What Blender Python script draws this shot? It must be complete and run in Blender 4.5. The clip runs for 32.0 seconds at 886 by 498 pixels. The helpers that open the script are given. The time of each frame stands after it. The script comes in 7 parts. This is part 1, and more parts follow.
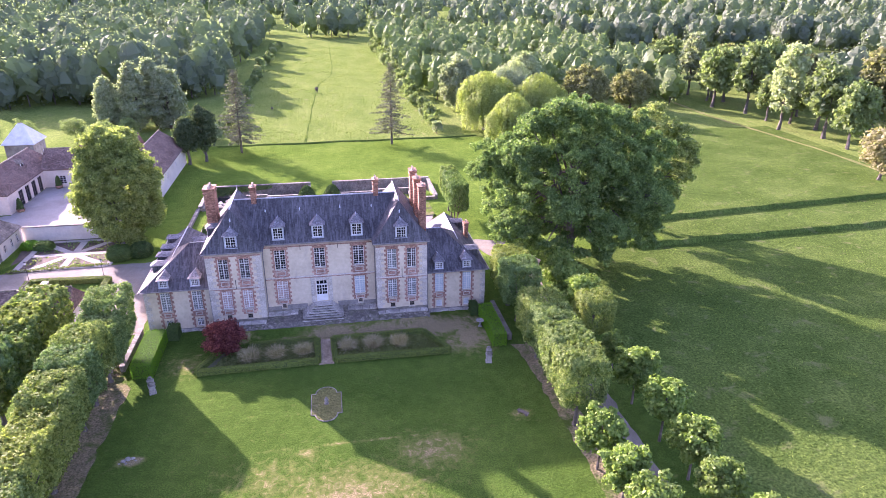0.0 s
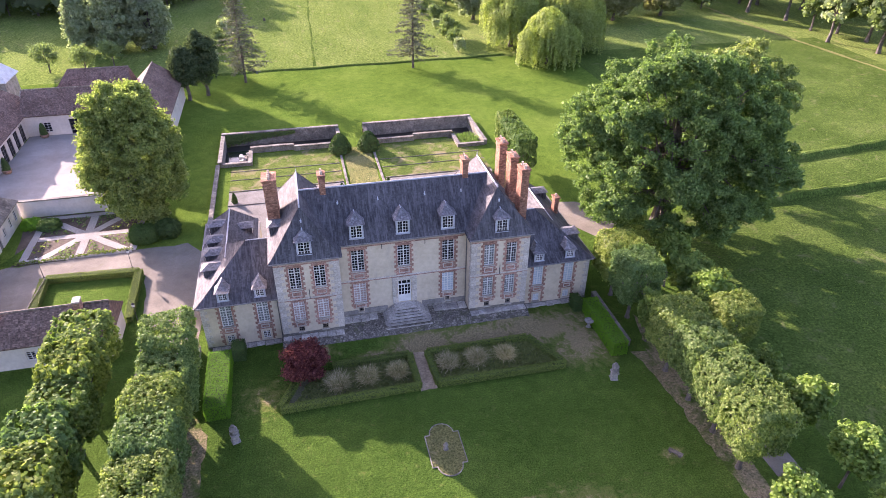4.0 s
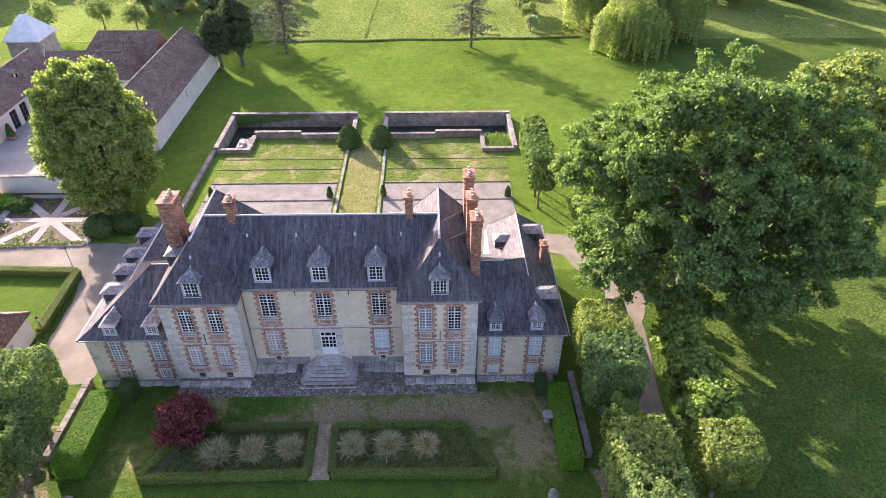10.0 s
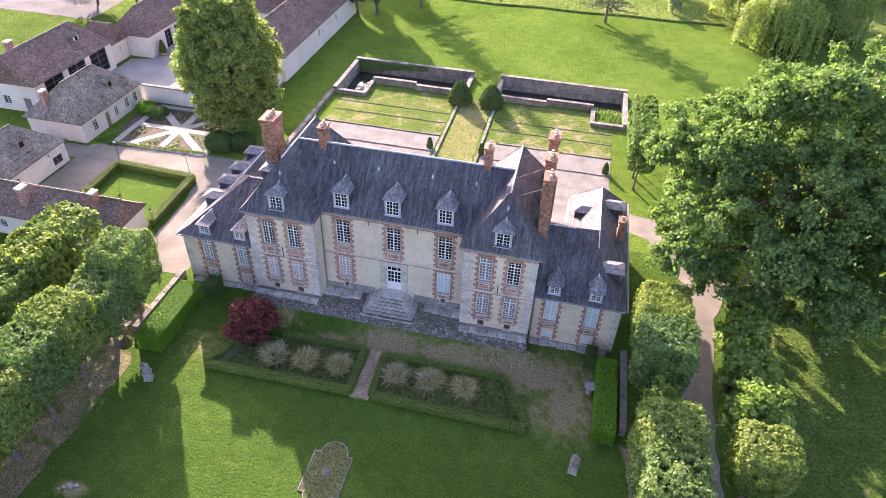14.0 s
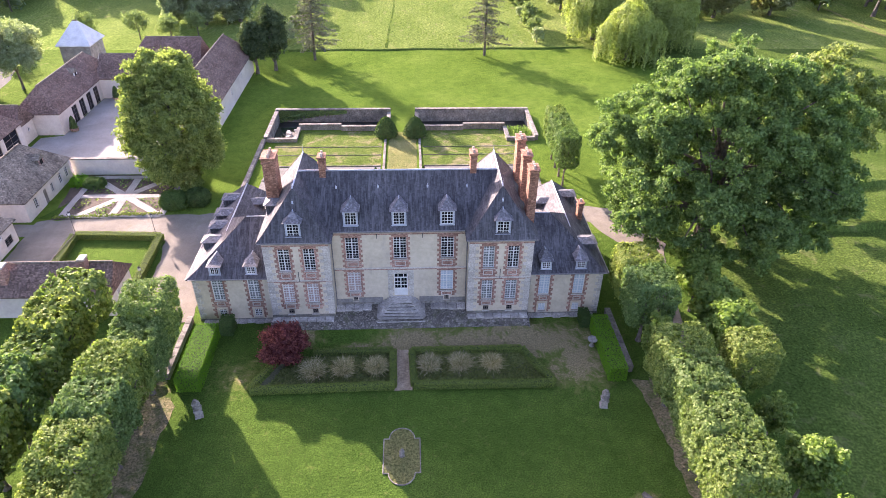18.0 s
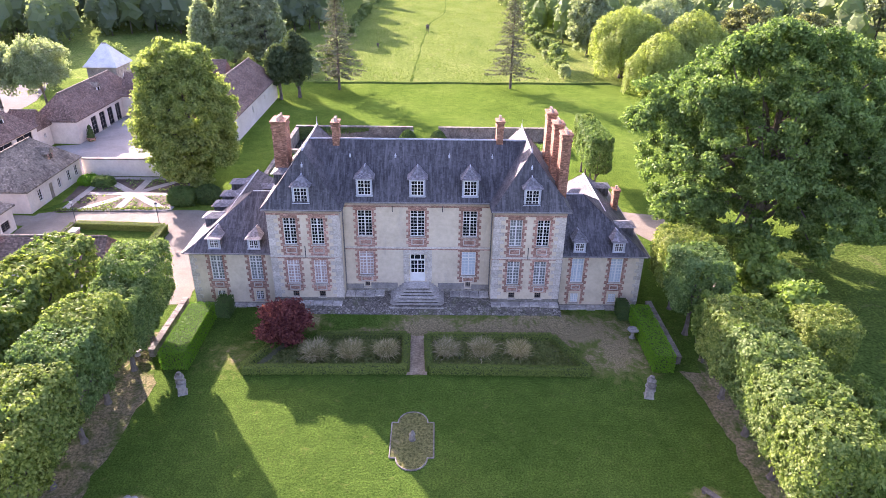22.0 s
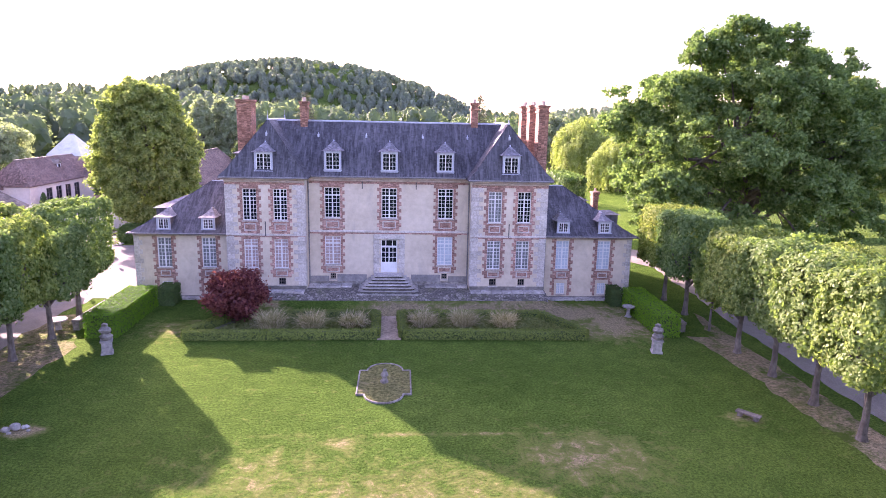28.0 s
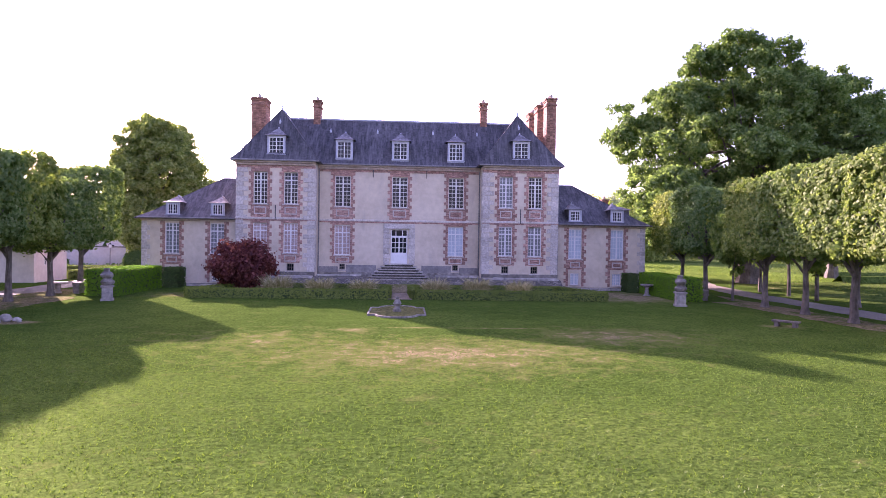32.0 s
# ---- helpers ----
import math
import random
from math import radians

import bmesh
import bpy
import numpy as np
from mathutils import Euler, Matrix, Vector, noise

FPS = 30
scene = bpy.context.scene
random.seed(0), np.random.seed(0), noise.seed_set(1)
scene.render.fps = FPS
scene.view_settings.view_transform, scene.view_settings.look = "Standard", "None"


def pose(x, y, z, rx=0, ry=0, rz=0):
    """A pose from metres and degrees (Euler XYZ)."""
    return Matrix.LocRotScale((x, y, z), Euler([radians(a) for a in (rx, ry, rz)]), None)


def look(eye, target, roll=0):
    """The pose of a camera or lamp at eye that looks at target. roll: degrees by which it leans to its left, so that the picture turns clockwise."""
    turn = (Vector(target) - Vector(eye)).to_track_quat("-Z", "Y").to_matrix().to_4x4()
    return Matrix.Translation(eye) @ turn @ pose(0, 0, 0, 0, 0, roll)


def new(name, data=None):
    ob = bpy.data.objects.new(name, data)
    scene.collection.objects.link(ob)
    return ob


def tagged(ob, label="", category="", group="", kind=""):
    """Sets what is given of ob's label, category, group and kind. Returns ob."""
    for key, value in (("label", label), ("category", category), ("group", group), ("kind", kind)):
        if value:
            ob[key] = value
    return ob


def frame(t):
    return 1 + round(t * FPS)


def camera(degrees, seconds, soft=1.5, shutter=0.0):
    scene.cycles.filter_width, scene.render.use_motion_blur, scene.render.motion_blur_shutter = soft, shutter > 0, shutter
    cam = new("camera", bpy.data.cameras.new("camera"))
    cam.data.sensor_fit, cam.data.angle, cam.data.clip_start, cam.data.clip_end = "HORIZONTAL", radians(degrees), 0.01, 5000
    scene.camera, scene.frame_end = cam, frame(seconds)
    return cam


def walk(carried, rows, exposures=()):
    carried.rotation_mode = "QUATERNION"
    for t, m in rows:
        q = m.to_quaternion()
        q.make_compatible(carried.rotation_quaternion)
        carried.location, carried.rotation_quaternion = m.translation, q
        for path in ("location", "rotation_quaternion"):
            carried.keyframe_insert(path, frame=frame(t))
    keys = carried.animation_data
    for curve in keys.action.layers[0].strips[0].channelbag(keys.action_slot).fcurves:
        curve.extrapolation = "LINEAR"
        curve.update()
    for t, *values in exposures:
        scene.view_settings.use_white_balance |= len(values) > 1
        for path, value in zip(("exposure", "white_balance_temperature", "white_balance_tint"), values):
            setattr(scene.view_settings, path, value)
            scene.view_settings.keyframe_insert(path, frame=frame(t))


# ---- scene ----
cam = camera(69.1, 32.0, soft=0.5)
PATH = [
    (0, (2.366, -75.579, 41.193), (2.69, -73.77, 40.404), 0.3),
    (0.5, (2.336, -74.152, 42.477), (2.646, -72.357, 41.65), 0.1),
    (1, (2.004, -72.306, 43.858), (2.295, -70.528, 42.989), 0.0),
    (1.5, (1.279, -69.941, 44.775), (1.537, -68.177, 43.866), 0.1),
    (2, (-0.173, -67.2, 45.25), (0.066, -65.458, 44.297), 0.4),
    (2.5, (-1.933, -64.228, 45.482), (-1.705, -62.505, 44.492), 0.4),
    (3, (-4.21, -61.664, 45.69), (-3.964, -59.963, 44.666), 0.5),
    (3.5, (-6.743, -58.93, 45.9), (-6.423, -57.263, 44.843), 0.6),
    (5.5, (-12.545, -51.135, 46.281), (-12.029, -49.595, 45.114), -0.5),
    (6, (-12.234, -49.893, 46.589), (-11.693, -48.379, 45.399), -0.9),
    (6.5, (-11.239, -48.817, 46.624), (-10.698, -47.31, 45.425), -1.0),
    (7, (-9.71, -47.749, 46.538), (-9.18, -46.237, 45.34), -0.9),
    (7.5, (-7.503, -46.788, 46.454), (-7.013, -45.262, 45.258), -0.6),
    (8, (-4.461, -45.931, 46.259), (-4.054, -44.382, 45.062), -0.8),
    (8.5, (-1.035, -45.242, 45.989), (-0.702, -43.673, 44.794), -0.7),
    (9, (2.705, -44.396, 45.793), (2.961, -42.812, 44.6), -0.7),
    (9.5, (6.165, -43.488, 45.675), (6.32, -41.888, 44.485), -0.3),
    (10, (9.67, -42.548, 45.644), (9.704, -40.94, 44.455), 0.1),
    (10.5, (12.755, -41.796, 45.763), (12.696, -40.189, 44.574), 0.4),
    (11, (14.727, -41.137, 45.684), (14.571, -39.536, 44.496), 1.0),
    (11.5, (16.094, -40.858, 45.484), (15.85, -39.267, 44.298), 1.4),
    (12, (16.896, -40.964, 45.284), (16.609, -39.377, 44.102), 1.6),
    (12.5, (16.92, -41.511, 45.165), (16.627, -39.923, 43.986), 1.9),
    (13, (16.399, -42.394, 44.914), (16.104, -40.836, 43.695), 2.0),
    (13.5, (15.27, -43.432, 44.835), (14.972, -41.904, 43.579), 2.2),
    (14, (13.727, -44.564, 44.674), (13.421, -43.036, 43.421), 2.4),
    (14.5, (11.811, -45.997, 44.656), (11.508, -44.455, 43.419), 2.4),
    (16.5, (2.183, -53.27, 45.617), (2.119, -51.646, 44.453), 1.9),
    (17, (1.428, -54.2, 45.923), (1.435, -52.561, 44.777), 1.4),
    (17.5, (1.278, -54.681, 45.677), (1.353, -53.033, 44.546), 1.1),
    (18, (1.461, -54.659, 44.925), (1.554, -53.004, 43.806), 0.9),
    (18.5, (1.519, -54.427, 43.566), (1.604, -52.763, 42.459), 0.9),
    (19, (1.634, -54.254, 42.003), (1.707, -52.578, 40.914), 1.0),
    (19.5, (1.629, -54.2, 40.447), (1.683, -52.509, 39.379), 1.1),
    (20, (1.575, -54.211, 38.946), (1.616, -52.503, 37.906), 1.1),
    (20.5, (1.539, -54.233, 37.54), (1.571, -52.507, 36.53), 1.1),
    (21, (1.615, -54.082, 36.183), (1.643, -52.341, 35.2), 1.0),
    (21.5, (1.685, -54.14, 34.703), (1.711, -52.379, 33.755), 0.9),
    (22, (1.731, -54.21, 33.316), (1.757, -52.43, 32.405), 0.9),
    (22.5, (1.697, -54.262, 31.844), (1.727, -52.463, 30.97), 0.9),
    (23, (1.609, -54.319, 30.44), (1.644, -52.503, 29.604), 1.0),
    (23.5, (1.63, -54.355, 29.019), (1.668, -52.521, 28.221), 0.9),
    (24, (1.5, -54.399, 27.66), (1.544, -52.548, 26.904), 1.1),
    (24.5, (1.374, -54.29, 26.398), (1.424, -52.424, 25.679), 1.2),
    (25, (1.312, -54.755, 24.646), (1.371, -52.869, 23.985), 1.3),
    (25.5, (1.152, -54.821, 23.135), (1.221, -52.919, 22.519), 1.5),
    (27.5, (1.131, -55.4, 17.046), (1.249, -53.455, 16.598), 1.3),
    (28, (1.197, -55.336, 15.564), (1.326, -53.381, 15.162), 1.2),
    (28.5, (1.214, -55.439, 14.124), (1.348, -53.475, 13.768), 1.2),
    (29, (1.142, -55.456, 12.751), (1.279, -53.485, 12.441), 1.3),
    (29.5, (0.948, -55.528, 11.308), (1.091, -53.55, 11.046), 1.3),
    (30, (0.867, -55.554, 9.863), (1.01, -53.57, 9.651), 1.3),
    (30.5, (0.815, -55.607, 8.319), (0.99, -53.621, 8.16), 1.3),
    (31, (0.831, -55.672, 6.572), (1.045, -53.686, 6.473), 1.0),
    (31.5, (0.712, -55.708, 5.111), (0.912, -53.719, 5.06), 1.1),
    (32, (0.661, -55.647, 4.093), (0.778, -53.651, 4.066), 0.9),
]
EXPOSURES = [(0.0, 2.32, 5850, 58), (6.0, 1.86, 6350, 37), (8.0, 1.86, 6350, 34), (11.0, 2.05, 6400, 36), (14.0, 2.24, 6350, 38), (17.0, 2.16, 6330, 39), (20.0, 2.24, 6300, 41), (25.0, 2.47, 6200, 56), (28.0, 2.55, 6150, 64), (32.0, 2.1, 6150, 72)]
walk(cam, [(t, look(eye, target, roll)) for t, eye, target, roll in PATH], EXPOSURES)

# ---- light ----
SUN_AZ, SUN_EL = radians(-33.3), radians(19.2)
world = bpy.data.worlds.new("world")
scene.world = world
world.use_nodes = True
wn = world.node_tree
sky = wn.nodes.new("ShaderNodeTexSky")
sky.sky_type, sky.sun_disc = "NISHITA", False
sky.sun_elevation, sky.sun_rotation = SUN_EL, SUN_AZ
sky.air_density, sky.dust_density, sky.ozone_density = 1.0, 2.2, 1.2
wn.links.new(sky.outputs[0], wn.nodes["Background"].inputs[0])
wn.nodes["Background"].inputs[1].default_value = 0.15
sun_data = bpy.data.lights.new("sun", "SUN")
sun_data.energy, sun_data.angle, sun_data.color = 5.0, radians(0.6), (1.0, 0.9, 0.72)
sun = new("sun", sun_data)
sun.matrix_world = look((math.sin(SUN_AZ) * 90, math.cos(SUN_AZ) * 90, math.tan(SUN_EL) * 90), (0, 0, 0))

# ---- materials ----


def tree_of(name):
    m = bpy.data.materials.new(name)
    m.use_nodes = True
    return m, m.node_tree.nodes, m.node_tree.links


def ramp(nodes, links, fac, stops):
    r = nodes.new("ShaderNodeValToRGB")
    while len(r.color_ramp.elements) < len(stops):
        r.color_ramp.elements.new(0.5)
    for e, (p, c) in zip(r.color_ramp.elements, stops):
        e.position, e.color = p, (*c, 1)
    links.new(fac, r.inputs[0])
    return r.outputs[0]


def noise_of(nodes, links, scale, detail=4.0, rough=0.6, coord="Object", stretch=None, distort=0.0):
    if coord == "World":
        out = nodes.new("ShaderNodeNewGeometry").outputs["Position"]
    else:
        out = nodes.new("ShaderNodeTexCoord").outputs[coord]
    if stretch:
        mp = nodes.new("ShaderNodeMapping")
        mp.inputs["Scale"].default_value = stretch
        links.new(out, mp.inputs[0])
        out = mp.outputs[0]
    n = nodes.new("ShaderNodeTexNoise")
    n.inputs["Scale"].default_value, n.inputs["Detail"].default_value = scale, detail
    n.inputs["Roughness"].default_value, n.inputs["Distortion"].default_value = rough, distort
    links.new(out, n.inputs["Vector"])
    return n.outputs["Fac"]


def mixed(nodes, links, kind, fac, a, b):
    m = nodes.new("ShaderNodeMix")
    m.data_type, m.blend_type = "RGBA", kind
    for sock, v in ((m.inputs[0], fac), (m.inputs[6], a), (m.inputs[7], b)):
        if isinstance(v, (int, float)):
            sock.default_value = v
        elif isinstance(v, tuple):
            sock.default_value = (*v, 1)
        else:
            links.new(v, sock)
    return m.outputs[2]


def bumped(nodes, links, bsdf, height, strength=0.4, distance=0.02):
    b = nodes.new("ShaderNodeBump")
    b.inputs["Strength"].default_value, b.inputs["Distance"].default_value = strength, distance
    links.new(height, b.inputs["Height"])
    links.new(b.outputs[0], bsdf.inputs["Normal"])


def surface(name, dark, mid, light, rough=0.85, big=0.35, fine=8.0, bump=0.4, dist=0.02, stretch=None, vary=0.0, spec=0.3, metal=0.0, grit=0.28, streak=None, stain=None, cell=None, tone=0.3):
    """A two-scale noisy surface, in real-world metres."""
    m, nodes, links = tree_of(name)
    p = nodes["Principled BSDF"]
    f1 = noise_of(nodes, links, big, 5, 0.65, "World")
    f2 = noise_of(nodes, links, fine, 4, 0.6, "World", stretch)
    c1 = ramp(nodes, links, f1, [(0.3, dark), (0.5, mid), (0.72, light)])
    c2 = ramp(nodes, links, f2, [(0.3, (1 - grit,) * 3), (0.7, (1 + grit,) * 3)])
    c = mixed(nodes, links, "MULTIPLY", 1.0, c1, c2)
    if cell:
        # small roofing pieces, each with a tone of its own
        snap = nodes.new("ShaderNodeVectorMath")
        snap.operation = "SNAP"
        snap.inputs[1].default_value = cell
        links.new(nodes.new("ShaderNodeNewGeometry").outputs["Position"], snap.inputs[0])
        wn_ = nodes.new("ShaderNodeTexWhiteNoise")
        links.new(snap.outputs[0], wn_.inputs[0])
        c = mixed(nodes, links, "MULTIPLY", 1.0, c, ramp(nodes, links, wn_.outputs["Value"], [(0.0, (1 - tone,) * 3), (0.8, (1 + 0.5 * tone,) * 3), (1.0, (1 + 1.6 * tone,) * 3)]))
    if streak:
        # runs and lichen that follow the fall of the surface
        f3 = noise_of(nodes, links, 3.4, 6, 0.75, "World", (1, 0.14, 0.05))
        f4 = noise_of(nodes, links, 7.0, 4, 0.7, "World")
        k = ramp(nodes, links, f3, [(0.48, (0, 0, 0)), (0.7, (0.85, 0.85, 0.85))])
        c = mixed(nodes, links, "MIX", k, c, streak)
        k = ramp(nodes, links, f4, [(0.62, (0, 0, 0)), (0.78, (0.4, 0.4, 0.4))])
        c = mixed(nodes, links, "MIX", k, c, streak)
    if stain:
        # weathered patches and drips
        f5 = noise_of(nodes, links, 0.55, 7, 0.72, "World", (1, 1, 0.45), 0.5)
        k = ramp(nodes, links, f5, [(0.54, (0, 0, 0)), (0.72, (0.75, 0.75, 0.75))])
        c = mixed(nodes, links, "MIX", k, c, stain)
    if vary:
        oi = nodes.new("ShaderNodeObjectInfo")
        v = ramp(nodes, links, oi.outputs["Random"], [(0.0, (1 - vary,) * 3), (1.0, (1 + vary,) * 3)])
        c = mixed(nodes, links, "MULTIPLY", 1.0, c, v)
    links.new(c, p.inputs["Base Color"])
    p.inputs["Roughness"].default_value, p.inputs["Metallic"].default_value = rough, metal
    p.inputs["Specular IOR Level"].default_value = spec
    if bump:
        bumped(nodes, links, p, f2, bump, dist)
    return m


def leafy(name, dark, mid, light, glow=0.35, big=0.25, vary=0.12, hue=0.0):
    """Foliage: diffuse leaves that let some light through, each leaf of its own tint."""
    m, nodes, links = tree_of(name)
    nodes.remove(nodes["Principled BSDF"])
    out = nodes["Material Output"]
    geo = nodes.new("ShaderNodeNewGeometry")
    f = noise_of(nodes, links, big, 3, 0.6, "World")
    add = nodes.new("ShaderNodeMath")
    add.operation = "MULTIPLY_ADD"
    add.inputs[1].default_value = 0.68
    links.new(geo.outputs["Random Per Island"], add.inputs[0])
    half = nodes.new("ShaderNodeMath")
    half.operation = "MULTIPLY"
    half.inputs[1].default_value = 0.5
    links.new(f, half.inputs[0])
    links.new(half.outputs[0], add.inputs[2])
    c = ramp(nodes, links, add.outputs[0], [(0.1, dark), (0.5, mid), (0.85, light)])
    oi = nodes.new("ShaderNodeObjectInfo")
    v = ramp(nodes, links, oi.outputs["Random"], [(0.0, (1 - vary - hue, 1 - vary, 1 - vary + hue)), (1.0, (1 + vary + hue, 1 + vary, 1 - hue))])
    c = mixed(nodes, links, "MULTIPLY", 1.0, c, v)
    d = nodes.new("ShaderNodeBsdfDiffuse")
    t = nodes.new("ShaderNodeBsdfTranslucent")
    g = nodes.new("ShaderNodeBsdfGlossy")
    g.inputs["Roughness"].default_value = 0.45
    g.inputs["Color"].default_value = (0.5, 0.55, 0.5, 1)
    links.new(c, d.inputs[0])
    yel = mixed(nodes, links, "MULTIPLY", 1.0, c, (1.2, 1.32, 0.65))
    links.new(yel, t.inputs[0])
    m1 = nodes.new("ShaderNodeMixShader")
    m1.inputs[0].default_value = glow
    links.new(d.outputs[0], m1.inputs[1])
    links.new(t.outputs[0], m1.inputs[2])
    m2 = nodes.new("ShaderNodeMixShader")
    m2.inputs[0].default_value = 0.018
    links.new(m1.outputs[0], m2.inputs[1])
    links.new(g.outputs[0], m2.inputs[2])
    links.new(m2.outputs[0], out.inputs[0])
    return m


def grassy(name, dark, mid, light, dry, dry_at=0.6, glow=0.25, streak=None, fine=5.0, worn=False):
    m, nodes, links = tree_of(name)
    nodes.remove(nodes["Principled BSDF"])
    out = nodes["Material Output"]
    f1 = noise_of(nodes, links, 0.09, 5, 0.6, "World", streak)
    f2 = noise_of(nodes, links, fine, 5, 0.75, "World", (1, 1, 0.3))
    f3 = noise_of(nodes, links, 0.35, 6, 0.7, "World", streak, 0.4)
    c = ramp(nodes, links, f1, [(0.3, dark), (0.5, mid), (0.7, light)])
    c2 = ramp(nodes, links, f2, [(0.36, (0.42, 0.47, 0.42)), (0.64, (1.56, 1.5, 1.48))])
    c = mixed(nodes, links, "MULTIPLY", 1.0, c, c2)
    f4 = noise_of(nodes, links, 0.8, 5, 0.7, "World", streak, 0.8)
    c = mixed(nodes, links, "MULTIPLY", 1.0, c, ramp(nodes, links, f4, [(0.3, (0.72, 0.78, 0.75)), (0.7, (1.25, 1.2, 1.15))]))
    k = ramp(nodes, links, f3, [(dry_at, (0, 0, 0)), (dry_at + 0.13, (1, 1, 1))])
    c = mixed(nodes, links, "MIX", k, c, dry)
    if worn:
        # bare and yellowed places in the lawn, each with its own centre and reach
        fw = noise_of(nodes, links, 1.15, 6, 0.72, "World", None, 0.6)
        pos = nodes.new("ShaderNodeNewGeometry").outputs["Position"]
        total = None
        for x, y, rx, ry, k in ((2.0, -32.5, 9.0, 4.5, 1.05), (10.0, -28.0, 4.5, 3.2, 1.05), (-4.5, -30.0, 6.0, 4.0, 0.72), (-17.5, -25.0, 1.5, 0.8, 1.7), (19.9, -24.4, 1.3, 1.0, 1.2), (-1.6, -26.6, 1.2, 1.0, 1.0), (-10.5, -5.0, 2.6, 1.4, 0.95), (13.5, -5.4, 9.5, 3.4, 1.75), (1.2, -5.3, 4.5, 2.6, 1.8), (17.8, -8.3, 3.6, 4.6, 1.6), (8.0, -5.4, 8.0, 2.2, 1.8), (-3.5, -6.0, 3.5, 1.0, 1.4), (-10.0, -4.2, 2.6, 1.7, 1.25), (16.0, -10.0, 3.2, 2.6, 1.15), (-15.5, -9.5, 3.0, 3.0, 0.85), (4.0, -25.7, 13.0, 0.35, 0.7)):
            sub = nodes.new("ShaderNodeVectorMath")
            sub.operation = "SUBTRACT"
            sub.inputs[1].default_value = (x, y, 0)
            links.new(pos, sub.inputs[0])
            mul = nodes.new("ShaderNodeVectorMath")
            mul.operation = "MULTIPLY"
            mul.inputs[1].default_value = (1 / rx, 1 / ry, 0)
            links.new(sub.outputs[0], mul.inputs[0])
            ln = nodes.new("ShaderNodeVectorMath")
            ln.operation = "LENGTH"
            links.new(mul.outputs[0], ln.inputs[0])
            mr = nodes.new("ShaderNodeMapRange")
            mr.inputs["From Min"].default_value, mr.inputs["From Max"].default_value = 1.25, 0.15
            mr.inputs["To Min"].default_value, mr.inputs["To Max"].default_value = 0.0, 0.3 * k
            links.new(ln.outputs["Value"], mr.inputs["Value"])
            if total is None:
                total = mr.outputs[0]
            else:
                mx = nodes.new("ShaderNodeMath")
                mx.operation = "MAXIMUM"
                links.new(total, mx.inputs[0])
                links.new(mr.outputs[0], mx.inputs[1])
                total = mx.outputs[0]
        sm = nodes.new("ShaderNodeMath")
        links.new(total, sm.inputs[0])
        links.new(fw, sm.inputs[1])
        yellow = ramp(nodes, links, sm.outputs[0], [(0.58, (0, 0, 0)), (0.74, (0.8, 0.8, 0.8))])
        bare = ramp(nodes, links, sm.outputs[0], [(0.74, (0, 0, 0)), (0.9, (1, 1, 1))])
        c = mixed(nodes, links, "MIX", yellow, c, (0.14, 0.155, 0.045))
        c = mixed(nodes, links, "MIX", bare, c, mixed(nodes, links, "MULTIPLY", 1.0, (0.265, 0.212, 0.12), c2))
    d = nodes.new("ShaderNodeBsdfDiffuse")
    links.new(c, d.inputs[0])
    b = nodes.new("ShaderNodeBump")
    b.inputs["Strength"].default_value, b.inputs["Distance"].default_value = 1.0, 0.16
    tufts = nodes.new("ShaderNodeMath")
    tufts.operation = "MULTIPLY_ADD"
    tufts.inputs[1].default_value = 1.6
    links.new(noise_of(nodes, links, fine * 0.42, 3, 0.6, "World"), tufts.inputs[0])
    links.new(f2, tufts.inputs[2])
    links.new(tufts.outputs[0], b.inputs["Height"])
    links.new(b.outputs[0], d.inputs["Normal"])
    # the soft shine of blades that lean away from the light
    g = nodes.new("ShaderNodeBsdfGlossy")
    g.inputs["Roughness"].default_value = 0.6
    g.inputs["Color"].default_value = (0.42, 0.6, 0.16, 1)
    mx = nodes.new("ShaderNodeMixShader")
    mx.inputs[0].default_value = 0.013
    links.new(d.outputs[0], mx.inputs[1])
    links.new(g.outputs[0], mx.inputs[2])
    links.new(mx.outputs[0], out.inputs[0])
    return m


M_LAWN = grassy("lawn_grass", (0.045, 0.09, 0.016), (0.06, 0.112, 0.02), (0.083, 0.137, 0.027), (0.125, 0.145, 0.042), 0.64, fine=7.5, worn=True)
# lighter copy of the lawn, with the backlit grass's glow painted in
M_REAR_LIT = grassy("backlit_lawn_grass", (0.075, 0.13, 0.02), (0.095, 0.158, 0.025), (0.124, 0.185, 0.034), (0.15, 0.18, 0.048), 0.66, fine=7.5)
M_MEADOW = grassy("meadow_grass", (0.1, 0.15, 0.036), (0.132, 0.18, 0.046), (0.168, 0.212, 0.062), (0.225, 0.22, 0.095), 0.58, streak=(1.3, 0.55, 1), fine=2.0)
M_ROUGH = grassy("rough_grass", (0.048, 0.084, 0.018), (0.068, 0.11, 0.024), (0.098, 0.14, 0.035), (0.14, 0.15, 0.06), 0.57, fine=3.5)
M_TURF = grassy("dry_turf", (0.07, 0.108, 0.026), (0.1, 0.14, 0.034), (0.145, 0.17, 0.05), (0.235, 0.2, 0.11), 0.51, fine=4.0)
M_WALK = grassy("worn_turf", (0.135, 0.15, 0.052), (0.185, 0.185, 0.076), (0.25, 0.232, 0.115), (0.13, 0.155, 0.045), 0.54, fine=5.0)
M_PARK = surface("grey_parking_gravel", (0.09, 0.087, 0.08), (0.12, 0.116, 0.108), (0.155, 0.15, 0.14), 0.95, 0.15, 6, 0.4, 0.03, spec=0.1)
M_TERRACE = surface("grey_terrace_gravel", (0.115, 0.108, 0.094), (0.163, 0.154, 0.135), (0.212, 0.2, 0.177), 0.95, 0.5, 6, 0.5, 0.03, grit=0.3)
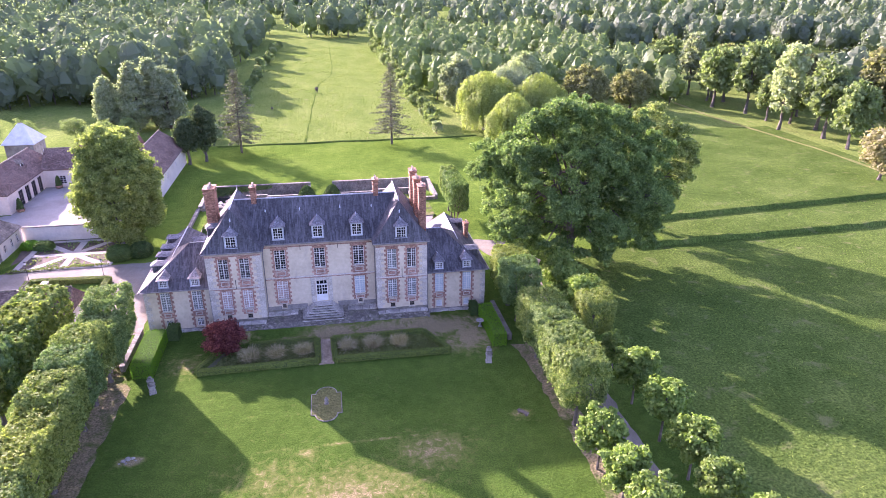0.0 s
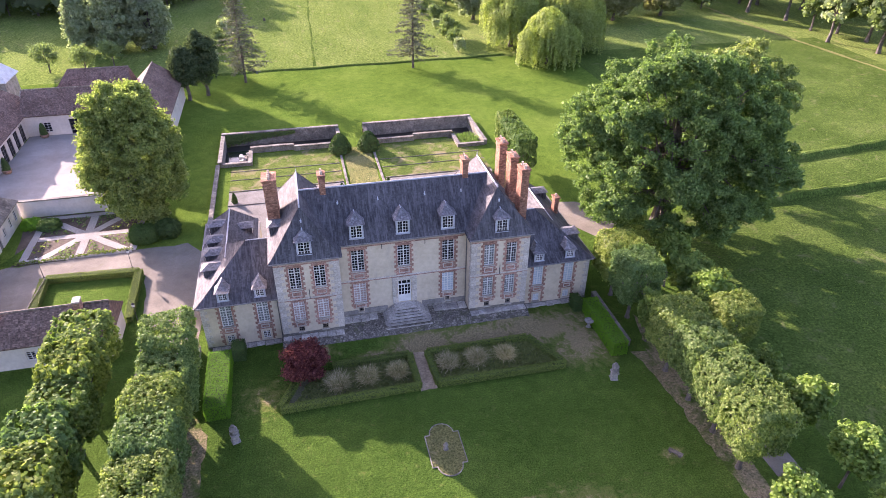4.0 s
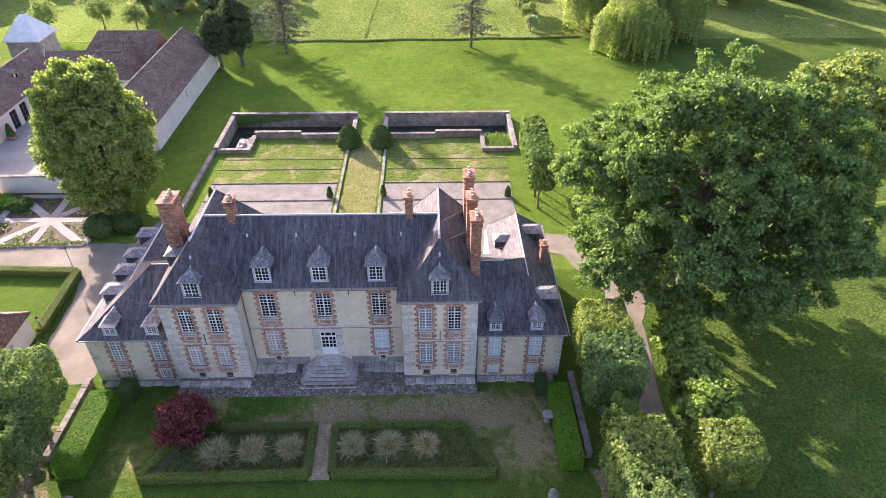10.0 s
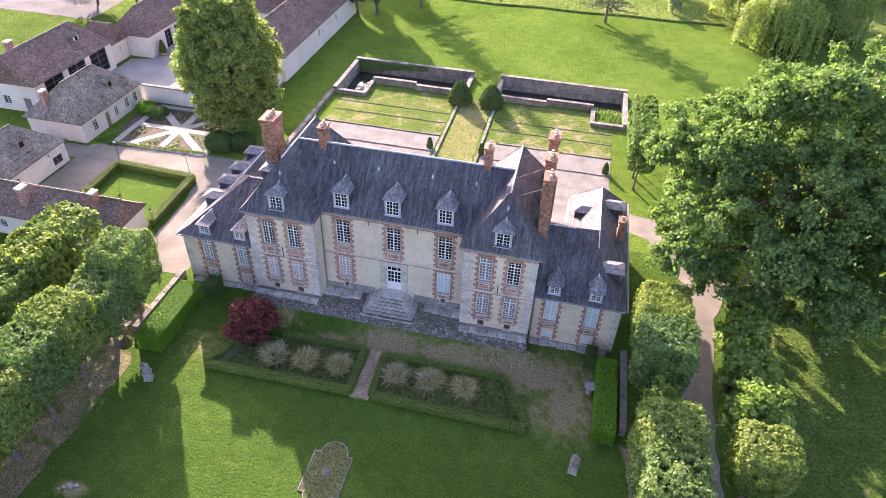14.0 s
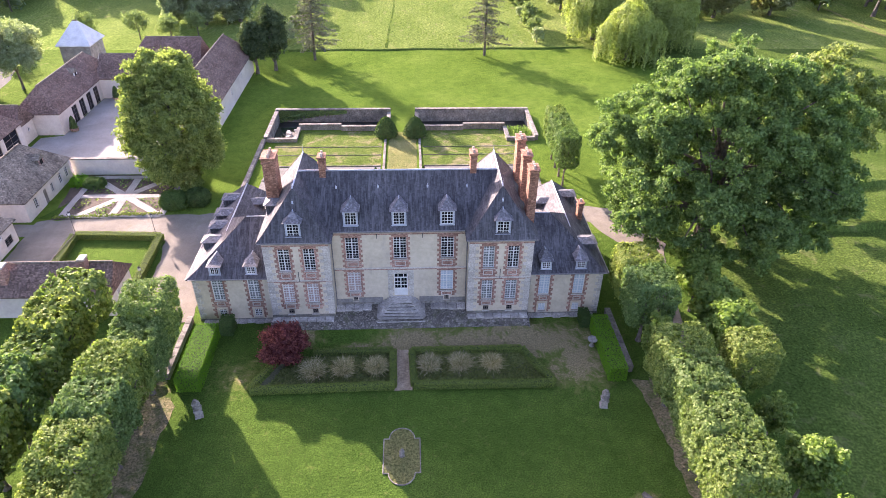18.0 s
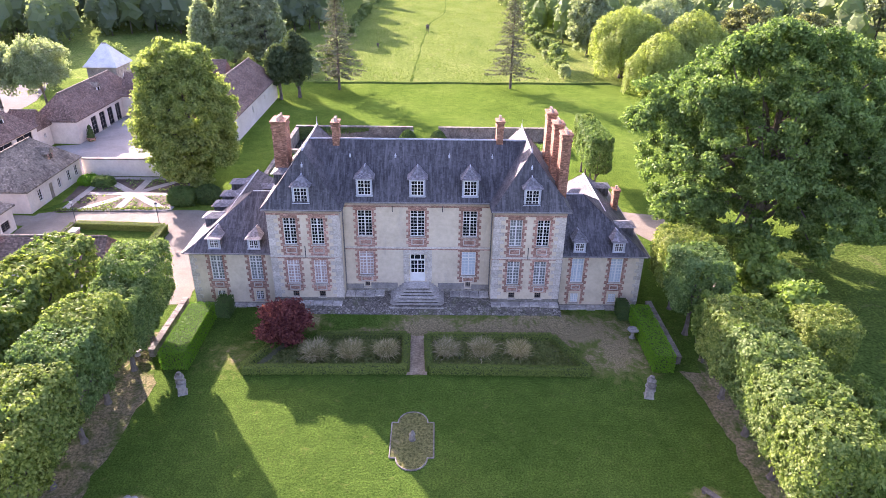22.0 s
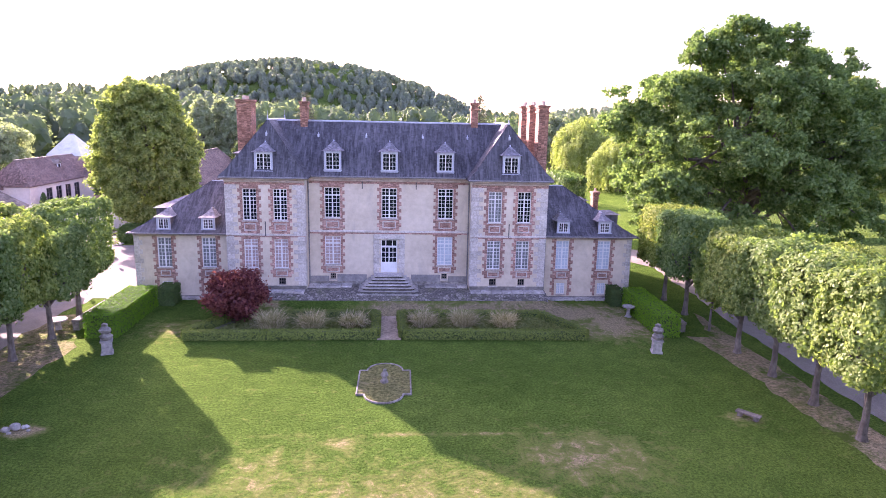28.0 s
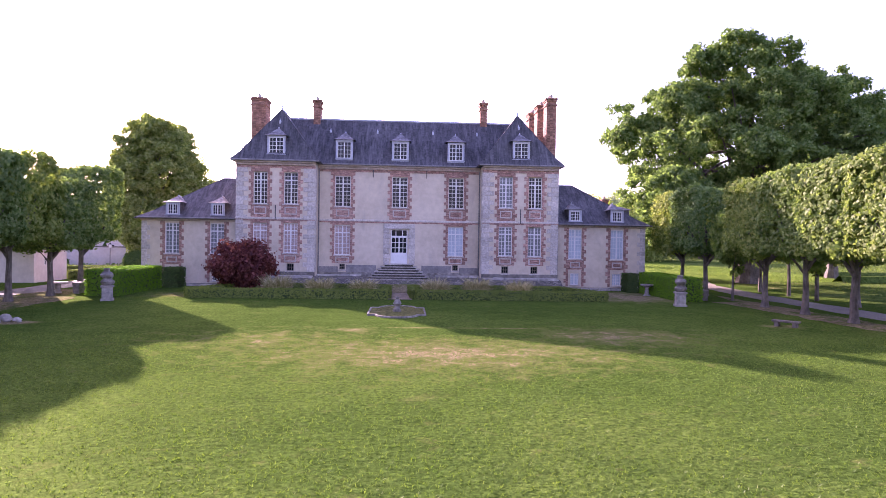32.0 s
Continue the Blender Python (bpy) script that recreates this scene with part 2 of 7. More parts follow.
M_BASIN = grassy("weedy_soil", (0.085, 0.098, 0.038), (0.13, 0.13, 0.055), (0.175, 0.16, 0.078), (0.2, 0.17, 0.1), 0.56, fine=5.0)
M_TRODDEN = grassy("trodden_soil", (0.14, 0.12, 0.07), (0.2, 0.165, 0.105), (0.27, 0.22, 0.15), (0.06, 0.1, 0.02), 0.48, fine=5.0)
M_GRAVEL = surface("gravel", (0.135, 0.118, 0.09), (0.185, 0.163, 0.126), (0.245, 0.217, 0.17), 0.95, 0.25, 14, 0.35, 0.02, stain=(0.15, 0.135, 0.085))
M_COURT = surface("pale_court_gravel", (0.22, 0.203, 0.178), (0.285, 0.265, 0.235), (0.35, 0.327, 0.293), 0.95, 0.2, 9, 0.3, 0.02)
M_BED = surface("bed_soil", (0.085, 0.09, 0.045), (0.135, 0.135, 0.068), (0.19, 0.175, 0.1), 0.95, 0.8, 6, 0.6, 0.05)
M_DAMP = surface("damp_render", (0.16, 0.148, 0.135), (0.235, 0.218, 0.198), (0.33, 0.3, 0.265), 0.93, 0.8, 3.0, 0.5, 0.02, grit=0.25, stain=(0.12, 0.112, 0.1))
M_RENDER = surface("lime_render", (0.47, 0.39, 0.285), (0.56, 0.475, 0.35), (0.61, 0.525, 0.395), 0.92, 0.4, 2.2, 0.15, 0.01, grit=0.09, stain=(0.4, 0.35, 0.29))
M_STONE = surface("ashlar_stone", (0.38, 0.338, 0.285), (0.46, 0.413, 0.352), (0.53, 0.48, 0.415), 0.9, 0.9, 6.0, 0.45, 0.015, vary=0.12, stain=(0.33, 0.295, 0.25))
M_GREYSTONE = surface("weathered_stone", (0.19, 0.172, 0.15), (0.28, 0.257, 0.225), (0.38, 0.352, 0.31), 0.92, 0.9, 5.0, 0.6, 0.03, vary=0.18)
M_BRICK = surface("red_brick", (0.25, 0.13, 0.096), (0.335, 0.19, 0.145), (0.41, 0.255, 0.2), 0.9, 1.2, 9.0, 0.5, 0.01, vary=0.15, cell=(0.23, 0.23, 0.075), tone=0.32)
M_STACK = surface("chimney_brick", (0.185, 0.085, 0.05), (0.27, 0.132, 0.082), (0.35, 0.19, 0.125), 0.9, 1.2, 9.0, 0.6, 0.012, vary=0.1, grit=0.35, cell=(0.24, 0.24, 0.085), tone=0.4)
M_SLATE = surface("slate_roof", (0.045, 0.043, 0.047), (0.061, 0.059, 0.063), (0.086, 0.083, 0.087), 0.72, 0.3, 6.5, 0.5, 0.015, stretch=(1, 0.2, 0.1), spec=0.2, grit=0.45, streak=(0.15, 0.145, 0.148), cell=(0.2, 0.2, 0.16), tone=0.22)
M_SLATE2 = surface("dormer_slate", (0.085, 0.085, 0.09), (0.125, 0.123, 0.128), (0.185, 0.18, 0.184), 0.6, 0.9, 5.0, 0.5, 0.015, stretch=(1, 1, 0.3), spec=0.35, grit=0.4, cell=(0.16, 0.16, 0.14), tone=0.3)
M_CORNICE = surface("cornice_stone", (0.3, 0.23, 0.175), (0.39, 0.305, 0.24), (0.47, 0.38, 0.305), 0.9, 0.9, 6.0, 0.4, 0.012, grit=0.2)
M_ZINC = surface("old_zinc", (0.13, 0.12, 0.115), (0.18, 0.168, 0.16), (0.24, 0.225, 0.21), 0.55, 0.8, 6.0, 0.3, 0.01)
M_PALEROOF = surface("pale_metal_roof", (0.5, 0.5, 0.5), (0.6, 0.6, 0.59), (0.68, 0.68, 0.67), 0.6, 0.9, 6.0, 0.2, 0.008, grit=0.1)
M_DORMER = surface("dormer_paint", (0.3, 0.31, 0.34), (0.37, 0.385, 0.42), (0.44, 0.455, 0.49), 0.6, 0.9, 7.0, 0.2, 0.006, grit=0.12)
M_LEAD = surface("lead_flashing", (0.3, 0.31, 0.33), (0.4, 0.41, 0.44), (0.5, 0.51, 0.54), 0.5, 0.8, 6.0, 0.3, 0.01)
M_TILE = surface("plain_tile_roof", (0.1, 0.062, 0.047), (0.145, 0.094, 0.073), (0.195, 0.132, 0.105), 0.9, 0.5, 5.0, 0.8, 0.04, stretch=(1, 1, 2.5), grit=0.45, streak=(0.175, 0.13, 0.105), cell=(0.22, 0.22, 0.18), tone=0.4)
M_TILEGREY = surface("mossy_tile_roof", (0.1, 0.082, 0.062), (0.17, 0.14, 0.107), (0.255, 0.21, 0.16), 0.9, 0.5, 5.0, 0.8, 0.04, grit=0.4, streak=(0.24, 0.21, 0.165), cell=(0.22, 0.22, 0.18), tone=0.35)
M_WHITE = surface("white_paint", (0.58, 0.57, 0.54), (0.65, 0.64, 0.61), (0.7, 0.69, 0.67), 0.5, 1.2, 10, 0.1, 0.004, grit=0.05)
M_WALLWHITE = surface("pale_render", (0.53, 0.465, 0.395), (0.6, 0.54, 0.465), (0.665, 0.605, 0.53), 0.92, 0.4, 3, 0.2, 0.012, grit=0.08)
M_SHUTTER = surface("blue_grey_paint", (0.33, 0.4, 0.43), (0.4, 0.47, 0.5), (0.46, 0.53, 0.56), 0.6, 1.0, 8, 0.15, 0.004, grit=0.06)
M_IRON = surface("dark_iron", (0.03, 0.03, 0.03), (0.05, 0.05, 0.05), (0.08, 0.075, 0.07), 0.6, 1, 8, 0.2, 0.004)
M_BARK = surface("bark", (0.07, 0.058, 0.046), (0.12, 0.102, 0.083), (0.19, 0.165, 0.138), 0.95, 1.5, 7.0, 0.9, 0.04, stretch=(1, 1, 0.25))
M_WOOD = surface("grey_wood", (0.12, 0.1, 0.08), (0.2, 0.17, 0.14), (0.28, 0.25, 0.21), 0.9, 1.0, 9.0, 0.5, 0.01)
M_STEP = surface("worn_step_stone", (0.24, 0.22, 0.19), (0.36, 0.33, 0.29), (0.46, 0.425, 0.375), 0.9, 1.1, 5.0, 0.5, 0.02, vary=0.22, grit=0.35)
M_OLDSTONE = surface("old_wall_stone", (0.11, 0.1, 0.082), (0.185, 0.168, 0.14), (0.29, 0.268, 0.225), 0.93, 0.8, 4.0, 0.7, 0.04, vary=0.2, grit=0.4)
M_EARTH = surface("dark_garden_earth", (0.05, 0.038, 0.026), (0.085, 0.064, 0.045), (0.13, 0.1, 0.07), 0.95, 0.6, 5, 0.6, 0.05, grit=0.4)
M_MUD = surface("dark_wet_mud", (0.016, 0.015, 0.012), (0.026, 0.024, 0.019), (0.042, 0.038, 0.03), 0.5, 0.5, 4, 0.4, 0.03)
M_SOIL = surface("brown_soil", (0.19, 0.138, 0.085), (0.28, 0.21, 0.135), (0.38, 0.295, 0.2), 0.95, 0.6, 5, 0.6, 0.05, grit=0.4)


def cobbled(name, joint, dark, mid, light, scale):
    """Rounded stones with sunken joints."""
    m, nodes, links = tree_of(name)
    p = nodes["Principled BSDF"]
    pos = nodes.new("ShaderNodeNewGeometry").outputs["Position"]
    cells = nodes.new("ShaderNodeTexVoronoi")
    edge = nodes.new("ShaderNodeTexVoronoi")
    edge.feature = "DISTANCE_TO_EDGE"
    for v in (cells, edge):
        v.inputs["Scale"].default_value = scale
        links.new(pos, v.inputs["Vector"])
    sep = nodes.new("ShaderNodeSeparateColor")
    links.new(cells.outputs["Color"], sep.inputs[0])
    c = ramp(nodes, links, sep.outputs[0], [(0.1, dark), (0.5, mid), (0.9, light)])
    c = mixed(nodes, links, "MIX", ramp(nodes, links, edge.outputs["Distance"], [(0.03, (1, 1, 1)), (0.12, (0, 0, 0))]), c, joint)
    f = noise_of(nodes, links, 0.8, 5, 0.7, "World")
    c = mixed(nodes, links, "MIX", ramp(nodes, links, f, [(0.52, (0, 0, 0)), (0.7, (0.7, 0.7, 0.7))]), c, (0.085, 0.1, 0.035))
    links.new(c, p.inputs["Base Color"])
    p.inputs["Roughness"].default_value = 0.93
    bumped(nodes, links, p, edge.outputs["Distance"], 0.9, 0.06)
    return m


M_COBBLE = cobbled("cobble_slope", (0.05, 0.045, 0.034), (0.11, 0.095, 0.078), (0.17, 0.148, 0.122), (0.26, 0.23, 0.19), 4.5)
# much darker than the treads: shade below the nosings put into the colour
M_RISER = surface("shaded_riser", (0.045, 0.04, 0.032), (0.07, 0.063, 0.05), (0.11, 0.1, 0.08), 0.95, 0.9, 6.0, 0.5, 0.02)


def glass(name, tint):
    m, nodes, links = tree_of(name)
    p = nodes["Principled BSDF"]
    p.inputs["Base Color"].default_value = (*tint, 1)
    p.inputs["Roughness"].default_value = 0.06
    p.inputs["Specular IOR Level"].default_value = 0.22
    return m


M_GLASS = glass("dark_glass", (0.012, 0.013, 0.016))
M_PINKBLIND = surface("brick_backed_pane", (0.3, 0.215, 0.185), (0.38, 0.275, 0.24), (0.46, 0.34, 0.3), 0.5, 2.0, 6.0, 0.0)
M_GREYBLIND = surface("grey_inner_shutter", (0.11, 0.12, 0.115), (0.155, 0.165, 0.16), (0.2, 0.21, 0.205), 0.3, 2.0, 6.0, 0.0)
M_BLIND = surface("pale_curtain", (0.2, 0.205, 0.215), (0.26, 0.265, 0.275), (0.32, 0.325, 0.335), 0.3, 2.0, 6.0, 0.0)
m, nodes, links = tree_of("still_water")
nodes["Principled BSDF"].inputs["Base Color"].default_value = (0.02, 0.03, 0.02, 1)
nodes["Principled BSDF"].inputs["Roughness"].default_value = 0.08
M_WATER = m

L_OAK = leafy("oak_leaves", (0.06, 0.112, 0.035), (0.108, 0.182, 0.06), (0.18, 0.265, 0.098), 0.44)
L_LIME = leafy("lime_leaves", (0.078, 0.13, 0.034), (0.15, 0.22, 0.06), (0.25, 0.315, 0.105), 0.44, 0.5, 0.14, 0.13)
L_CHESTNUT = leafy("chestnut_leaves", (0.095, 0.145, 0.042), (0.2, 0.26, 0.082), (0.31, 0.365, 0.135), 0.52)
L_WILLOW = leafy("willow_leaves", (0.18, 0.235, 0.06), (0.25, 0.315, 0.085), (0.32, 0.385, 0.12), 0.5)
# silvery leaves, lightened further by distance haze put into the colour
L_POPLAR = leafy("silvery_hazed_leaves", (0.19, 0.24, 0.15), (0.26, 0.315, 0.2), (0.34, 0.39, 0.265), 0.5, 0.3)
# greyer and paler than leaf green: distance haze is put into the colour
L_FOREST_HAZY = leafy("hazed_forest_leaves", (0.115, 0.152, 0.105), (0.145, 0.188, 0.13), (0.175, 0.22, 0.15), 0.56, 0.07)
L_FRESH = leafy("fresh_leaves", (0.135, 0.19, 0.085), (0.168, 0.228, 0.1), (0.2, 0.26, 0.115), 0.46, 0.08)
L_CONIFER = leafy("conifer_needles", (0.075, 0.088, 0.065), (0.115, 0.128, 0.098), (0.165, 0.175, 0.14), 0.3)
# aerial haze over the far hill is painted into this leaf colour
L_HILL_HAZY = leafy("hazed_hill_leaves", (0.155, 0.19, 0.165), (0.18, 0.215, 0.185), (0.205, 0.24, 0.205), 0.56, 0.03)
L_YEW = leafy("yew_needles", (0.035, 0.066, 0.02), (0.055, 0.1, 0.03), (0.085, 0.14, 0.045), 0.25)
L_SHRUB = leafy("shrub_leaves", (0.05, 0.098, 0.026), (0.075, 0.135, 0.038), (0.105, 0.172, 0.052), 0.32, 1.2)
L_BOX = leafy("box_leaves", (0.085, 0.205, 0.014), (0.11, 0.265, 0.018), (0.14, 0.315, 0.026), 0.4, 1.2)
L_EDGING = leafy("edging_leaves", (0.085, 0.128, 0.03), (0.13, 0.18, 0.042), (0.18, 0.235, 0.058), 0.35, 1.2)
# filler behind clipped leaves, its dark green painting the shade between them
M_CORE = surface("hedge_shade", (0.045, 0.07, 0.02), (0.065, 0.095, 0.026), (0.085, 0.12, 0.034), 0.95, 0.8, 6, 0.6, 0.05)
L_RED = leafy("purple_leaves", (0.075, 0.02, 0.026), (0.15, 0.045, 0.05), (0.26, 0.085, 0.085), 0.42)
L_STRAW = leafy("pampas_blades", (0.13, 0.145, 0.05), (0.3, 0.27, 0.13), (0.56, 0.47, 0.3), 0.3, 0.25, 0.08, 0.02)
L_HAY = leafy("meadow_blades", (0.07, 0.12, 0.022), (0.1, 0.155, 0.03), (0.145, 0.195, 0.046), 0.4, 0.05)
L_OLIVE = leafy("olive_leaves", (0.14, 0.155, 0.07), (0.2, 0.212, 0.1), (0.26, 0.27, 0.135), 0.45)
L_YOUNG = leafy("young_lime_leaves", (0.1, 0.17, 0.04), (0.16, 0.245, 0.06), (0.235, 0.32, 0.09), 0.42)
L_GOLD = leafy("golden_leaves", (0.17, 0.165, 0.085), (0.23, 0.22, 0.115), (0.3, 0.28, 0.155), 0.4)
L_GRASS = leafy("grass_blades", (0.06, 0.115, 0.016), (0.085, 0.148, 0.022), (0.115, 0.178, 0.032), 0.45, 0.5)
L_WEED = leafy("bed_weeds", (0.085, 0.115, 0.032), (0.14, 0.17, 0.055), (0.2, 0.225, 0.085), 0.38)
L_PINE = leafy("pine_needles", (0.045, 0.07, 0.032), (0.068, 0.1, 0.046), (0.1, 0.135, 0.066), 0.3)

# ---- building blocks ----


def mesh_of(name, bm, material):
    me = bpy.data.meshes.new(name)
    bm.normal_update()
    bm.to_mesh(me)
    bm.free()
    me.materials.append(material)
    return me


def part(name, bm, material, parent=None, label=""):
    ob = new(name, mesh_of(name, bm, material) if isinstance(bm, bmesh.types.BMesh) else bm)
    if parent:
        ob.parent = parent
    if label:
        ob["label"] = label
    return ob


def hub(name, place=(0, 0, 0), turn=0.0):
    ob = new(name)
    ob.empty_display_size = 0.3
    ob.matrix_basis = pose(*place, 0, 0, turn)
    return ob


def box(bm, x0, x1, y0, y1, z0, z1, bevel=0.0):
    vs = [bm.verts.new(c) for c in ((x0, y0, z0), (x1, y0, z0), (x1, y1, z0), (x0, y1, z0), (x0, y0, z1), (x1, y0, z1), (x1, y1, z1), (x0, y1, z1))]
    fs = [bm.faces.new([vs[i] for i in f]) for f in ((0, 3, 2, 1), (4, 5, 6, 7), (0, 1, 5, 4), (1, 2, 6, 5), (2, 3, 7, 6), (3, 0, 4, 7))]
    if bevel:
        bmesh.ops.bevel(bm, geom=list({e for f in fs for e in f.edges}), offset=bevel, segments=1, affect="EDGES")
    return vs


def boxed(*a, bevel=0.0):
    bm = bmesh.new()
    box(bm, *a, bevel=bevel)
    return bm


def poly(bm, pts, thick=0.0):
    """A face through the points, made solid downwards along its normal."""
    vs = [bm.verts.new(p) for p in pts]
    f = bm.faces.new(vs)
    if thick:
        f.normal_update()
        off = f.normal * -thick
        low = [bm.verts.new(v.co + off) for v in vs]
        bm.faces.new(low[::-1])
        for i in range(len(vs)):
            j = (i + 1) % len(vs)
            bm.faces.new((vs[j], vs[i], low[i], low[j]))
    return f


def lathe(bm, profile, seg=12, centre=(0, 0), z0=0.0):
    """A turned solid from (radius, height) pairs."""
    rings = []
    for r, z in profile:
        rings.append([bm.verts.new((centre[0] + r * math.cos(2 * math.pi * i / seg), centre[1] + r * math.sin(2 * math.pi * i / seg), z0 + z)) for i in range(seg)])
    for a, b in zip(rings, rings[1:]):
        for i in range(seg):
            j = (i + 1) % seg
            bm.faces.new((a[i], a[j], b[j], b[i]))
    bm.faces.new(rings[0][::-1])
    bm.faces.new(rings[-1])
    return bm


def tube(bm, path, radii, seg=7):
    """A tapered tube along a path, with closed ends."""
    rings = []
    for i, p in enumerate(path):
        p = Vector(p)
        d = (Vector(path[min(i + 1, len(path) - 1)]) - Vector(path[max(i - 1, 0)])).normalized()
        u = d.orthogonal().normalized()
        w = d.cross(u)
        rings.append([bm.verts.new(p + radii[i] * (math.cos(2 * math.pi * k / seg) * u + math.sin(2 * math.pi * k / seg) * w)) for k in range(seg)])
    for a, b in zip(rings, rings[1:]):
        d0 = min(range(seg), key=lambda s: (a[0].co - b[s].co).length)
        for i in range(seg):
            j = (i + 1) % seg
            bm.faces.new((a[i], a[j], b[(j + d0) % seg], b[(i + d0) % seg]))
    bm.faces.new(rings[0][::-1])
    bm.faces.new(rings[-1])
    return bm


def wall(bm, to, length, height, thick, holes, z0=0.0):
    """A wall with openings through it. to(u, v, w): along, up and into the wall."""
    us = sorted({0.0, length, *[h[0] for h in holes], *[h[1] for h in holes]})
    vs = sorted({z0, height, *[h[2] for h in holes], *[h[3] for h in holes]})
    solid = {}
    for i in range(len(us) - 1):
        for j in range(len(vs) - 1):
            cu, cv = (us[i] + us[i + 1]) / 2, (vs[j] + vs[j + 1]) / 2
            solid[i, j] = not any(h[0] < cu < h[1] and h[2] < cv < h[3] for h in holes)
    verts = {}

    def at(i, j, k):
        if (i, j, k) not in verts:
            verts[i, j, k] = bm.verts.new(to(us[i], vs[j], k * thick))
        return verts[i, j, k]

    for (i, j), s in solid.items():
        if not s:
            continue
        bm.faces.new((at(i, j, 0), at(i + 1, j, 0), at(i + 1, j + 1, 0), at(i, j + 1, 0)))
        bm.faces.new((at(i, j, 1), at(i, j + 1, 1), at(i + 1, j + 1, 1), at(i + 1, j, 1)))
        for di, dj, a, b in ((-1, 0, (i, j), (i, j + 1)), (1, 0, (i + 1, j + 1), (i + 1, j)), (0, -1, (i + 1, j), (i, j)), (0, 1, (i, j + 1), (i + 1, j + 1))):
            if not solid.get((i + di, j + dj), False):
                bm.faces.new((at(*b, 0), at(*a, 0), at(*a, 1), at(*b, 1)))
    bmesh.ops.recalc_face_normals(bm, faces=bm.faces)


def cards(name, centres, normals, size, material, aspect=1.5, rng=None, extra=None):
    """One mesh of many small leaf-shaped quads."""
    rng = rng or np.random.default_rng(1)
    n = len(centres)
    nrm = normals / (np.linalg.norm(normals, axis=1, keepdims=True) + 1e-9)
    t = rng.normal(size=(n, 3))
    t -= nrm * np.sum(t * nrm, axis=1, keepdims=True)
    t /= np.linalg.norm(t, axis=1, keepdims=True) + 1e-9
    b = np.cross(nrm, t)
    s = (size * rng.uniform(0.65, 1.35, n))[:, None]
    v = np.empty((n, 4, 3))
    v[:, 0] = centres - t * s * 0.5 * aspect
    v[:, 1] = centres + b * s * 0.5 + nrm * s * 0.12
    v[:, 2] = centres + t * s * 0.5 * aspect
    v[:, 3] = centres - b * s * 0.5 + nrm * s * 0.12
    if extra is not None:
        v = np.concatenate([v, extra])
    return quads(name, v.reshape(-1, 3), material)


def quads(name, v, material):
    n = len(v) // 4
    me = bpy.data.meshes.new(name)
    me.vertices.add(4 * n)
    me.vertices.foreach_set("co", np.ascontiguousarray(v, dtype=np.float32).ravel())
    me.loops.add(4 * n)
    me.loops.foreach_set("vertex_index", np.arange(4 * n, dtype=np.int32))
    me.polygons.add(n)
    me.polygons.foreach_set("loop_start", np.arange(0, 4 * n, 4, dtype=np.int32))
    me.update(calc_edges=True)
    me.materials.append(material)
    return me


def ball(rng, n):
    d = rng.normal(size=(n, 3))
    return d / np.linalg.norm(d, axis=1, keepdims=True)


def clumps(rng, blobs, per_m2, shell=0.35, loose=0.22):
    """Leaf places and facings on the skins of many blobs (x, y, z, r, flat)."""
    cs, ns = [], []
    for x, y, z, r, flat in blobs:
        n = max(6, int(per_m2 * 4 * math.pi * r * r))
        d = ball(rng, n)
        rad = r * (1 - shell * rng.random(n) ** 2)[:, None]
        c = d * rad * np.array([1, 1, flat]) + (x, y, z) + rng.normal(size=(n, 3)) * loose * r
        cs.append(c)
        ns.append(d + 0.5 * rng.normal(size=(n, 3)) + (0, 0, 0.3))
    return np.concatenate(cs), np.concatenate(ns)


def blob_crown(rng, centre, radii, n, r0, r1, skin=0.55, flat=0.75, cut=-1.0):
    """Blobs spread over the outer part of an uneven ellipsoid."""
    out = []
    while len(out) < n:
        d = ball(rng, 1)[0]
        if d[2] < cut:
            continue
        k = skin + (1 - skin) * rng.random()
        k *= 0.86 + 0.22 * noise.noise(Vector(d * 1.7) + Vector(centre))
        r = r0 + (r1 - r0) * rng.random()
        p = np.array(centre) + d * (np.array(radii) - r * 0.6) * k
        out.append((*p, r, flat))
    return out


def padded(rng, centre, radii, n, R0, R1, per, r0, r1, skin=0.6, flat=0.6, cut=-1.0, egg=0.0, wave=0.22):
    """A crown of foliage pads, each a lump of small clumps with gaps between the pads."""
    out, pads = [], []
    k0 = rng.random()
    i = 0
    while len(pads) < n and i < 9 * n:
        z = 1 - 2 * ((i * 0.6180339 + k0) % 1.0)
        i += 1
        if z < cut:
            continue
        a = i * 2.399963 * 1.7 + rng.normal() * 0.25
        q = math.sqrt(max(0.0, 1 - z * z))
        d = np.array([q * math.cos(a), q * math.sin(a), z])
        k = skin + (1 - skin) * math.sqrt(rng.random())
        k *= 1 - wave / 2 + wave * noise.noise(Vector(d * 1.8) + Vector(centre) * 1.3)
        R = R0 + (R1 - R0) * rng.random()
        w = 1 - egg * z
        p = np.array(centre) + d * (np.array(radii) - R * 0.7) * k * (w, w, 1)
        pads.append((*p, R, flat))
        for j in range(per):
            e = ball(rng, 1)[0]
            if e[2] < -0.3 and rng.random() < 0.7:
                e[2] = -e[2]
            s = R * (0.55 + 0.45 * rng.random())
            out.append((*(p + e * s * np.array([1, 1, flat])), r0 + (r1 - r0) * rng.random(), 0.75))
    return out, pads


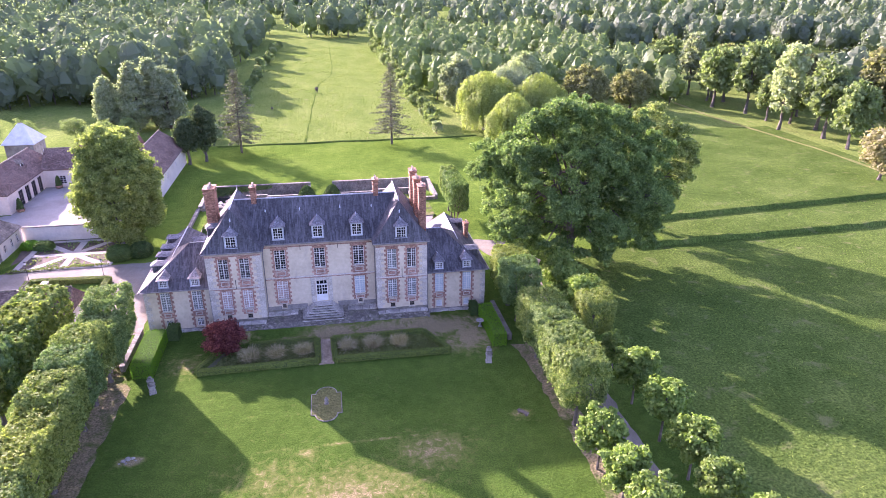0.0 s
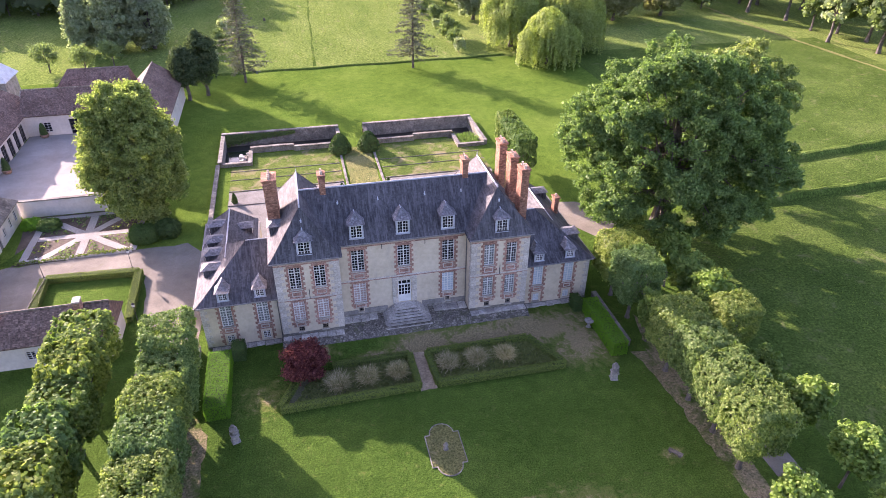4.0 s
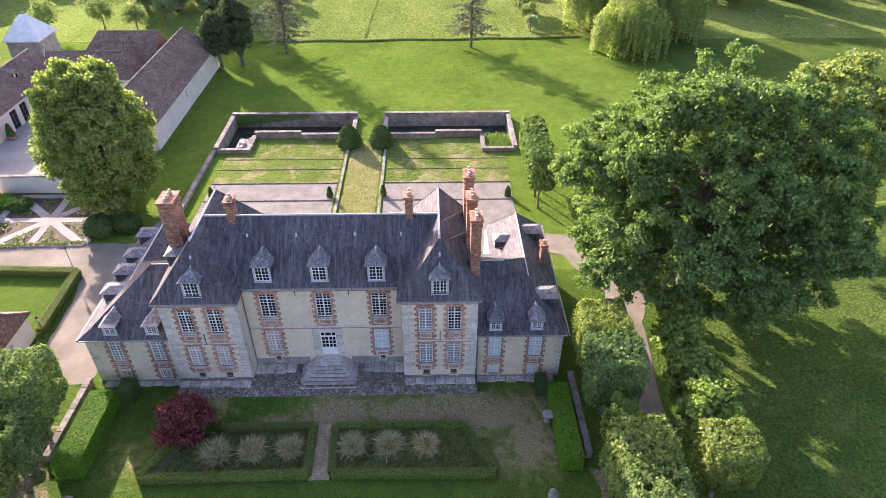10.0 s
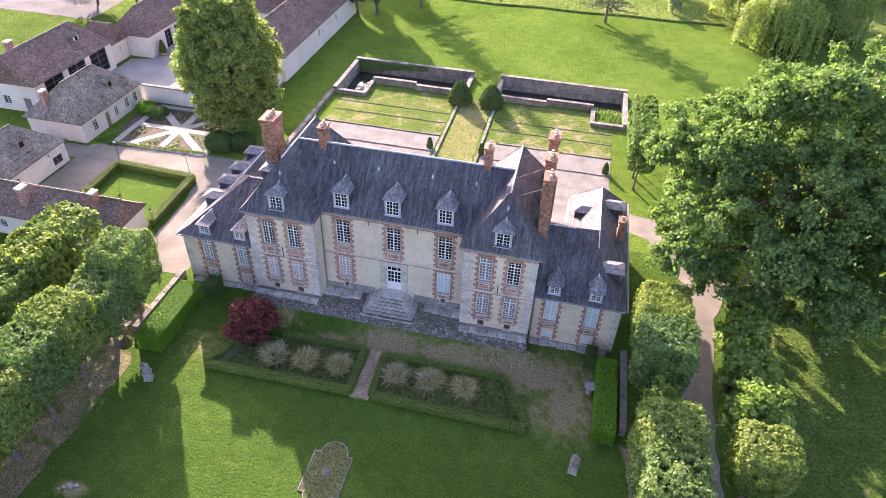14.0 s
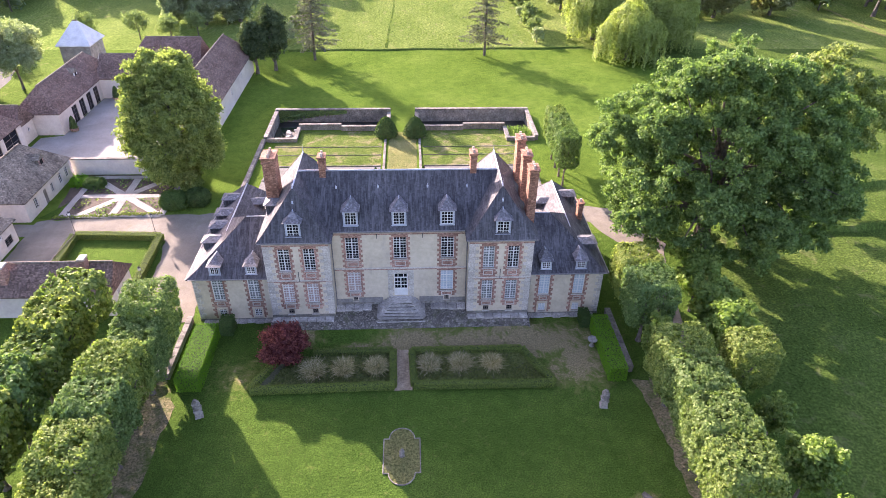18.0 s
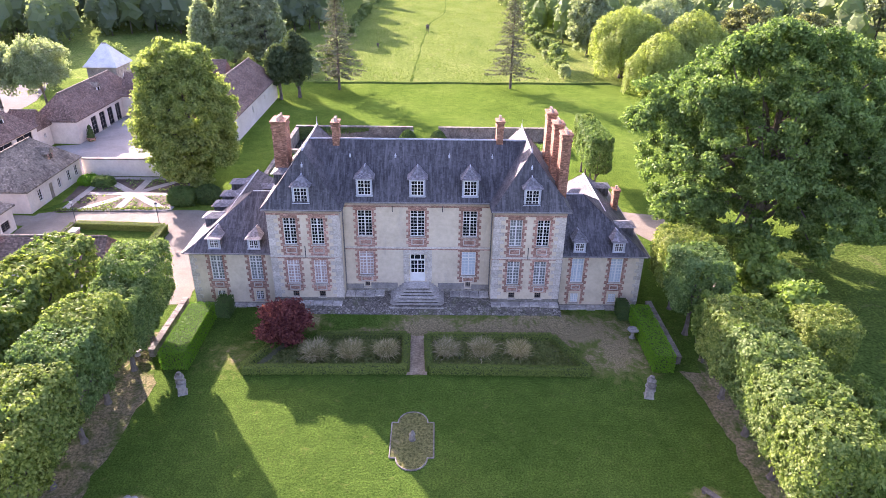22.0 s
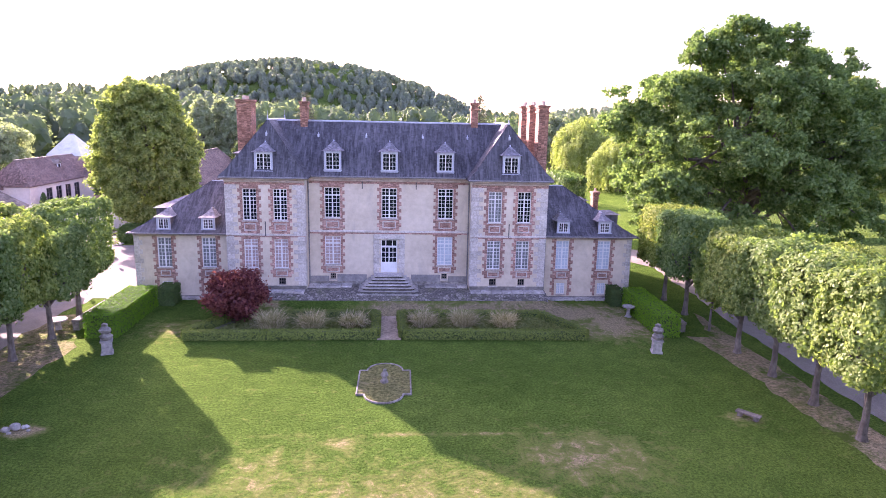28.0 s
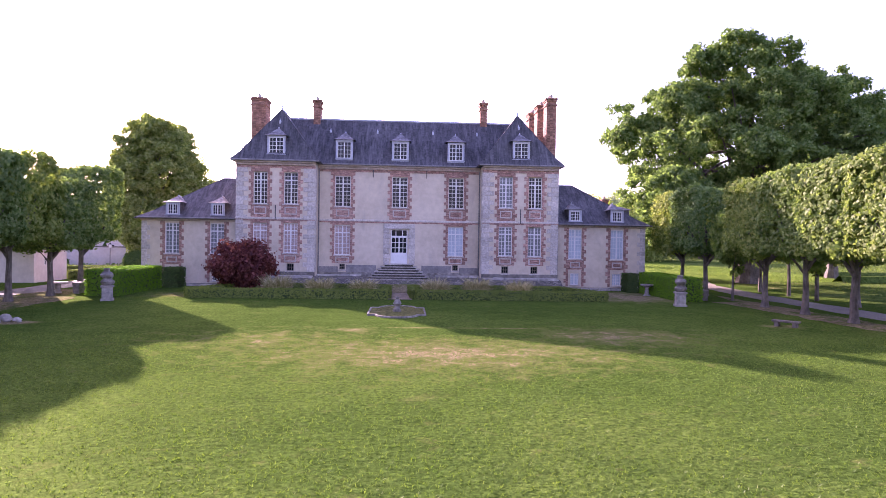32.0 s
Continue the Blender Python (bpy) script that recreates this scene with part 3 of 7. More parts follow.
def rough_sheet(name, outline, z, material, step=1.2, jitter=0.35, seed=3, thick=0.0):
    """A flat patch of ground with an uneven edge."""
    rng = np.random.default_rng(seed)
    pts = []
    n = len(outline)
    for i in range(n):
        a, b = np.array(outline[i]), np.array(outline[(i + 1) % n])
        k = max(1, int(np.linalg.norm(b - a) / step))
        for j in range(k):
            p = a + (b - a) * j / k + (rng.normal(size=2) * jitter * 0.5)
            pts.append((p[0], p[1], z))
    bm = bmesh.new()
    f = bm.faces.new([bm.verts.new(p) for p in pts])
    f.normal_update()
    if f.normal.z < 0:
        f.normal_flip()
    bmesh.ops.triangulate(bm, faces=bm.faces)
    return part(name, bm, material)

# ---- ground ----


# one sheet to the horizon, with the moat cut out of it
MOAT_L = (-22.2, -2.4, 44.2, 55.2)
MOAT_R = (2.0, 22.0, 44.2, 55.2)
gx = [-2500, -160, -70, -22.2, -18.0, -2.4, 2.0, 16.6, 22.0, 34.2, 57, 130, 2500]
gy = [-700, -70, -30, 15, 44.2, 48.6, 55.2, 94, 420, 3500]
me = bpy.data.meshes.new("ground")
bm = bmesh.new()
grid = {(i, j): bm.verts.new((x, y, 0)) for i, x in enumerate(gx) for j, y in enumerate(gy)}
for i in range(len(gx) - 1):
    for j in range(len(gy) - 1):
        cx, cy = (gx[i] + gx[i + 1]) / 2, (gy[j] + gy[j + 1]) / 2
        deep = 48.6 < cy < 55.2 and (-22.2 < cx < -2.4 or 2.0 < cx < 22.0)
        deep = deep or (44.2 < cy < 48.6 and (-22.2 < cx < -18 or 16.6 < cx < 22))
        if deep:
            continue
        f = bm.faces.new((grid[i, j], grid[i + 1, j], grid[i + 1, j + 1], grid[i, j + 1]))
        f.material_index = 1 if cy > 94 or cx > 130 else (2 if cx > 57 or cx < -70 or (cx > 34.2 and cy < 15) else (3 if cy > 15 else 0))
bm.to_mesh(me)
bm.free()
for mm in (M_LAWN, M_MEADOW, M_ROUGH, M_REAR_LIT):
    me.materials.append(mm)
tagged(new("ground", me), "mown lawn, rough pasture and hay meadow round the mansion", "ground", kind="structure")

# moat floor, water and walls
for nm, (x0, x1, y0, y1), s in (("moat_floor", MOAT_L, 1), ("moat_floor", MOAT_R, -1)):
    tagged(part(nm, boxed(x0 - 0.3, x1 + 0.3, y0 - 0.3, y1 + 0.3, -2.7, -1.3), M_MUD), "dark wet floor of the garden moat", "moat floor", kind="structure")


def coping_wall(name, x0, x1, y0, y1, z0, z1, label, step=1.3, body=None, over=0.14):
    h = hub(name, ((x0 + x1) / 2, (y0 + y1) / 2, 0))
    ox, oy = (x0 + x1) / 2, (y0 + y1) / 2
    part("wall_body", boxed(x0 - ox, x1 - ox, y0 - oy, y1 - oy, z0, z1 - 0.16), body or M_OLDSTONE, h)
    along_x = (x1 - x0) > (y1 - y0)
    n = max(1, round(max(x1 - x0, y1 - y0) / step))
    L = (x1 - x0 if along_x else y1 - y0) / n
    W = (y1 - y0 if along_x else x1 - x0) + over
    a = (L / 2 - 0.012, W / 2) if along_x else (W / 2, L / 2 - 0.012)
    slab = mesh_of("coping_slab", boxed(-a[0], a[0], -a[1], a[1], -0.16, 0.02, bevel=0.025), M_OLDSTONE)
    for i in range(n):
        t = -(n * L) / 2 + (i + 0.5) * L
        o = part("coping_slab", slab, None, h)
        o.location = (t, 0, z1) if along_x else (0, t, z1)
        o.rotation_euler = (0.01 * math.sin(i * 2.1), 0.01 * math.cos(i * 1.3), 0)
    return tagged(h, label, "wall")


lw = "weathered stone moat wall with flat coping slabs"
for s in (-1, 1):
    a, b = sorted((s * 2.2, s * 22.6))
    coping_wall("garden_wall", a, b, 55.2, 55.75, -2.4, 1.1, lw)
    a, b = sorted((s * 22.05, s * 22.6))
    coping_wall("garden_wall", a, b, 43.9, 55.2, -2.4, 0.9, lw)
    a, b = sorted((s * 2.2, s * 2.75))
    coping_wall("garden_wall", a, b, 48.6, 55.2, -2.4, 0.6, lw)
    a, b = sorted((s * 2.75, s * 10.4))
    coping_wall("garden_wall", a, b, 48.15, 48.65, -2.4, 0.85, lw)
    a, b = sorted((s * 10.4, s * 17.6))
    coping_wall("garden_wall", a, b, 48.75, 49.25, -2.4, 0.98, lw)
    a, b = sorted((s * 17.3, s * 17.85))
    coping_wall("garden_wall", a, b, 44.2, 48.7, -2.4, 0.55, lw)
    a, b = sorted((s * 17.3, s * 22.05))
    coping_wall("garden_wall", a, b, 43.7, 44.2, -2.4, 0.6, lw)
    # long low wall along the garden's outer side
    if s < 0:
        coping_wall("garden_wall", -22.9, -22.4, 15.5, 43.9, -0.2, 0.55, "low weathered stone wall along the rear garden", 1.6)
tagged(part("water", boxed(-21.9, -17.95, 44.3, 52.5, -2.2, -1.15), M_WATER), "still grey water in the moat corner", "water", kind="structure")

# terraced rear garden: stone edging lines, gravel strips, worn central walk
for s in (-1, 1):
    a, b = sorted((s * 3.3, s * 20.6))
    tagged(rough_sheet("gravel_terrace", [(a, 18.5), (b, 18.5), (b, 34.6), (a, 34.6)], 0.03, M_TERRACE, 2, 0.1, 5), "pale gravel terrace behind the mansion", "terrace", kind="structure")
    for y in (30.2, 34.7, 38.6, 41.6):
        k = coping_wall("stone_edging", a, b, y, y + (0.14 if y < 36 else 0.07), -0.1, 0.12 if y < 36 else 0.09, "low stone edging between garden terraces", 2.2, over=0.02)
    coping_wall("stone_edging", *sorted((s * 2.65, s * 3.0)), 19, 44.5, -0.1, 0.16, "low stone edging beside the central walk", 2.0, over=0.04)
    tagged(rough_sheet("rough_turf", [(a, 34.9), (b, 34.9), (b, 43.4), (s * 17.0 if s > 0 else b, 47.9), (a if s > 0 else s * 17.0, 47.9)] if s > 0 else [(a, 34.9), (b, 34.9), (b, 47.9), (-17.0, 47.9), (-17.0, 43.4), (a, 43.4)], 0.028, M_TURF, 2, 0.1, 6), "tussocky turf between the stone edgings", "turf", kind="structure")
tagged(rough_sheet("garden_walk", [(-2.4, 18), (2.4, 18), (2.3, 47.5), (-2.3, 47.5)], 0.034, M_WALK, 1.5, 0.15, 8), "worn grass walk between stone edgings", "path", kind="structure")

# gravel drive on the stable side
tagged(rough_sheet("drive", [(-22.3, -1.5), (-22.3, 14.5), (-27.0, 19.0), (-29.5, 20.0), (-46.0, 18.6), (-48.2, 19.0), (-58.5, 19.0), (-58.5, 16.2), (-47.5, 16.0), (-47.3, 6.0), (-42.0, 6.0), (-41.3, 16.3), (-29.8, 15.6), (-28.6, 5.0), (-28.0, -4), (-25.6, -62), (-23.8, -62), (-25.2, -4), (-24.4, -1.5)], 0.02, M_GRAVEL, 1.3, 0.3, 11), "pale gravel drive beside the mansion", "drive", kind="structure")
tagged(rough_sheet("courtyard", [(-59.3, 33.2), (-32, 33.4), (-31.2, 46), (-39, 50), (-39, 71), (-50, 71), (-50, 64), (-56, 64), (-56, 47), (-59.3, 46)], 0.022, M_COURT, 2, 0.2, 12), "bright gravel stable courtyard", "courtyard", kind="structure")
tagged(rough_sheet("car_park", [(-140, 60), (-77, 60), (-78, 74), (-86, 96), (-125, 110), (-150, 100)], 0.03, M_PARK, 3, 0.6, 13), "pale gravel parking ground beyond the farm", "car park", kind="structure")
tagged(rough_sheet("drive", [(-48.2, 16.0), (-22.5, 14.2), (-22.5, 17.6), (-25.5, 21.2), (-31.8, 20.9), (-47.8, 19.7)], 0.026, M_GRAVEL, 1.3, 0.25, 19), "pale gravel forecourt before the kitchen garden", "drive", kind="structure")
# alley walk and gravel bend under the oak
tagged(rough_sheet("alley_path", [(26.9, -75), (29.3, -75), (30.1, -5), (31.5, 6), (33.5, 12), (31.8, 18.2), (29.5, 21), (23, 22.5), (22.5, 19), (25.0, 17.5), (28.4, 11), (28.0, 0), (27.3, -8)], 0.025, M_GRAVEL, 1.2, 0.25, 14), "beige gravel walk between rows of limes", "path", kind="structure")
tagged(rough_sheet("bare_ground", [(22.4, -11), (24.0, -11.5), (25.6, -5), (26.5, -60), (24.6, -60), (23.6, -30), (23.0, -14)], 0.015, M_TRODDEN, 0.8, 0.22, 15), "bare trodden soil under the limes", "soil", kind="structure")
tagged(rough_sheet("bare_ground", [(-22.4, -9.5), (-20.4, -13.0), (-20.8, -22), (-21.5, -62), (-25, -62), (-25.5, -6), (-23, -6)], 0.015, M_TRODDEN, 0.8, 0.22, 16), "bare trodden soil under the limes", "soil", kind="structure")
# forecourt: worn ground, walk between the beds
tagged(rough_sheet("bed_walk", [(-0.35, -6.3), (1.0, -6.3), (1.15, -11.9), (-0.45, -11.9)], 0.03, M_SOIL, 0.7, 0.12, 17), "bare reddish walk between the flower beds", "path", kind="structure")
# ditches in the field, seen as dark grassy cuts
for y0, y1, x0, x1, dz in ((25.4, 27.4, 55, 240, 6), (14.4, 16.2, 50, 240, 3)):
    bm = bmesh.new()
    n = 60
    rows = []
    for i in range(n + 1):
        x = x0 + (x1 - x0) * i / n
        k = (x - x0) / 60 * dz
        rows.append([bm.verts.new((x, y + k + 0.25 * math.sin(x * 0.9 + y), z)) for y, z in ((y0 - 0.5, 0.02), (y0, 0.7), (y0 + 0.5, 0.75), (y1, 0.02))])
    for a, b in zip(rows, rows[1:]):
        for k in range(3):
            bm.faces.new((a[k], b[k], b[k + 1], a[k + 1]))
    tagged(part("field_bank", bm, M_ROUGH), "grassy ditch bank across the pasture", "bank", kind="structure")
bm = bmesh.new()
rows = [[bm.verts.new((x, 93.6 + 0.03 * x + dy + 0.3 * math.sin(x * 0.35), z)) for dy, z in ((-0.4, 0.02), (0, 0.28), (0.4, 0.3), (1.0, 0.02))] for x in np.linspace(-26, 42, 50)]
for a, b in zip(rows, rows[1:]):
    for k in range(3):
        bm.faces.new((a[k], b[k], b[k + 1], a[k + 1]))
tagged(part("meadow_bank", bm, M_ROUGH), "low grassy bank at the meadow's edge", "bank", kind="structure")
mid = [(122, 150), (121, 125), (121, 107), (124, 84), (126, 66), (126, 50), (124, 30)]
tagged(rough_sheet("field_track", [(x - 0.6, y) for x, y in mid] + [(x + 0.6, y) for x, y in mid[::-1]], 0.04, M_WALK, 3, 0.3, 21), "faint mown track along the field's edge", "track", kind="structure")

# trodden track down the meadow
mid = [(-4.1, 95.5), (-4.0, 101), (-3.2, 120), (-2.9, 139), (-1.7, 168), (-0.6, 190), (4.6, 215), (5.6, 240), (5.4, 330)]
tagged(rough_sheet("meadow_track", [(x - 0.22, y) for x, y in mid] + [(x + 0.22, y) for x, y in mid[::-1]], 0.04, M_ROUGH, 4, 0.25, 51), "narrow trodden track through the tall meadow", "track", kind="structure")

# far hills: centre and half width in degrees, height, distance
HILLS = ((-9.2, 17.0, 97, 820), (-24.0, 13.0, 48, 900), (26.0, 19.0, 34, 780))
for ac, aw, hh, d0 in HILLS:
    bm = bmesh.new()
    rows = []
    for i in range(49):
        u = -1 + 2 * i / 48
        row = []
        for j in range(17):
            v = j / 16
            h = hh * max(0.0, math.cos(u * math.pi / 2)) ** 0.8 * math.sin(min(1, v * 1.5) * math.pi / 2)
            h *= 0.92 + 0.16 * noise.noise(Vector((u * 2.3, v * 2, 4)))
            a = radians(ac + aw * u)
            d = d0 + 420 * v
            row.append(bm.verts.new((d * math.sin(a), d * math.cos(a) - 55, h + (4 * noise.noise(Vector((u * 30, v * 15, 1))) if 0 < v else -1))))
        rows.append(row)
    for a, b in zip(rows, rows[1:]):
        for k in range(16):
            bm.faces.new((a[k], b[k], b[k + 1], a[k + 1]))
    bmesh.ops.recalc_face_normals(bm, faces=bm.faces)
    tagged(part("hill", bm, M_ROUGH), "wooded hill on the horizon", "hill", kind="structure")

# ---- the mansion ----
CX = 0.12
house = hub("mansion", (CX, 0, 0))
tagged(house, "cream rendered mansion with brick chains, slate roofs and tall chimneys", "mansion")
EAVE, RIDGE, BAND = 10.45, 15.0, 5.68
PAV = 10.17      # pavilion axis
PY = -1.92       # pavilion front
WY = -1.05       # wing front


def front(y, x0):
    return lambda u, v, w: (x0 + u, y + w, v)


def wall_part(to, length, z0, z1, holes, thick=0.5, mat=None):
    bm = bmesh.new()
    wall(bm, to, length, z1, thick, holes, z0)
    return part("wall", bm, mat or M_RENDER, house)


def holes_of(cols, x0):
    return [(c - w / 2 - x0, c + w / 2 - x0, a, b) for c, w, a, b in cols]


W_C = [(x, 1.34, 6.86, 9.47) for x in (-4.87, 0.0, 4.87)] + [(x, 1.34, 2.72, 5.25) for x in (-4.87, 4.87)] + [(0.0, 1.44, 2.0, 4.98)] + [(x, 0.5, 1.45, 1.95) for x in (-4.87, 4.87)]
wall_part(front(0, -7.0), 14.0, 0.3, EAVE, holes_of(W_C, -7.0))
W_P = {}
for s in (-1, 1):
    cols = [(s * PAV + d, 1.14, 6.88, 9.5) for d in (-1.24, 1.24)] + [(s * PAV + d, 1.14, 2.84, 5.3) for d in (-1.24, 1.24)] + [(s * PAV + d, 0.6, 1.38, 1.98) for d in (-1.24, 1.24)]
    W_P[s] = cols
    x0 = s * PAV - 3.22
    wall_part(front(PY, x0), 6.44, 0.0, EAVE, holes_of(cols, x0))
    for x, a, b in ((x0, PY + 0.5, 10.5), (x0 + 5.94, PY + 0.5, 10.5)):
        part("wall", boxed(x, x + 0.5, a, b, 0.0, EAVE), M_RENDER, house)
    part("wall", boxed(x0 + 0.5, x0 + 5.94, 10.0, 10.5, 0.0, EAVE), M_RENDER, house)
part("wall", boxed(-7.0, 7.0, 7.7, 8.2, 0.0, EAVE), M_RENDER, house)
W_W = {}
for s in (-1, 1):
    xa, xb = sorted((s * 13.4, s * 21.25))
    cols = [(s * 15.12, 1.16, 2.66, 5.2), (s * 18.78, 1.16, 2.66, 5.2), (s * 15.12, 0.75, 0.42, 1.42), (s * 18.78, 0.75, 0.42, 1.42)]
    W_W[s] = cols
    wall_part(front(WY, xa), xb - xa, -0.3, 5.6, holes_of(cols, xa))
    xo = xa if s < 0 else xb - 0.5
    part("wall", boxed(xo, xo + 0.5, WY + 0.5, 15.6, -0.3, 5.6), M_RENDER, house)
    a, b = sorted((s * 15.8, s * 20.75))
    part("wall", boxed(a, b, 15.1, 15.6, -0.3, 5.6), M_RENDER, house)
    xi = s * 15.8
    part("wall", boxed(min(xi, xi - s * 0.5), max(xi, xi - s * 0.5), 9.8, 15.1, -0.3, 5.6), M_RENDER, house)
    a, b = sorted((s * 13.4, s * 15.3))
    part("wall", boxed(a, b, 9.8, 10.3, -0.3, 5.6), M_RENDER, house)


def hip_roof(x0, x1, y0, y1, z0, z1, r0, r1, along="y", flare=0.45, thick=0.12):
    """A hipped roof with a flared foot. The ridge runs from r0 to r1."""
    bm = bmesh.new()
    if along == "y":
        c = (x0 + x1) / 2
        A, B = Vector((c, r0, z1)), Vector((c, r1, z1))
    else:
        c = (y0 + y1) / 2
        A, B = Vector((r0, c, z1)), Vector((r1, c, z1))
    low = [Vector(p) for p in ((x0, y0, z0), (x1, y0, z0), (x1, y1, z0), (x0, y1, z0))]
    ends = [A, A, B, B] if along == "y" else [A, B, B, A]
    k = 0.2
    mid = [p.lerp(q, k) + Vector((0, 0, -flare * 0.35)) for p, q in zip(low, ends)]
    L = [bm.verts.new(p) for p in low]
    Mv = [bm.verts.new(p) for p in mid]
    a, b = bm.verts.new(A), bm.verts.new(B)
    for i in range(4):
        j = (i + 1) % 4
        bm.faces.new((L[i], L[j], Mv[j], Mv[i]))
    if along == "y":
        bm.faces.new((Mv[0], Mv[1], a))
        bm.faces.new((Mv[1], Mv[2], b, a))
        bm.faces.new((Mv[2], Mv[3], b))
        bm.faces.new((Mv[3], Mv[0], a, b))
    else:
        bm.faces.new((Mv[0], Mv[1], b, a))
        bm.faces.new((Mv[1], Mv[2], b))
        bm.faces.new((Mv[2], Mv[3], a, b))
        bm.faces.new((Mv[3], Mv[0], a))
    D = [bm.verts.new(p + Vector((0, 0, -thick))) for p in low]
    for i in range(4):
        j = (i + 1) % 4
        bm.faces.new((L[j], L[i], D[i], D[j]))
    bm.faces.new(D[::-1])
    bmesh.ops.recalc_face_normals(bm, faces=bm.faces)
    return bm, (A, B, mid)


def cap_line(parent, p, q, r=0.07, mat=None):
    bm = bmesh.new()
    tube(bm, [p, q], [r, r], 6)
    part("ridge_cap", bm, mat or M_LEAD, parent, "" if mat else "grey lead ridge capping")


bm, _ = hip_roof(-10.4, 10.4, -0.42, 8.62, EAVE + 0.05, RIDGE, -10.17, 10.17, "x", 0.5)
main_roof = part("roof", bm, M_SLATE, house, "blue-grey slate roof")
cap_line(main_roof, (-10.1, 4.1, RIDGE), (10.1, 4.1, RIDGE), 0.09)
for s in (-1, 1):
    bm, (A, B, mid) = hip_roof(s * PAV - 3.62, s * PAV + 3.62, PY - 0.42, 10.9, EAVE + 0.05, RIDGE + 0.08, 0.35, 8.3, "y", 0.5)
    r = part("roof", bm, M_SLATE, house, "steep blue-grey slate pavilion roof")
    cap_line(r, A, B, 0.08)
    for p, e in ((mid[0], A), (mid[1], A), (mid[2], B), (mid[3], B)):
        cap_line(r, p, e, 0.035, M_SLATE)
    for e in (A, B):
        bm = bmesh.new()
        lathe(bm, [(0.09, 0), (0.07, 0.15), (0.03, 0.2), (0.06, 0.3), (0.015, 0.42), (0.008, 0.85)], 8, (e.x, e.y), e.z - 0.05)
        part("finial", bm, M_LEAD, r)
    # wing roofs: a hipped front range and a rear range
    xa, xb = sorted((s * 13.3, s * 21.62))
    f0, f1 = (-16.2, -10.5) if s < 0 else (10.5, 16.2)
    bm, (A, B, mid) = hip_roof(xa if s < 0 else 9.0, xb if s > 0 else -9.0, WY - 0.4, 10.6, 5.65, 9.45, f0, f1, "x", 0.4)
    wr = part("roof", bm, M_SLATE, house, "slate roof of the low wing")
    e = A if s < 0 else B
    cap_line(wr, e, (s * 13.4, e.y, e.z), 0.06)
    for m_ in ((mid[0], mid[3]) if s < 0 else (mid[1], mid[2])):
        cap_line(wr, m_, e, 0.035, M_SLATE)
    a, b = sorted((s * 15.5, s * 21.62))
    bm, (A, B, mid) = hip_roof(a, b, 4.2, 16.0, 5.61, 7.68, 4.4, 15.2, "y", 0.4)
    rr = part("roof", bm, M_SLATE, house, "slate roof of the rear range")
    cap_line(rr, A, B, 0.08)
    cap_line(rr, mid[2], B, 0.035, M_SLATE)
    cap_line(rr, mid[3], B, 0.035, M_SLATE)


def trim(name, x0, x1, y0, y1, z0, z1, mat, bevel=0.015, label=""):
    return part(name, boxed(x0, x1, y0, y1, z0, z1, bevel=bevel), mat, house, label)


# cornices, gutters, friezes and string courses
for x0, x1, y in ((-6.95, 6.95, 0.0), (-PAV - 3.22, -PAV + 3.22, PY), (PAV - 3.22, PAV + 3.22, PY)):
    trim("cornice", x0 - 0.02, x1 + 0.02, y - 0.34, y, 10.22, 10.42, M_CORNICE, 0.05)
    trim("cornice", x0, x1, y - 0.2, y, 10.04, 10.22, M_CORNICE, 0.04)
    trim("frieze", x0, x1, y - 0.05, y, 9.83, 10.04, M_BRICK, 0.0, "thin brick frieze")
    trim("string_course", x0 - 0.02, x1 + 0.02, y - 0.1, y, 5.6, 5.78, M_STONE, 0.03)
    trim("string_course", x0 - 0.02, x1 + 0.02, y - 0.06, y, 5.48, 5.6, M_BRICK, 0.0)
    trim("gutter", x0 - 0.35, x1 + 0.35, y - 0.5, y - 0.34, 10.36, 10.5, M_ZINC, 0.04, "grey zinc gutter")
    trim("plinth", x0 - 0.03, x1 + 0.03, y - 0.09, y, 0.3, 1.32 if y < -1 else 1.25, M_OLDSTONE, 0.03, "weathered stone plinth")
for s in (-1, 1):
    for p, q, z in ((1.95, 4.52, 1.86), (5.22, 6.86, 1.72)):
        a, b = sorted((s * p, s * q))
        trim("damp_course", a, b, -0.045, 0.02, 1.2, z, M_DAMP, 0.012, "grey damp-stained band of render")
    a, b = sorted((s * 13.4, s * 21.3))
    trim("cornice", a, b, WY - 0.16, WY, 5.38, 5.56, M_CORNICE, 0.04)
    trim("gutter", a - 0.2, b + 0.2, WY - 0.52, WY - 0.38, 5.55, 5.67, M_ZINC, 0.04, "grey zinc gutter")
    trim("plinth", a, b, WY - 0.07, WY, -0.3, 0.22, M_OLDSTONE, 0.03, "weathered stone plinth")
    # wing returns
    xo = s * 21.25
    trim("gutter", min(xo, xo + s * 0.5), max(xo, xo + s * 0.5), WY - 0.4, 15.9, 5.52, 5.64, M_ZINC, 0.03, "grey zinc gutter")
    # downpipes in the corners
    bm = bmesh.new()
    tube(bm, [(s * 6.88, -0.12, 10.2), (s * 6.88, -0.12, 0.9)], [0.055, 0.055], 8)
    part("downpipe", bm, M_ZINC, house, "grey zinc downpipe")
    bm = bmesh.new()
    tube(bm, [(s * 13.55, WY - 0.12, 5.4), (s * 13.55, WY - 0.12, 0.2)], [0.05, 0.05], 8)
    part("downpipe", bm, M_ZINC, house, "grey zinc downpipe")

# stone quoins, block by block
QM = {}


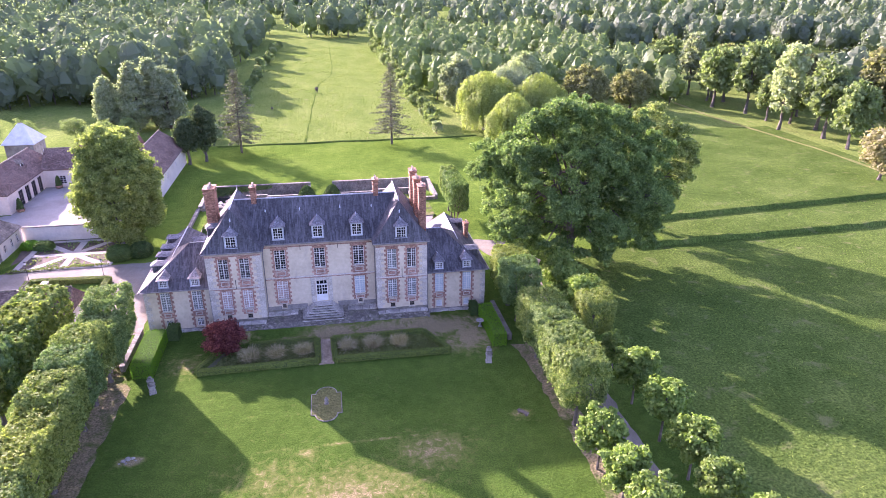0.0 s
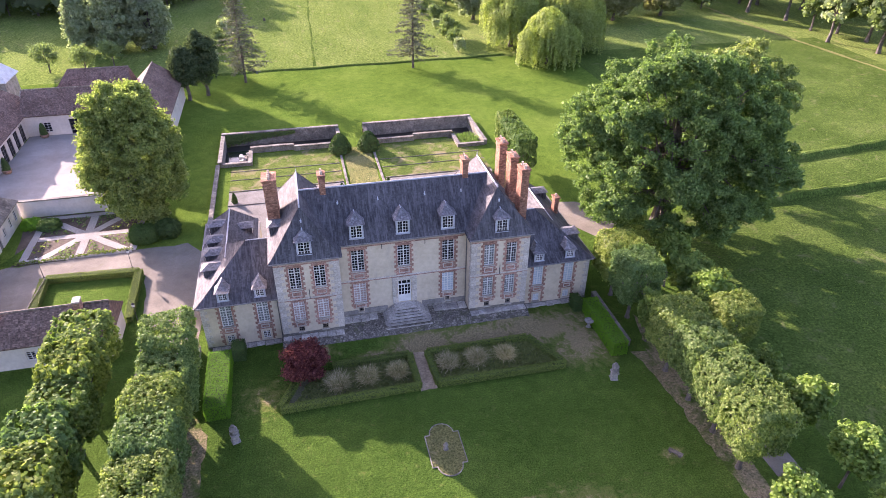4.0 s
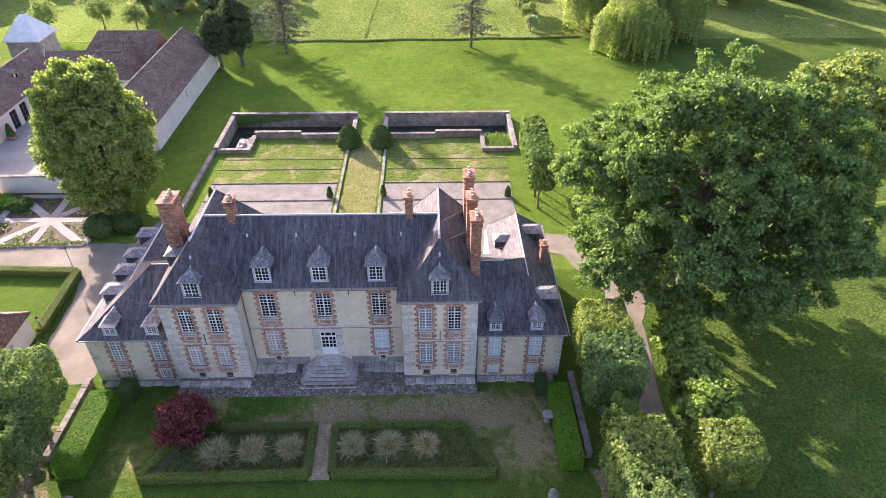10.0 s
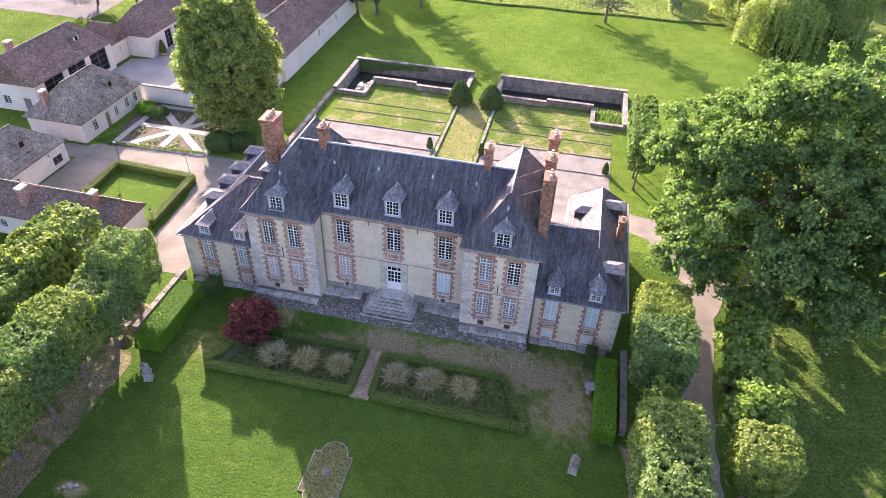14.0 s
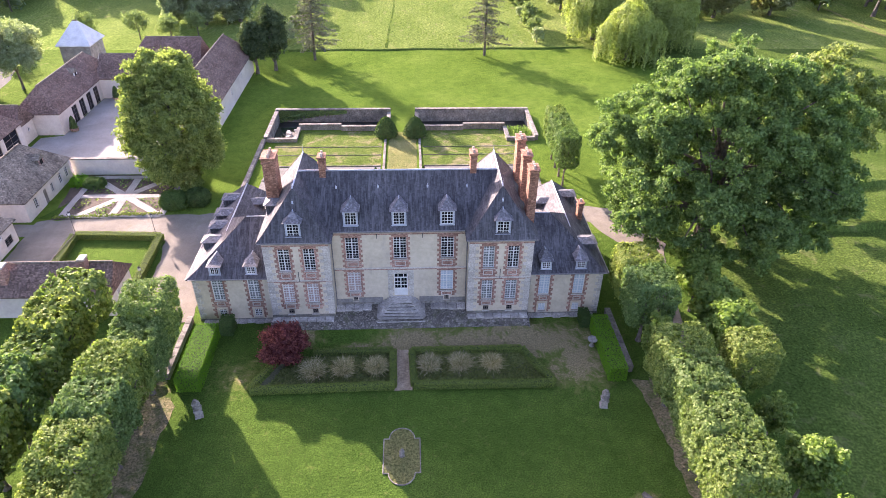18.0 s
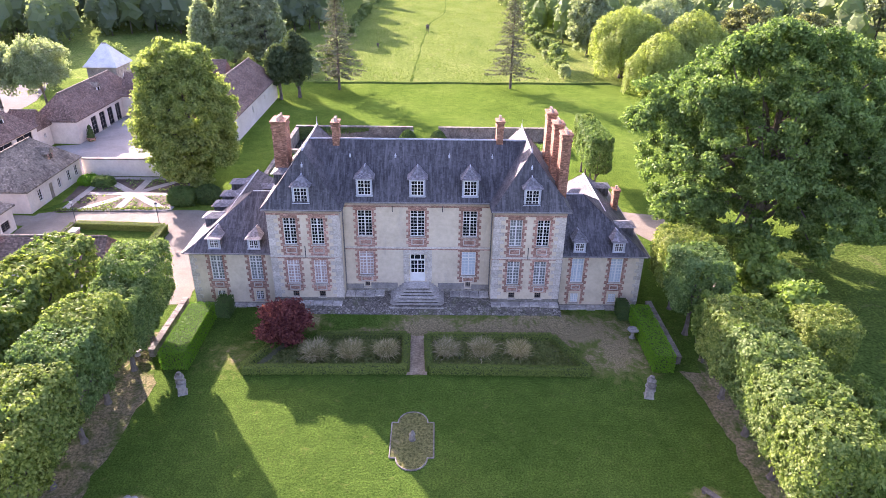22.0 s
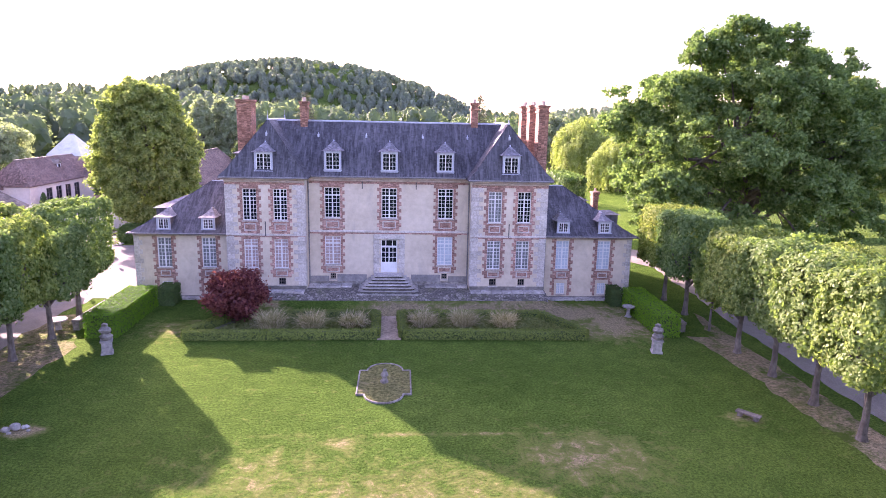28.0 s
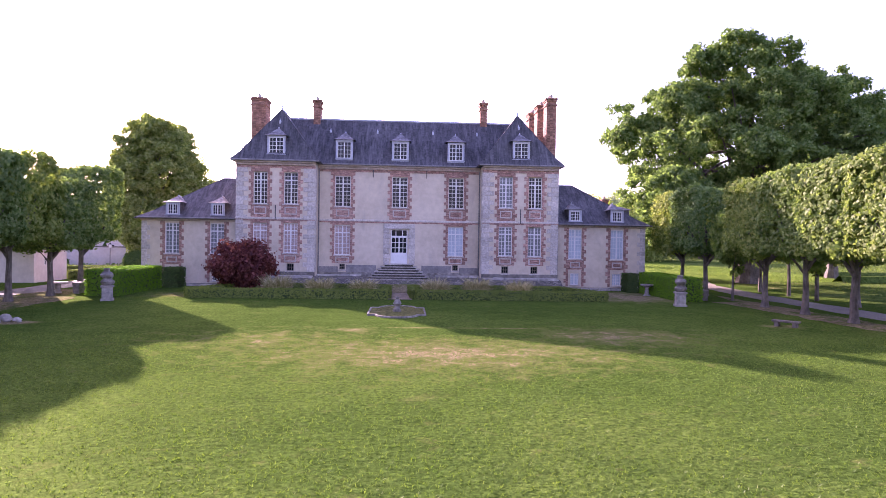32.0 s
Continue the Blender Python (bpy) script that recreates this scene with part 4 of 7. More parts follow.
def quoin_column(x, y, z0, z1, inward, big=0.95, small=0.62, depth=0.06):
    n = int((z1 - z0) / 0.385)
    h = (z1 - z0) / n
    for i in range(n):
        w = big if i % 2 else small
        key = (round(w, 2), round(h, 3), inward)
        if key not in QM:
            a, b = sorted((0, inward * w))
            QM[key] = mesh_of("quoin", boxed(a, b, -depth, 0.0, 0.008, h - 0.008, bevel=0.018), M_STONE)
        o = part("quoin", QM[key], None, house)
        o.location = (x, y - 0.003, z0 + i * h)


for s in (-1, 1):
    quoin_column(s * PAV - 3.22, PY, 1.32, 9.83, 1)
    quoin_column(s * PAV + 3.22, PY, 1.32, 9.83, -1)
    quoin_column(s * 21.25, WY, 0.22, 5.36, -s, 0.7, 0.45)
    for i in range(22):
        w = 0.6 if i % 2 else 0.35
        a, b = sorted((s * PAV - s * 3.22, s * PAV - s * 3.28))
        part("quoin", boxed(a, b, PY, PY + w, 1.33 + i * 0.386, 1.33 + i * 0.386 + 0.37), M_STONE, house)
# door surround
for s in (-1, 1):
    quoin_column(s * 1.36, 0.0, 2.0, 5.46, -s, 0.62, 0.5, 0.09)
trim("door_lintel", -1.3, 1.3, -0.14, 0, 5.0, 5.46, M_STONE, 0.03, "pale ashlar lintel over the door")


def brick_chain(c, y, z0, z1, w, gaps, seed):
    """Toothed brick dressings on both sides of a bay, with heads and aprons, in one piece."""
    n = int((z1 - z0) / 0.3)
    h = (z1 - z0) / n
    wide, slim = 0.38, 0.2
    L = w + 2 * wide
    holes = []
    for i in range(0, n, 2):
        holes += [(-0.01, wide - slim, z0 + i * h, z0 + (i + 1) * h), (L - wide + slim, L + 0.01, z0 + i * h, z0 + (i + 1) * h)]
    zs = [z0] + [v for g in sorted(gaps) for v in g] + [z1]
    for a_, b_ in zip(zs[0::2], zs[1::2]):
        if b_ - a_ > 0.01:
            holes.append((wide, L - wide, a_, b_))
    bm = bmesh.new()
    wall(bm, lambda u, v, k: (c - L / 2 + min(max(u, 0), L), y - 0.047 + k, v), L, z1, 0.045, holes, z0)
    part("brick_surround", bm, M_BRICK, house, "toothed red brick window surround")


def panel(c, y, z0, z1, w):
    bm = bmesh.new()
    wall(bm, lambda u, v, k: (c - w / 2 + u, y - 0.09 + k, v), w, z1, 0.042, [(0.09, w - 0.09, z0 + 0.09, z1 - 0.09)], z0)
    part("apron_panel", bm, M_STONE, house, "stone-edged panel under a window")


def lattice(c, y, z0, z1, w, cols, rows, edge=0.07, bar=0.04, mid=0.14, transom=0.0, depth=0.07):
    """A window's frame and glazing bars as one connected piece."""
    xs = [w * i / cols for i in range(cols + 1)]
    zs = [z0 + (z1 - z0) * i / rows for i in range(rows + 1)]
    zt = z1 - (z1 - z0) * transom if transom else None
    holes = []
    for i in range(cols):
        a = xs[i] + (edge if i == 0 else (mid / 2 if abs(xs[i] - w / 2) < 0.01 and mid else bar / 2))
        b = xs[i + 1] - (edge if i == cols - 1 else (mid / 2 if abs(xs[i + 1] - w / 2) < 0.01 and mid else bar / 2))
        for j in range(rows):
            p = zs[j] + (edge if j == 0 else (0.05 if zt and abs(zs[j] - zt) < 0.1 else bar / 2))
            q = zs[j + 1] - (edge if j == rows - 1 else (0.05 if zt and abs(zs[j + 1] - zt) < 0.1 else bar / 2))
            holes.append((a, b, p, q))
    bm = bmesh.new()
    wall(bm, lambda u, v, k: (c - w / 2 + u, y + k, v), w, z1, depth, holes, z0)
    return bm


def window(c, y, z0, z1, w, cols=4, rows=8, transom=0.27, look_in="dark", leaf=True, name="window", paint=None):
    """A white casement window set into its opening, with glazing bars."""
    yb = y + 0.14
    bm = lattice(c, yb - 0.02, z0, z1, w, cols, rows, 0.06, 0.032, 0.11 if leaf else 0.0, transom, 0.045)
    o = part(name, bm, paint or M_WHITE, house, "small dark barred cellar window" if paint else "white casement window with small panes")
    behind = {"pale": M_BLIND, "pink": M_PINKBLIND, "grey": M_GREYBLIND, "shut": M_SHUTTER}
    for s in (-1, 1):
        a, b = sorted((c, c + s * (w / 2 - 0.04)))
        part("pane", boxed(a, b, yb + 0.03, yb + 0.04, z0 + 0.04, z1 - 0.04), behind.get(look_in, M_GLASS), o)
    part("sill", boxed(c - w / 2 - 0.1, c + w / 2 + 0.1, y - 0.12, y + 0.1, z0 - 0.1, z0, bevel=0.02), M_STONE, o)
    return o


for x in (-4.87, 0.0, 4.87):
    window(x, 0, 6.86, 9.47, 1.34)
for x in (-4.87, 4.87):
    window(x, 0, 2.72, 5.25, 1.34, look_in="shut" if x > 0 else "pink")
    window(x, 0, 1.45, 1.95, 0.5, 3, 2, 0, leaf=False, name="cellar_window", paint=M_WOOD)
    brick_chain(x, 0.0, 2.0, 9.83, 1.34, [(9.5, 9.83), (5.3, 6.8), (2.0, 2.62)], 1)
    panel(x, 0.0, 6.0, 6.62, 1.15)
    panel(x, 0.0, 2.06, 2.56, 1.15)
brick_chain(0.0, 0.0, 5.8, 9.83, 1.34, [(9.5, 9.83), (5.8, 6.76)], 1)
panel(0.0, 0.0, 6.0, 6.62, 1.15)
for s in (-1, 1):
    for k, d in enumerate((-1.24, 1.24)):
        x = s * PAV + d
        window(x, PY, 6.88, 9.5, 1.14, look_in="grey" if (s > 0 and k == 0) else "dark")
        window(x, PY, 2.84, 5.3, 1.14, look_in="pink" if s < 0 else "grey")
        window(x, PY, 1.38, 1.98, 0.6, 3, 2, 0, leaf=False, name="cellar_window", paint=M_WOOD)
        brick_chain(x, PY, 2.05, 9.83, 1.14, [(9.52, 9.83), (5.32, 6.78), (2.05, 2.74)], 2)
        panel(x, PY, 6.02, 6.64, 1.0)
        panel(x, PY, 2.14, 2.66, 1.0)
    for x in (s * 15.12, s * 18.78):
        window(x, WY, 2.66, 5.2, 1.16, look_in="grey" if s < 0 else "shut")
        window(x, WY, 0.42, 1.42, 0.75, 4, 4, 0, name="cellar_window", look_in="dark" if s < 0 else "shut")
        brick_chain(x, WY, 0.3, 5.36, 1.16, [(1.75, 2.56)], 3)
        panel(x, WY, 1.92, 2.4, 0.85)
    # iron wall ties
    for x, z, y in ((s * PAV, 6.2, PY), (s * 2.3, 10.0, 0.0)):
        part("wall_tie", boxed(x - 0.035, x + 0.035, y - 0.12, y - 0.06, z - 0.6, z + 0.6, bevel=0.01), M_IRON, house, "dark iron wall tie")

# front door
dh = []
for x0 in (0.1, 0.41, 0.77, 1.08):
    for k in range(3):
        dh.append((x0, x0 + 0.26, 2.96 + 0.45 * k, 2.96 + 0.45 * k + 0.4))
for x0, x1 in ((0.08, 0.4), (0.47, 0.97), (1.04, 1.36)):
    dh.append((x0, x1, 4.42, 4.9))
bm = bmesh.new()
wall(bm, lambda u, v, k: (-0.72 + u, 0.12 + k, v), 1.44, 4.98, 0.08, dh, 2.02)
door = part("door", bm, M_WHITE, house, "white glazed double door with a fanlight")
part("pane", boxed(-0.68, 0.68, 0.16, 0.18, 2.7, 4.9), M_GLASS, door)
bm = bmesh.new()
lathe(bm, [(0.03, 0), (0.03, 0.1)], 8, (0.06, 0.1), 3.0)
part("handle", bm, M_IRON, door)


def dormer(c, y, z0, w, h, apex, back, deep, label="slate dormer with a white casement"):
    """A hipped dormer with a bell-shaped roof that looks to -y."""
    o = part("dormer", boxed(c - w / 2 + 0.03, c + w / 2 - 0.03, y + 0.06, y + back, z0 - 0.35, z0 + h), M_SLATE, house, label)
    zt = z0 + h
    bm = bmesh.new()
    e = 0.2
    rise = apex - zt
    rings = []
    # eave, bell curve and neck of the hipped front, each ring as front left, front right, back right, back left
    for k, f in ((1.0, 0.0), (0.78, 0.13), (0.55, 0.34), (0.28, 0.68)):
        half = (w / 2 + e) * k
        rings.append([bm.verts.new(p) for p in ((c - half, y - e + (1 - k) * (deep + e), zt + rise * f), (c + half, y - e + (1 - k) * (deep + e), zt + rise * f), (c + half, y + back * (0.8 + 0.5 * f), zt + rise * f), (c - half, y + back * (0.8 + 0.5 * f), zt + rise * f))])
    for p, q in zip(rings, rings[1:]):
        for i in range(4):
            j = (i + 1) % 4
            bm.faces.new((p[i], p[j], q[j], q[i]))
    R = [bm.verts.new((c, y + deep, apex)), bm.verts.new((c, y + deep + 0.7, apex - 0.1))]
    t = rings[-1]
    bm.faces.new((t[0], t[1], R[0]))
    bm.faces.new((t[1], t[2], R[1], R[0]))
    bm.faces.new((t[2], t[3], R[1]))
    bm.faces.new((t[3], t[0], R[0], R[1]))
    bm.faces.new(rings[0][::-1])
    bmesh.ops.recalc_face_normals(bm, faces=bm.faces)
    rf = part("dormer_roof", bm, M_SLATE2, o)
    bm = bmesh.new()
    tube(bm, [(c, y + deep - 0.12, apex - 0.12), (c, y + deep, apex + 0.02), (c, y + deep + 0.6, apex - 0.05)], [0.03, 0.045, 0.04], 6)
    part("ridge_cap", bm, M_LEAD, rf, "pale lead capping of the dormer")
    m_ = 0.15
    bm = bmesh.new()
    wall(bm, lambda u, v, k: (c - w / 2 + u, y - 0.04 + k, v), w, zt - 0.02, 0.14, [(m_, w - m_, z0, zt - 0.16)], z0 - 0.36)
    part("dormer_frame", bm, M_DORMER, o, "pale grey dormer front")
    part("sill", boxed(c - w / 2 - 0.05, c + w / 2 + 0.05, y - 0.12, y - 0.03, z0 - 0.09, z0 - 0.01, bevel=0.015), M_DORMER, o)
    ww, z1 = w - 2 * m_, zt - 0.16
    bm = lattice(c, y + 0.0, z0, z1, ww, 4, 4 if h > 1.4 else 3, 0.05, 0.03, 0.085, 0.0, 0.04)
    part("casement", bm, M_WHITE, o)
    part("pane", boxed(c - ww / 2, c + ww / 2, y + 0.05, y + 0.058, z0, z1), M_GLASS, o)
    return o


for x in (-4.8, 0.0, 4.8):
    dormer(x, 0.02, 11.0, 1.46, 1.58, 13.42, 1.6, 1.15)
for s in (-1, 1):
    dormer(s * PAV, PY + 0.02, 11.0, 1.46, 1.52, 13.3, 1.3, 1.0)
    for x in (s * 15.12, s * 18.78):
        dormer(x, WY + 0.1, 5.95, 1.12, 0.98, 7.55, 1.6, 1.35)

# small lead vents on the slate slopes
for x, y, z in ((-6.3, 2.86, 13.74), (-2.1, 2.86, 13.74), (2.9, 2.88, 13.76), (6.9, 2.86, 13.74), (-PAV, -0.35, 13.88), (PAV, -0.35, 13.88)):
    bm = bmesh.new()
    box(bm, x - 0.08, x + 0.08, y - 0.1, y + 0.25, z - 0.15, z + 0.06, 0.02)
    lathe(bm, [(0.07, 0.0), (0.1, 0.03), (0.035, 0.12), (0.015, 0.24)], 8, (x, y), z + 0.05)
    part("roof_vent", bm, M_LEAD, house, "small pale lead vent")


def side_dormer(s, xf, y, z0, w, h, depth):
    """A dormer on the outer slope, looking sideways."""
    x0, x1 = sorted((xf, xf - s * depth))
    o = part("dormer", boxed(x0, x1, y - w / 2, y + w / 2, z0 - 0.2, z0 + h), M_SLATE, house, "dark slate dormer on the side slope")
    bm = bmesh.new()
    zt = z0 + h
    xo = xf + s * 0.25
    A = [bm.verts.new(p) for p in ((xo, y - w / 2 - 0.18, zt), (xo, y + w / 2 + 0.18, zt), (xf - s * depth, y + w / 2 + 0.18, zt), (xf - s * depth, y - w / 2 - 0.18, zt))]
    R = [bm.verts.new((xo - s * 0.8, y, zt + 0.34)), bm.verts.new((xf - s * (depth + 0.4), y, zt + 0.34))]
    for f in ((A[0], A[1], R[0]), (A[1], A[2], R[1], R[0]), (A[3], A[0], R[0], R[1]), (A[2], A[3], R[1]), (A[3], A[2], A[1], A[0])):
        bm.faces.new(f)
    bmesh.ops.recalc_face_normals(bm, faces=bm.faces)
    part("dormer_roof", bm, M_SLATE2, o)
    a, b = sorted((xf, xf + s * 0.05))
    part("casement", boxed(a, b, y - w / 2 + 0.15, y + w / 2 - 0.15, z0, zt - 0.12), M_WHITE, o)


for y in (4.0, 6.9, 9.6, 13.1):
    side_dormer(-1, -20.85, y, 6.0, 1.5, 1.1, 1.9)
for y in (2.7, 13.0):
    side_dormer(1, 20.85, y, 6.0, 1.5, 1.1, 1.9)
side_dormer(1, -16.1, 12.6, 5.9, 1.4, 0.85, 1.5)
side_dormer(-1, 16.1, 12.0, 5.9, 1.4, 0.85, 1.5)
side_dormer(-1, -PAV - 3.25, 3.0, 11.0, 1.5, 1.1, 1.6)


def chimney(x, y, wx, wy, z0, z1, pots, label="tall red brick chimney stack with clay pots"):
    o = part("chimney", boxed(x - wx / 2, x + wx / 2, y - wy / 2, y + wy / 2, z0, z1 - 0.75, bevel=0.015), M_STACK, house, label)
    for k, (e, a, b) in enumerate(((0.07, z1 - 0.75, z1 - 0.6), (0.0, z1 - 0.6, z1 - 0.35), (0.06, z1 - 0.35, z1 - 0.22), (0.12, z1 - 0.22, z1 - 0.08))):
        part("chimney_band", boxed(x - wx / 2 - e, x + wx / 2 + e, y - wy / 2 - e, y + wy / 2 + e, a, b, bevel=0.012), M_STACK, o)
    for i in range(pots):
        py = y + (i - (pots - 1) / 2) * wy / max(pots, 1)
        bm = bmesh.new()
        lathe(bm, [(0.15, 0), (0.14, 0.05), (0.11, 0.3), (0.13, 0.34), (0.1, 0.35)], 10, (x, py), z1 - 0.08)
        part("chimney_pot", bm, M_CORNICE, o, "pale weathered chimney pot")
    return o


chimney(-12.85, 4.4, 1.25, 1.9, 10.6, 16.8, 4)
chimney(-7.65, 4.15, 0.62, 1.15, 13.6, 16.75, 2)
chimney(7.6, 4.35, 0.62, 1.15, 13.6, 16.95, 2)
chimney(12.95, 8.0, 0.85, 1.5, 10.6, 16.85, 3)
chimney(13.0, 4.2, 0.85, 1.4, 10.4, 16.85, 3)
chimney(13.2, 1.1, 0.85, 1.4, 10.4, 16.8, 3)
chimney(20.6, 8.6, 0.55, 0.9, 5.6, 8.55, 1)

for p, q in (((10.7, 0.6, 14.6), (13.2, 1.1, 15.6)), ((10.4, 3.0, 14.9), (13.0, 4.2, 15.7)), ((10.4, 6.4, 14.9), (12.95, 8.0, 15.7)), ((13.2, 1.8, 14.2), (13.0, 3.5, 14.2)), ((13.0, 4.9, 14.2), (12.95, 7.3, 14.2))):
    bm = bmesh.new()
    tube(bm, [p, q], [0.013, 0.013], 5)
    part("stay_rod", bm, M_IRON, house, "thin iron stay of the chimney stacks")

# perron: seven spreading steps, landing, slab ledges and cobbles
for i in range(8):
    k = 7 - i
    e = 0.25 * k
    a, d, ch = 1.3 + e, 1.3 + e * 1.1, 0.1 + 0.14 * e
    bm = bmesh.new()
    zt = 0.42 + 0.2 * (i + 1)
    poly(bm, [(-a, -0.02, zt), (-a, -d + ch, zt), (-a + ch, -d, zt), (a - ch, -d, zt), (a, -d + ch, zt), (a, -0.02, zt)], 0.07)
    bmesh.ops.recalc_face_normals(bm, faces=bm.faces)
    bmesh.ops.bevel(bm, geom=list(bm.edges), offset=0.015, segments=1, affect="EDGES")
    part("step", bm, M_STEP, house, "worn grey stone step")
    if i < 7:
        bm = bmesh.new()
        zt, a, d = zt + 0.16, a - 0.36, d - 0.35
        poly(bm, [(-a, -0.02, zt), (-a, -d + ch, zt), (-a + ch, -d, zt), (a - ch, -d, zt), (a, -d + ch, zt), (a, -0.02, zt)], 0.16)
        bmesh.ops.recalc_face_normals(bm, faces=bm.faces)
        part("riser", bm, M_RISER, house, "stone riser coloured dark as if shaded by the nosing")
slab_m = {}
rng = random.Random(4)
for x0, x1, y0, y1, z in ((-6.9, -3.15, -1.15, -0.1, 1.02), (3.15, 6.9, -1.15, -0.1, 1.02), (-13.4, -7.0, -2.75, -2.02, 0.98), (7.0, 13.4, -2.75, -2.02, 0.98), (-20.8, -13.6, -1.75, -1.13, 0.12), (13.6, 20.8, -1.75, -1.13, 0.12)):
    n = round((x1 - x0) / 0.95)
    for i in range(n):
        a = x0 + (x1 - x0) * i / n
        b = x0 + (x1 - x0) * (i + 1) / n - 0.05
        d = rng.uniform(-0.1, 0.08)
        trim("paving_slab", a, b, y0 + d, y1, z - 0.25, z + 0.05 + rng.uniform(-0.02, 0.02), M_STEP, 0.03)
bm = bmesh.new()
pro = ((-13.6, -2.72), (13.6, -2.72))
prof = [(-0.0, 0.96), (-1.9, 0.93), (-2.75, 0.86), (-3.7, 0.45), (-3.75, -0.2)]
cols = []
for i in range(55):
    x = -13.5 + 27.0 * i / 54
    cols.append([bm.verts.new((x, y + (0.06 * noise.noise(Vector((x * 3, y, 0)))), z + 0.03 * noise.noise(Vector((x * 4, y * 3, 2))))) for y, z in prof])
for a, b in zip(cols, cols[1:]):
    for k in range(len(prof) - 1):
        bm.faces.new((a[k + 1], b[k + 1], b[k], a[k]))
part("cobble_slope", bm, M_COBBLE, house, "sloping grey cobbled apron")
bm = bmesh.new()
cols = []
for i in range(70):
    x = -15.5 + 31.0 * i / 69
    k = min(1.0, (15.5 - abs(x)) / 2.0)
    cols.append([bm.verts.new((x, y, z * k)) for y, z in ((-3.2, 0.55), (-3.7, 0.48), (-4.6, 0.25), (-6.0, 0.02))])
for a, b in zip(cols, cols[1:]):
    for k in range(3):
        bm.faces.new((a[k + 1], b[k + 1], b[k], a[k]))
tagged(part("bank", bm, M_LAWN), "worn grassy bank below the mansion's cobbles", "bank", kind="structure")

# ---- trees ----


def limb_tree(rng, H, trunk_r, fork, blobs, limbs=9, seg=7, lean=0.0):
    """A trunk with limbs that reach towards the blobs."""
    bm = bmesh.new()
    top = H * 0.72
    path = [(lean * (z / H) * 2 + 0.12 * math.sin(z), 0.1 * math.cos(z * 1.3), z) for z in np.linspace(-0.15, top, 7)]
    rad = [trunk_r * k for k in (1.45, 1.0, 0.85, 0.68, 0.5, 0.33, 0.12)]
    tube(bm, path, rad, seg)
    pick = sorted(blobs, key=lambda b: -b[3])
    for i in range(min(limbs, len(pick))):
        b = pick[int(i * len(pick) / limbs)]
        z0 = fork + (top - fork) * 0.75 * (i / limbs)
        s = Vector((0.1 * math.sin(z0), 0, z0))
        e = Vector(b[:3])
        m1 = s.lerp(e, 0.35) + Vector((0, 0, 0.06 * (e - s).length))
        m2 = s.lerp(e, 0.7) + Vector((rng.normal() * 0.15, rng.normal() * 0.15, 0.05 * (e - s).length))
        r = trunk_r * 0.42 * (1 - 0.5 * i / limbs)
        tube(bm, [s, m1, m2, e], [r, r * 0.7, r * 0.42, r * 0.12], 5)
    return bm


def broadleaf(name, place, H, trunk_r, crown, n, r0, r1, leaf, dens, material, label, category, seed, fork=2.0, base=None, flat=0.75, skin=0.55, cut=-0.8, limbs=10, group="", pads=None, egg=0.0):
    rng = np.random.default_rng(seed)
    h = hub(name, place)
    zc = H - crown[2]
    if pads:
        blobs, lumps = padded(rng, (0, 0, zc), crown, n, pads[0], pads[1], pads[2], r0, r1, skin, flat, cut, egg)
    else:
        blobs = lumps = blob_crown(rng, (0, 0, zc), crown, n, r0, r1, skin, flat, cut)
    part("trunk", limb_tree(rng, H, trunk_r, fork, lumps, limbs), M_BARK, h)
    c, nn = clumps(rng, blobs, dens, 0.35, 0.4)
    part("crown", cards("crown", c, nn, leaf, material, rng=rng), None, h)
    return tagged(h, label, category, group)


def great_oak(place, seed):
    rng = np.random.default_rng(seed)
    h = hub("oak_tree", place)
    # one broad dome of many small pads, open on its underside, with lobes that break its outline
    dome, p1 = padded(rng, (-0.3, 0.2, 13.3), (16.4, 15.4, 13.1), 520, 0.5, 1.1, 9, 0.2, 0.4, 0.6, 0.65, -0.5, 0.05, 0.34)
    core, p2 = padded(rng, (0, 0, 13.0), (11.0, 10.5, 9.0), 100, 0.8, 1.5, 8, 0.3, 0.6, 0.45, 0.6, -0.7)
    skirt, p3 = padded(rng, (-0.3, -1.0, 6.8), (14.6, 13.4, 5.2), 230, 0.5, 1.0, 9, 0.2, 0.4, 0.5, 0.65, -0.9)
    lobes, p4 = [], []
    for x, y, z, r in ((-13.2, 0.0, 15.5, 3.4), (-9.5, -4.0, 18.5, 3.4), (-7.0, -3.0, 22.2, 3.0), (-3.6, -3.5, 23.8, 3.2), (0.6, -3.0, 23.0, 3.2), (7.5, 0.0, 21.4, 3.6), (12.0, 0.0, 17.5, 3.8), (10.0, -6.5, 11.0, 3.8), (-11.5, -7.5, 9.5, 3.4), (1.0, -12.0, 9.5, 4.0), (-5.5, -11.5, 12.5, 3.2), (6.0, -11.5, 13.0, 3.4), (0.5, -9.0, 18.0, 3.6)):
        q, p = padded(rng, (x, y, z), (r, r, r * 0.75), 24, 0.5, 1.0, 9, 0.2, 0.4, 0.5, 0.65, -0.8)
        lobes += q
        p4 += p
    part("trunk", limb_tree(rng, 27, 0.9, 3.2, p1 + p2 + p3 + p4, 60), M_BARK, h)
    c, nn = clumps(rng, dome + core + skirt + lobes, 23.0, 0.5, 0.5)
    part("crown", cards("crown", c, nn, 0.215, L_OAK, rng=rng), None, h)
    return tagged(h, "huge spreading dark green oak beside the gravel walk", "tree")


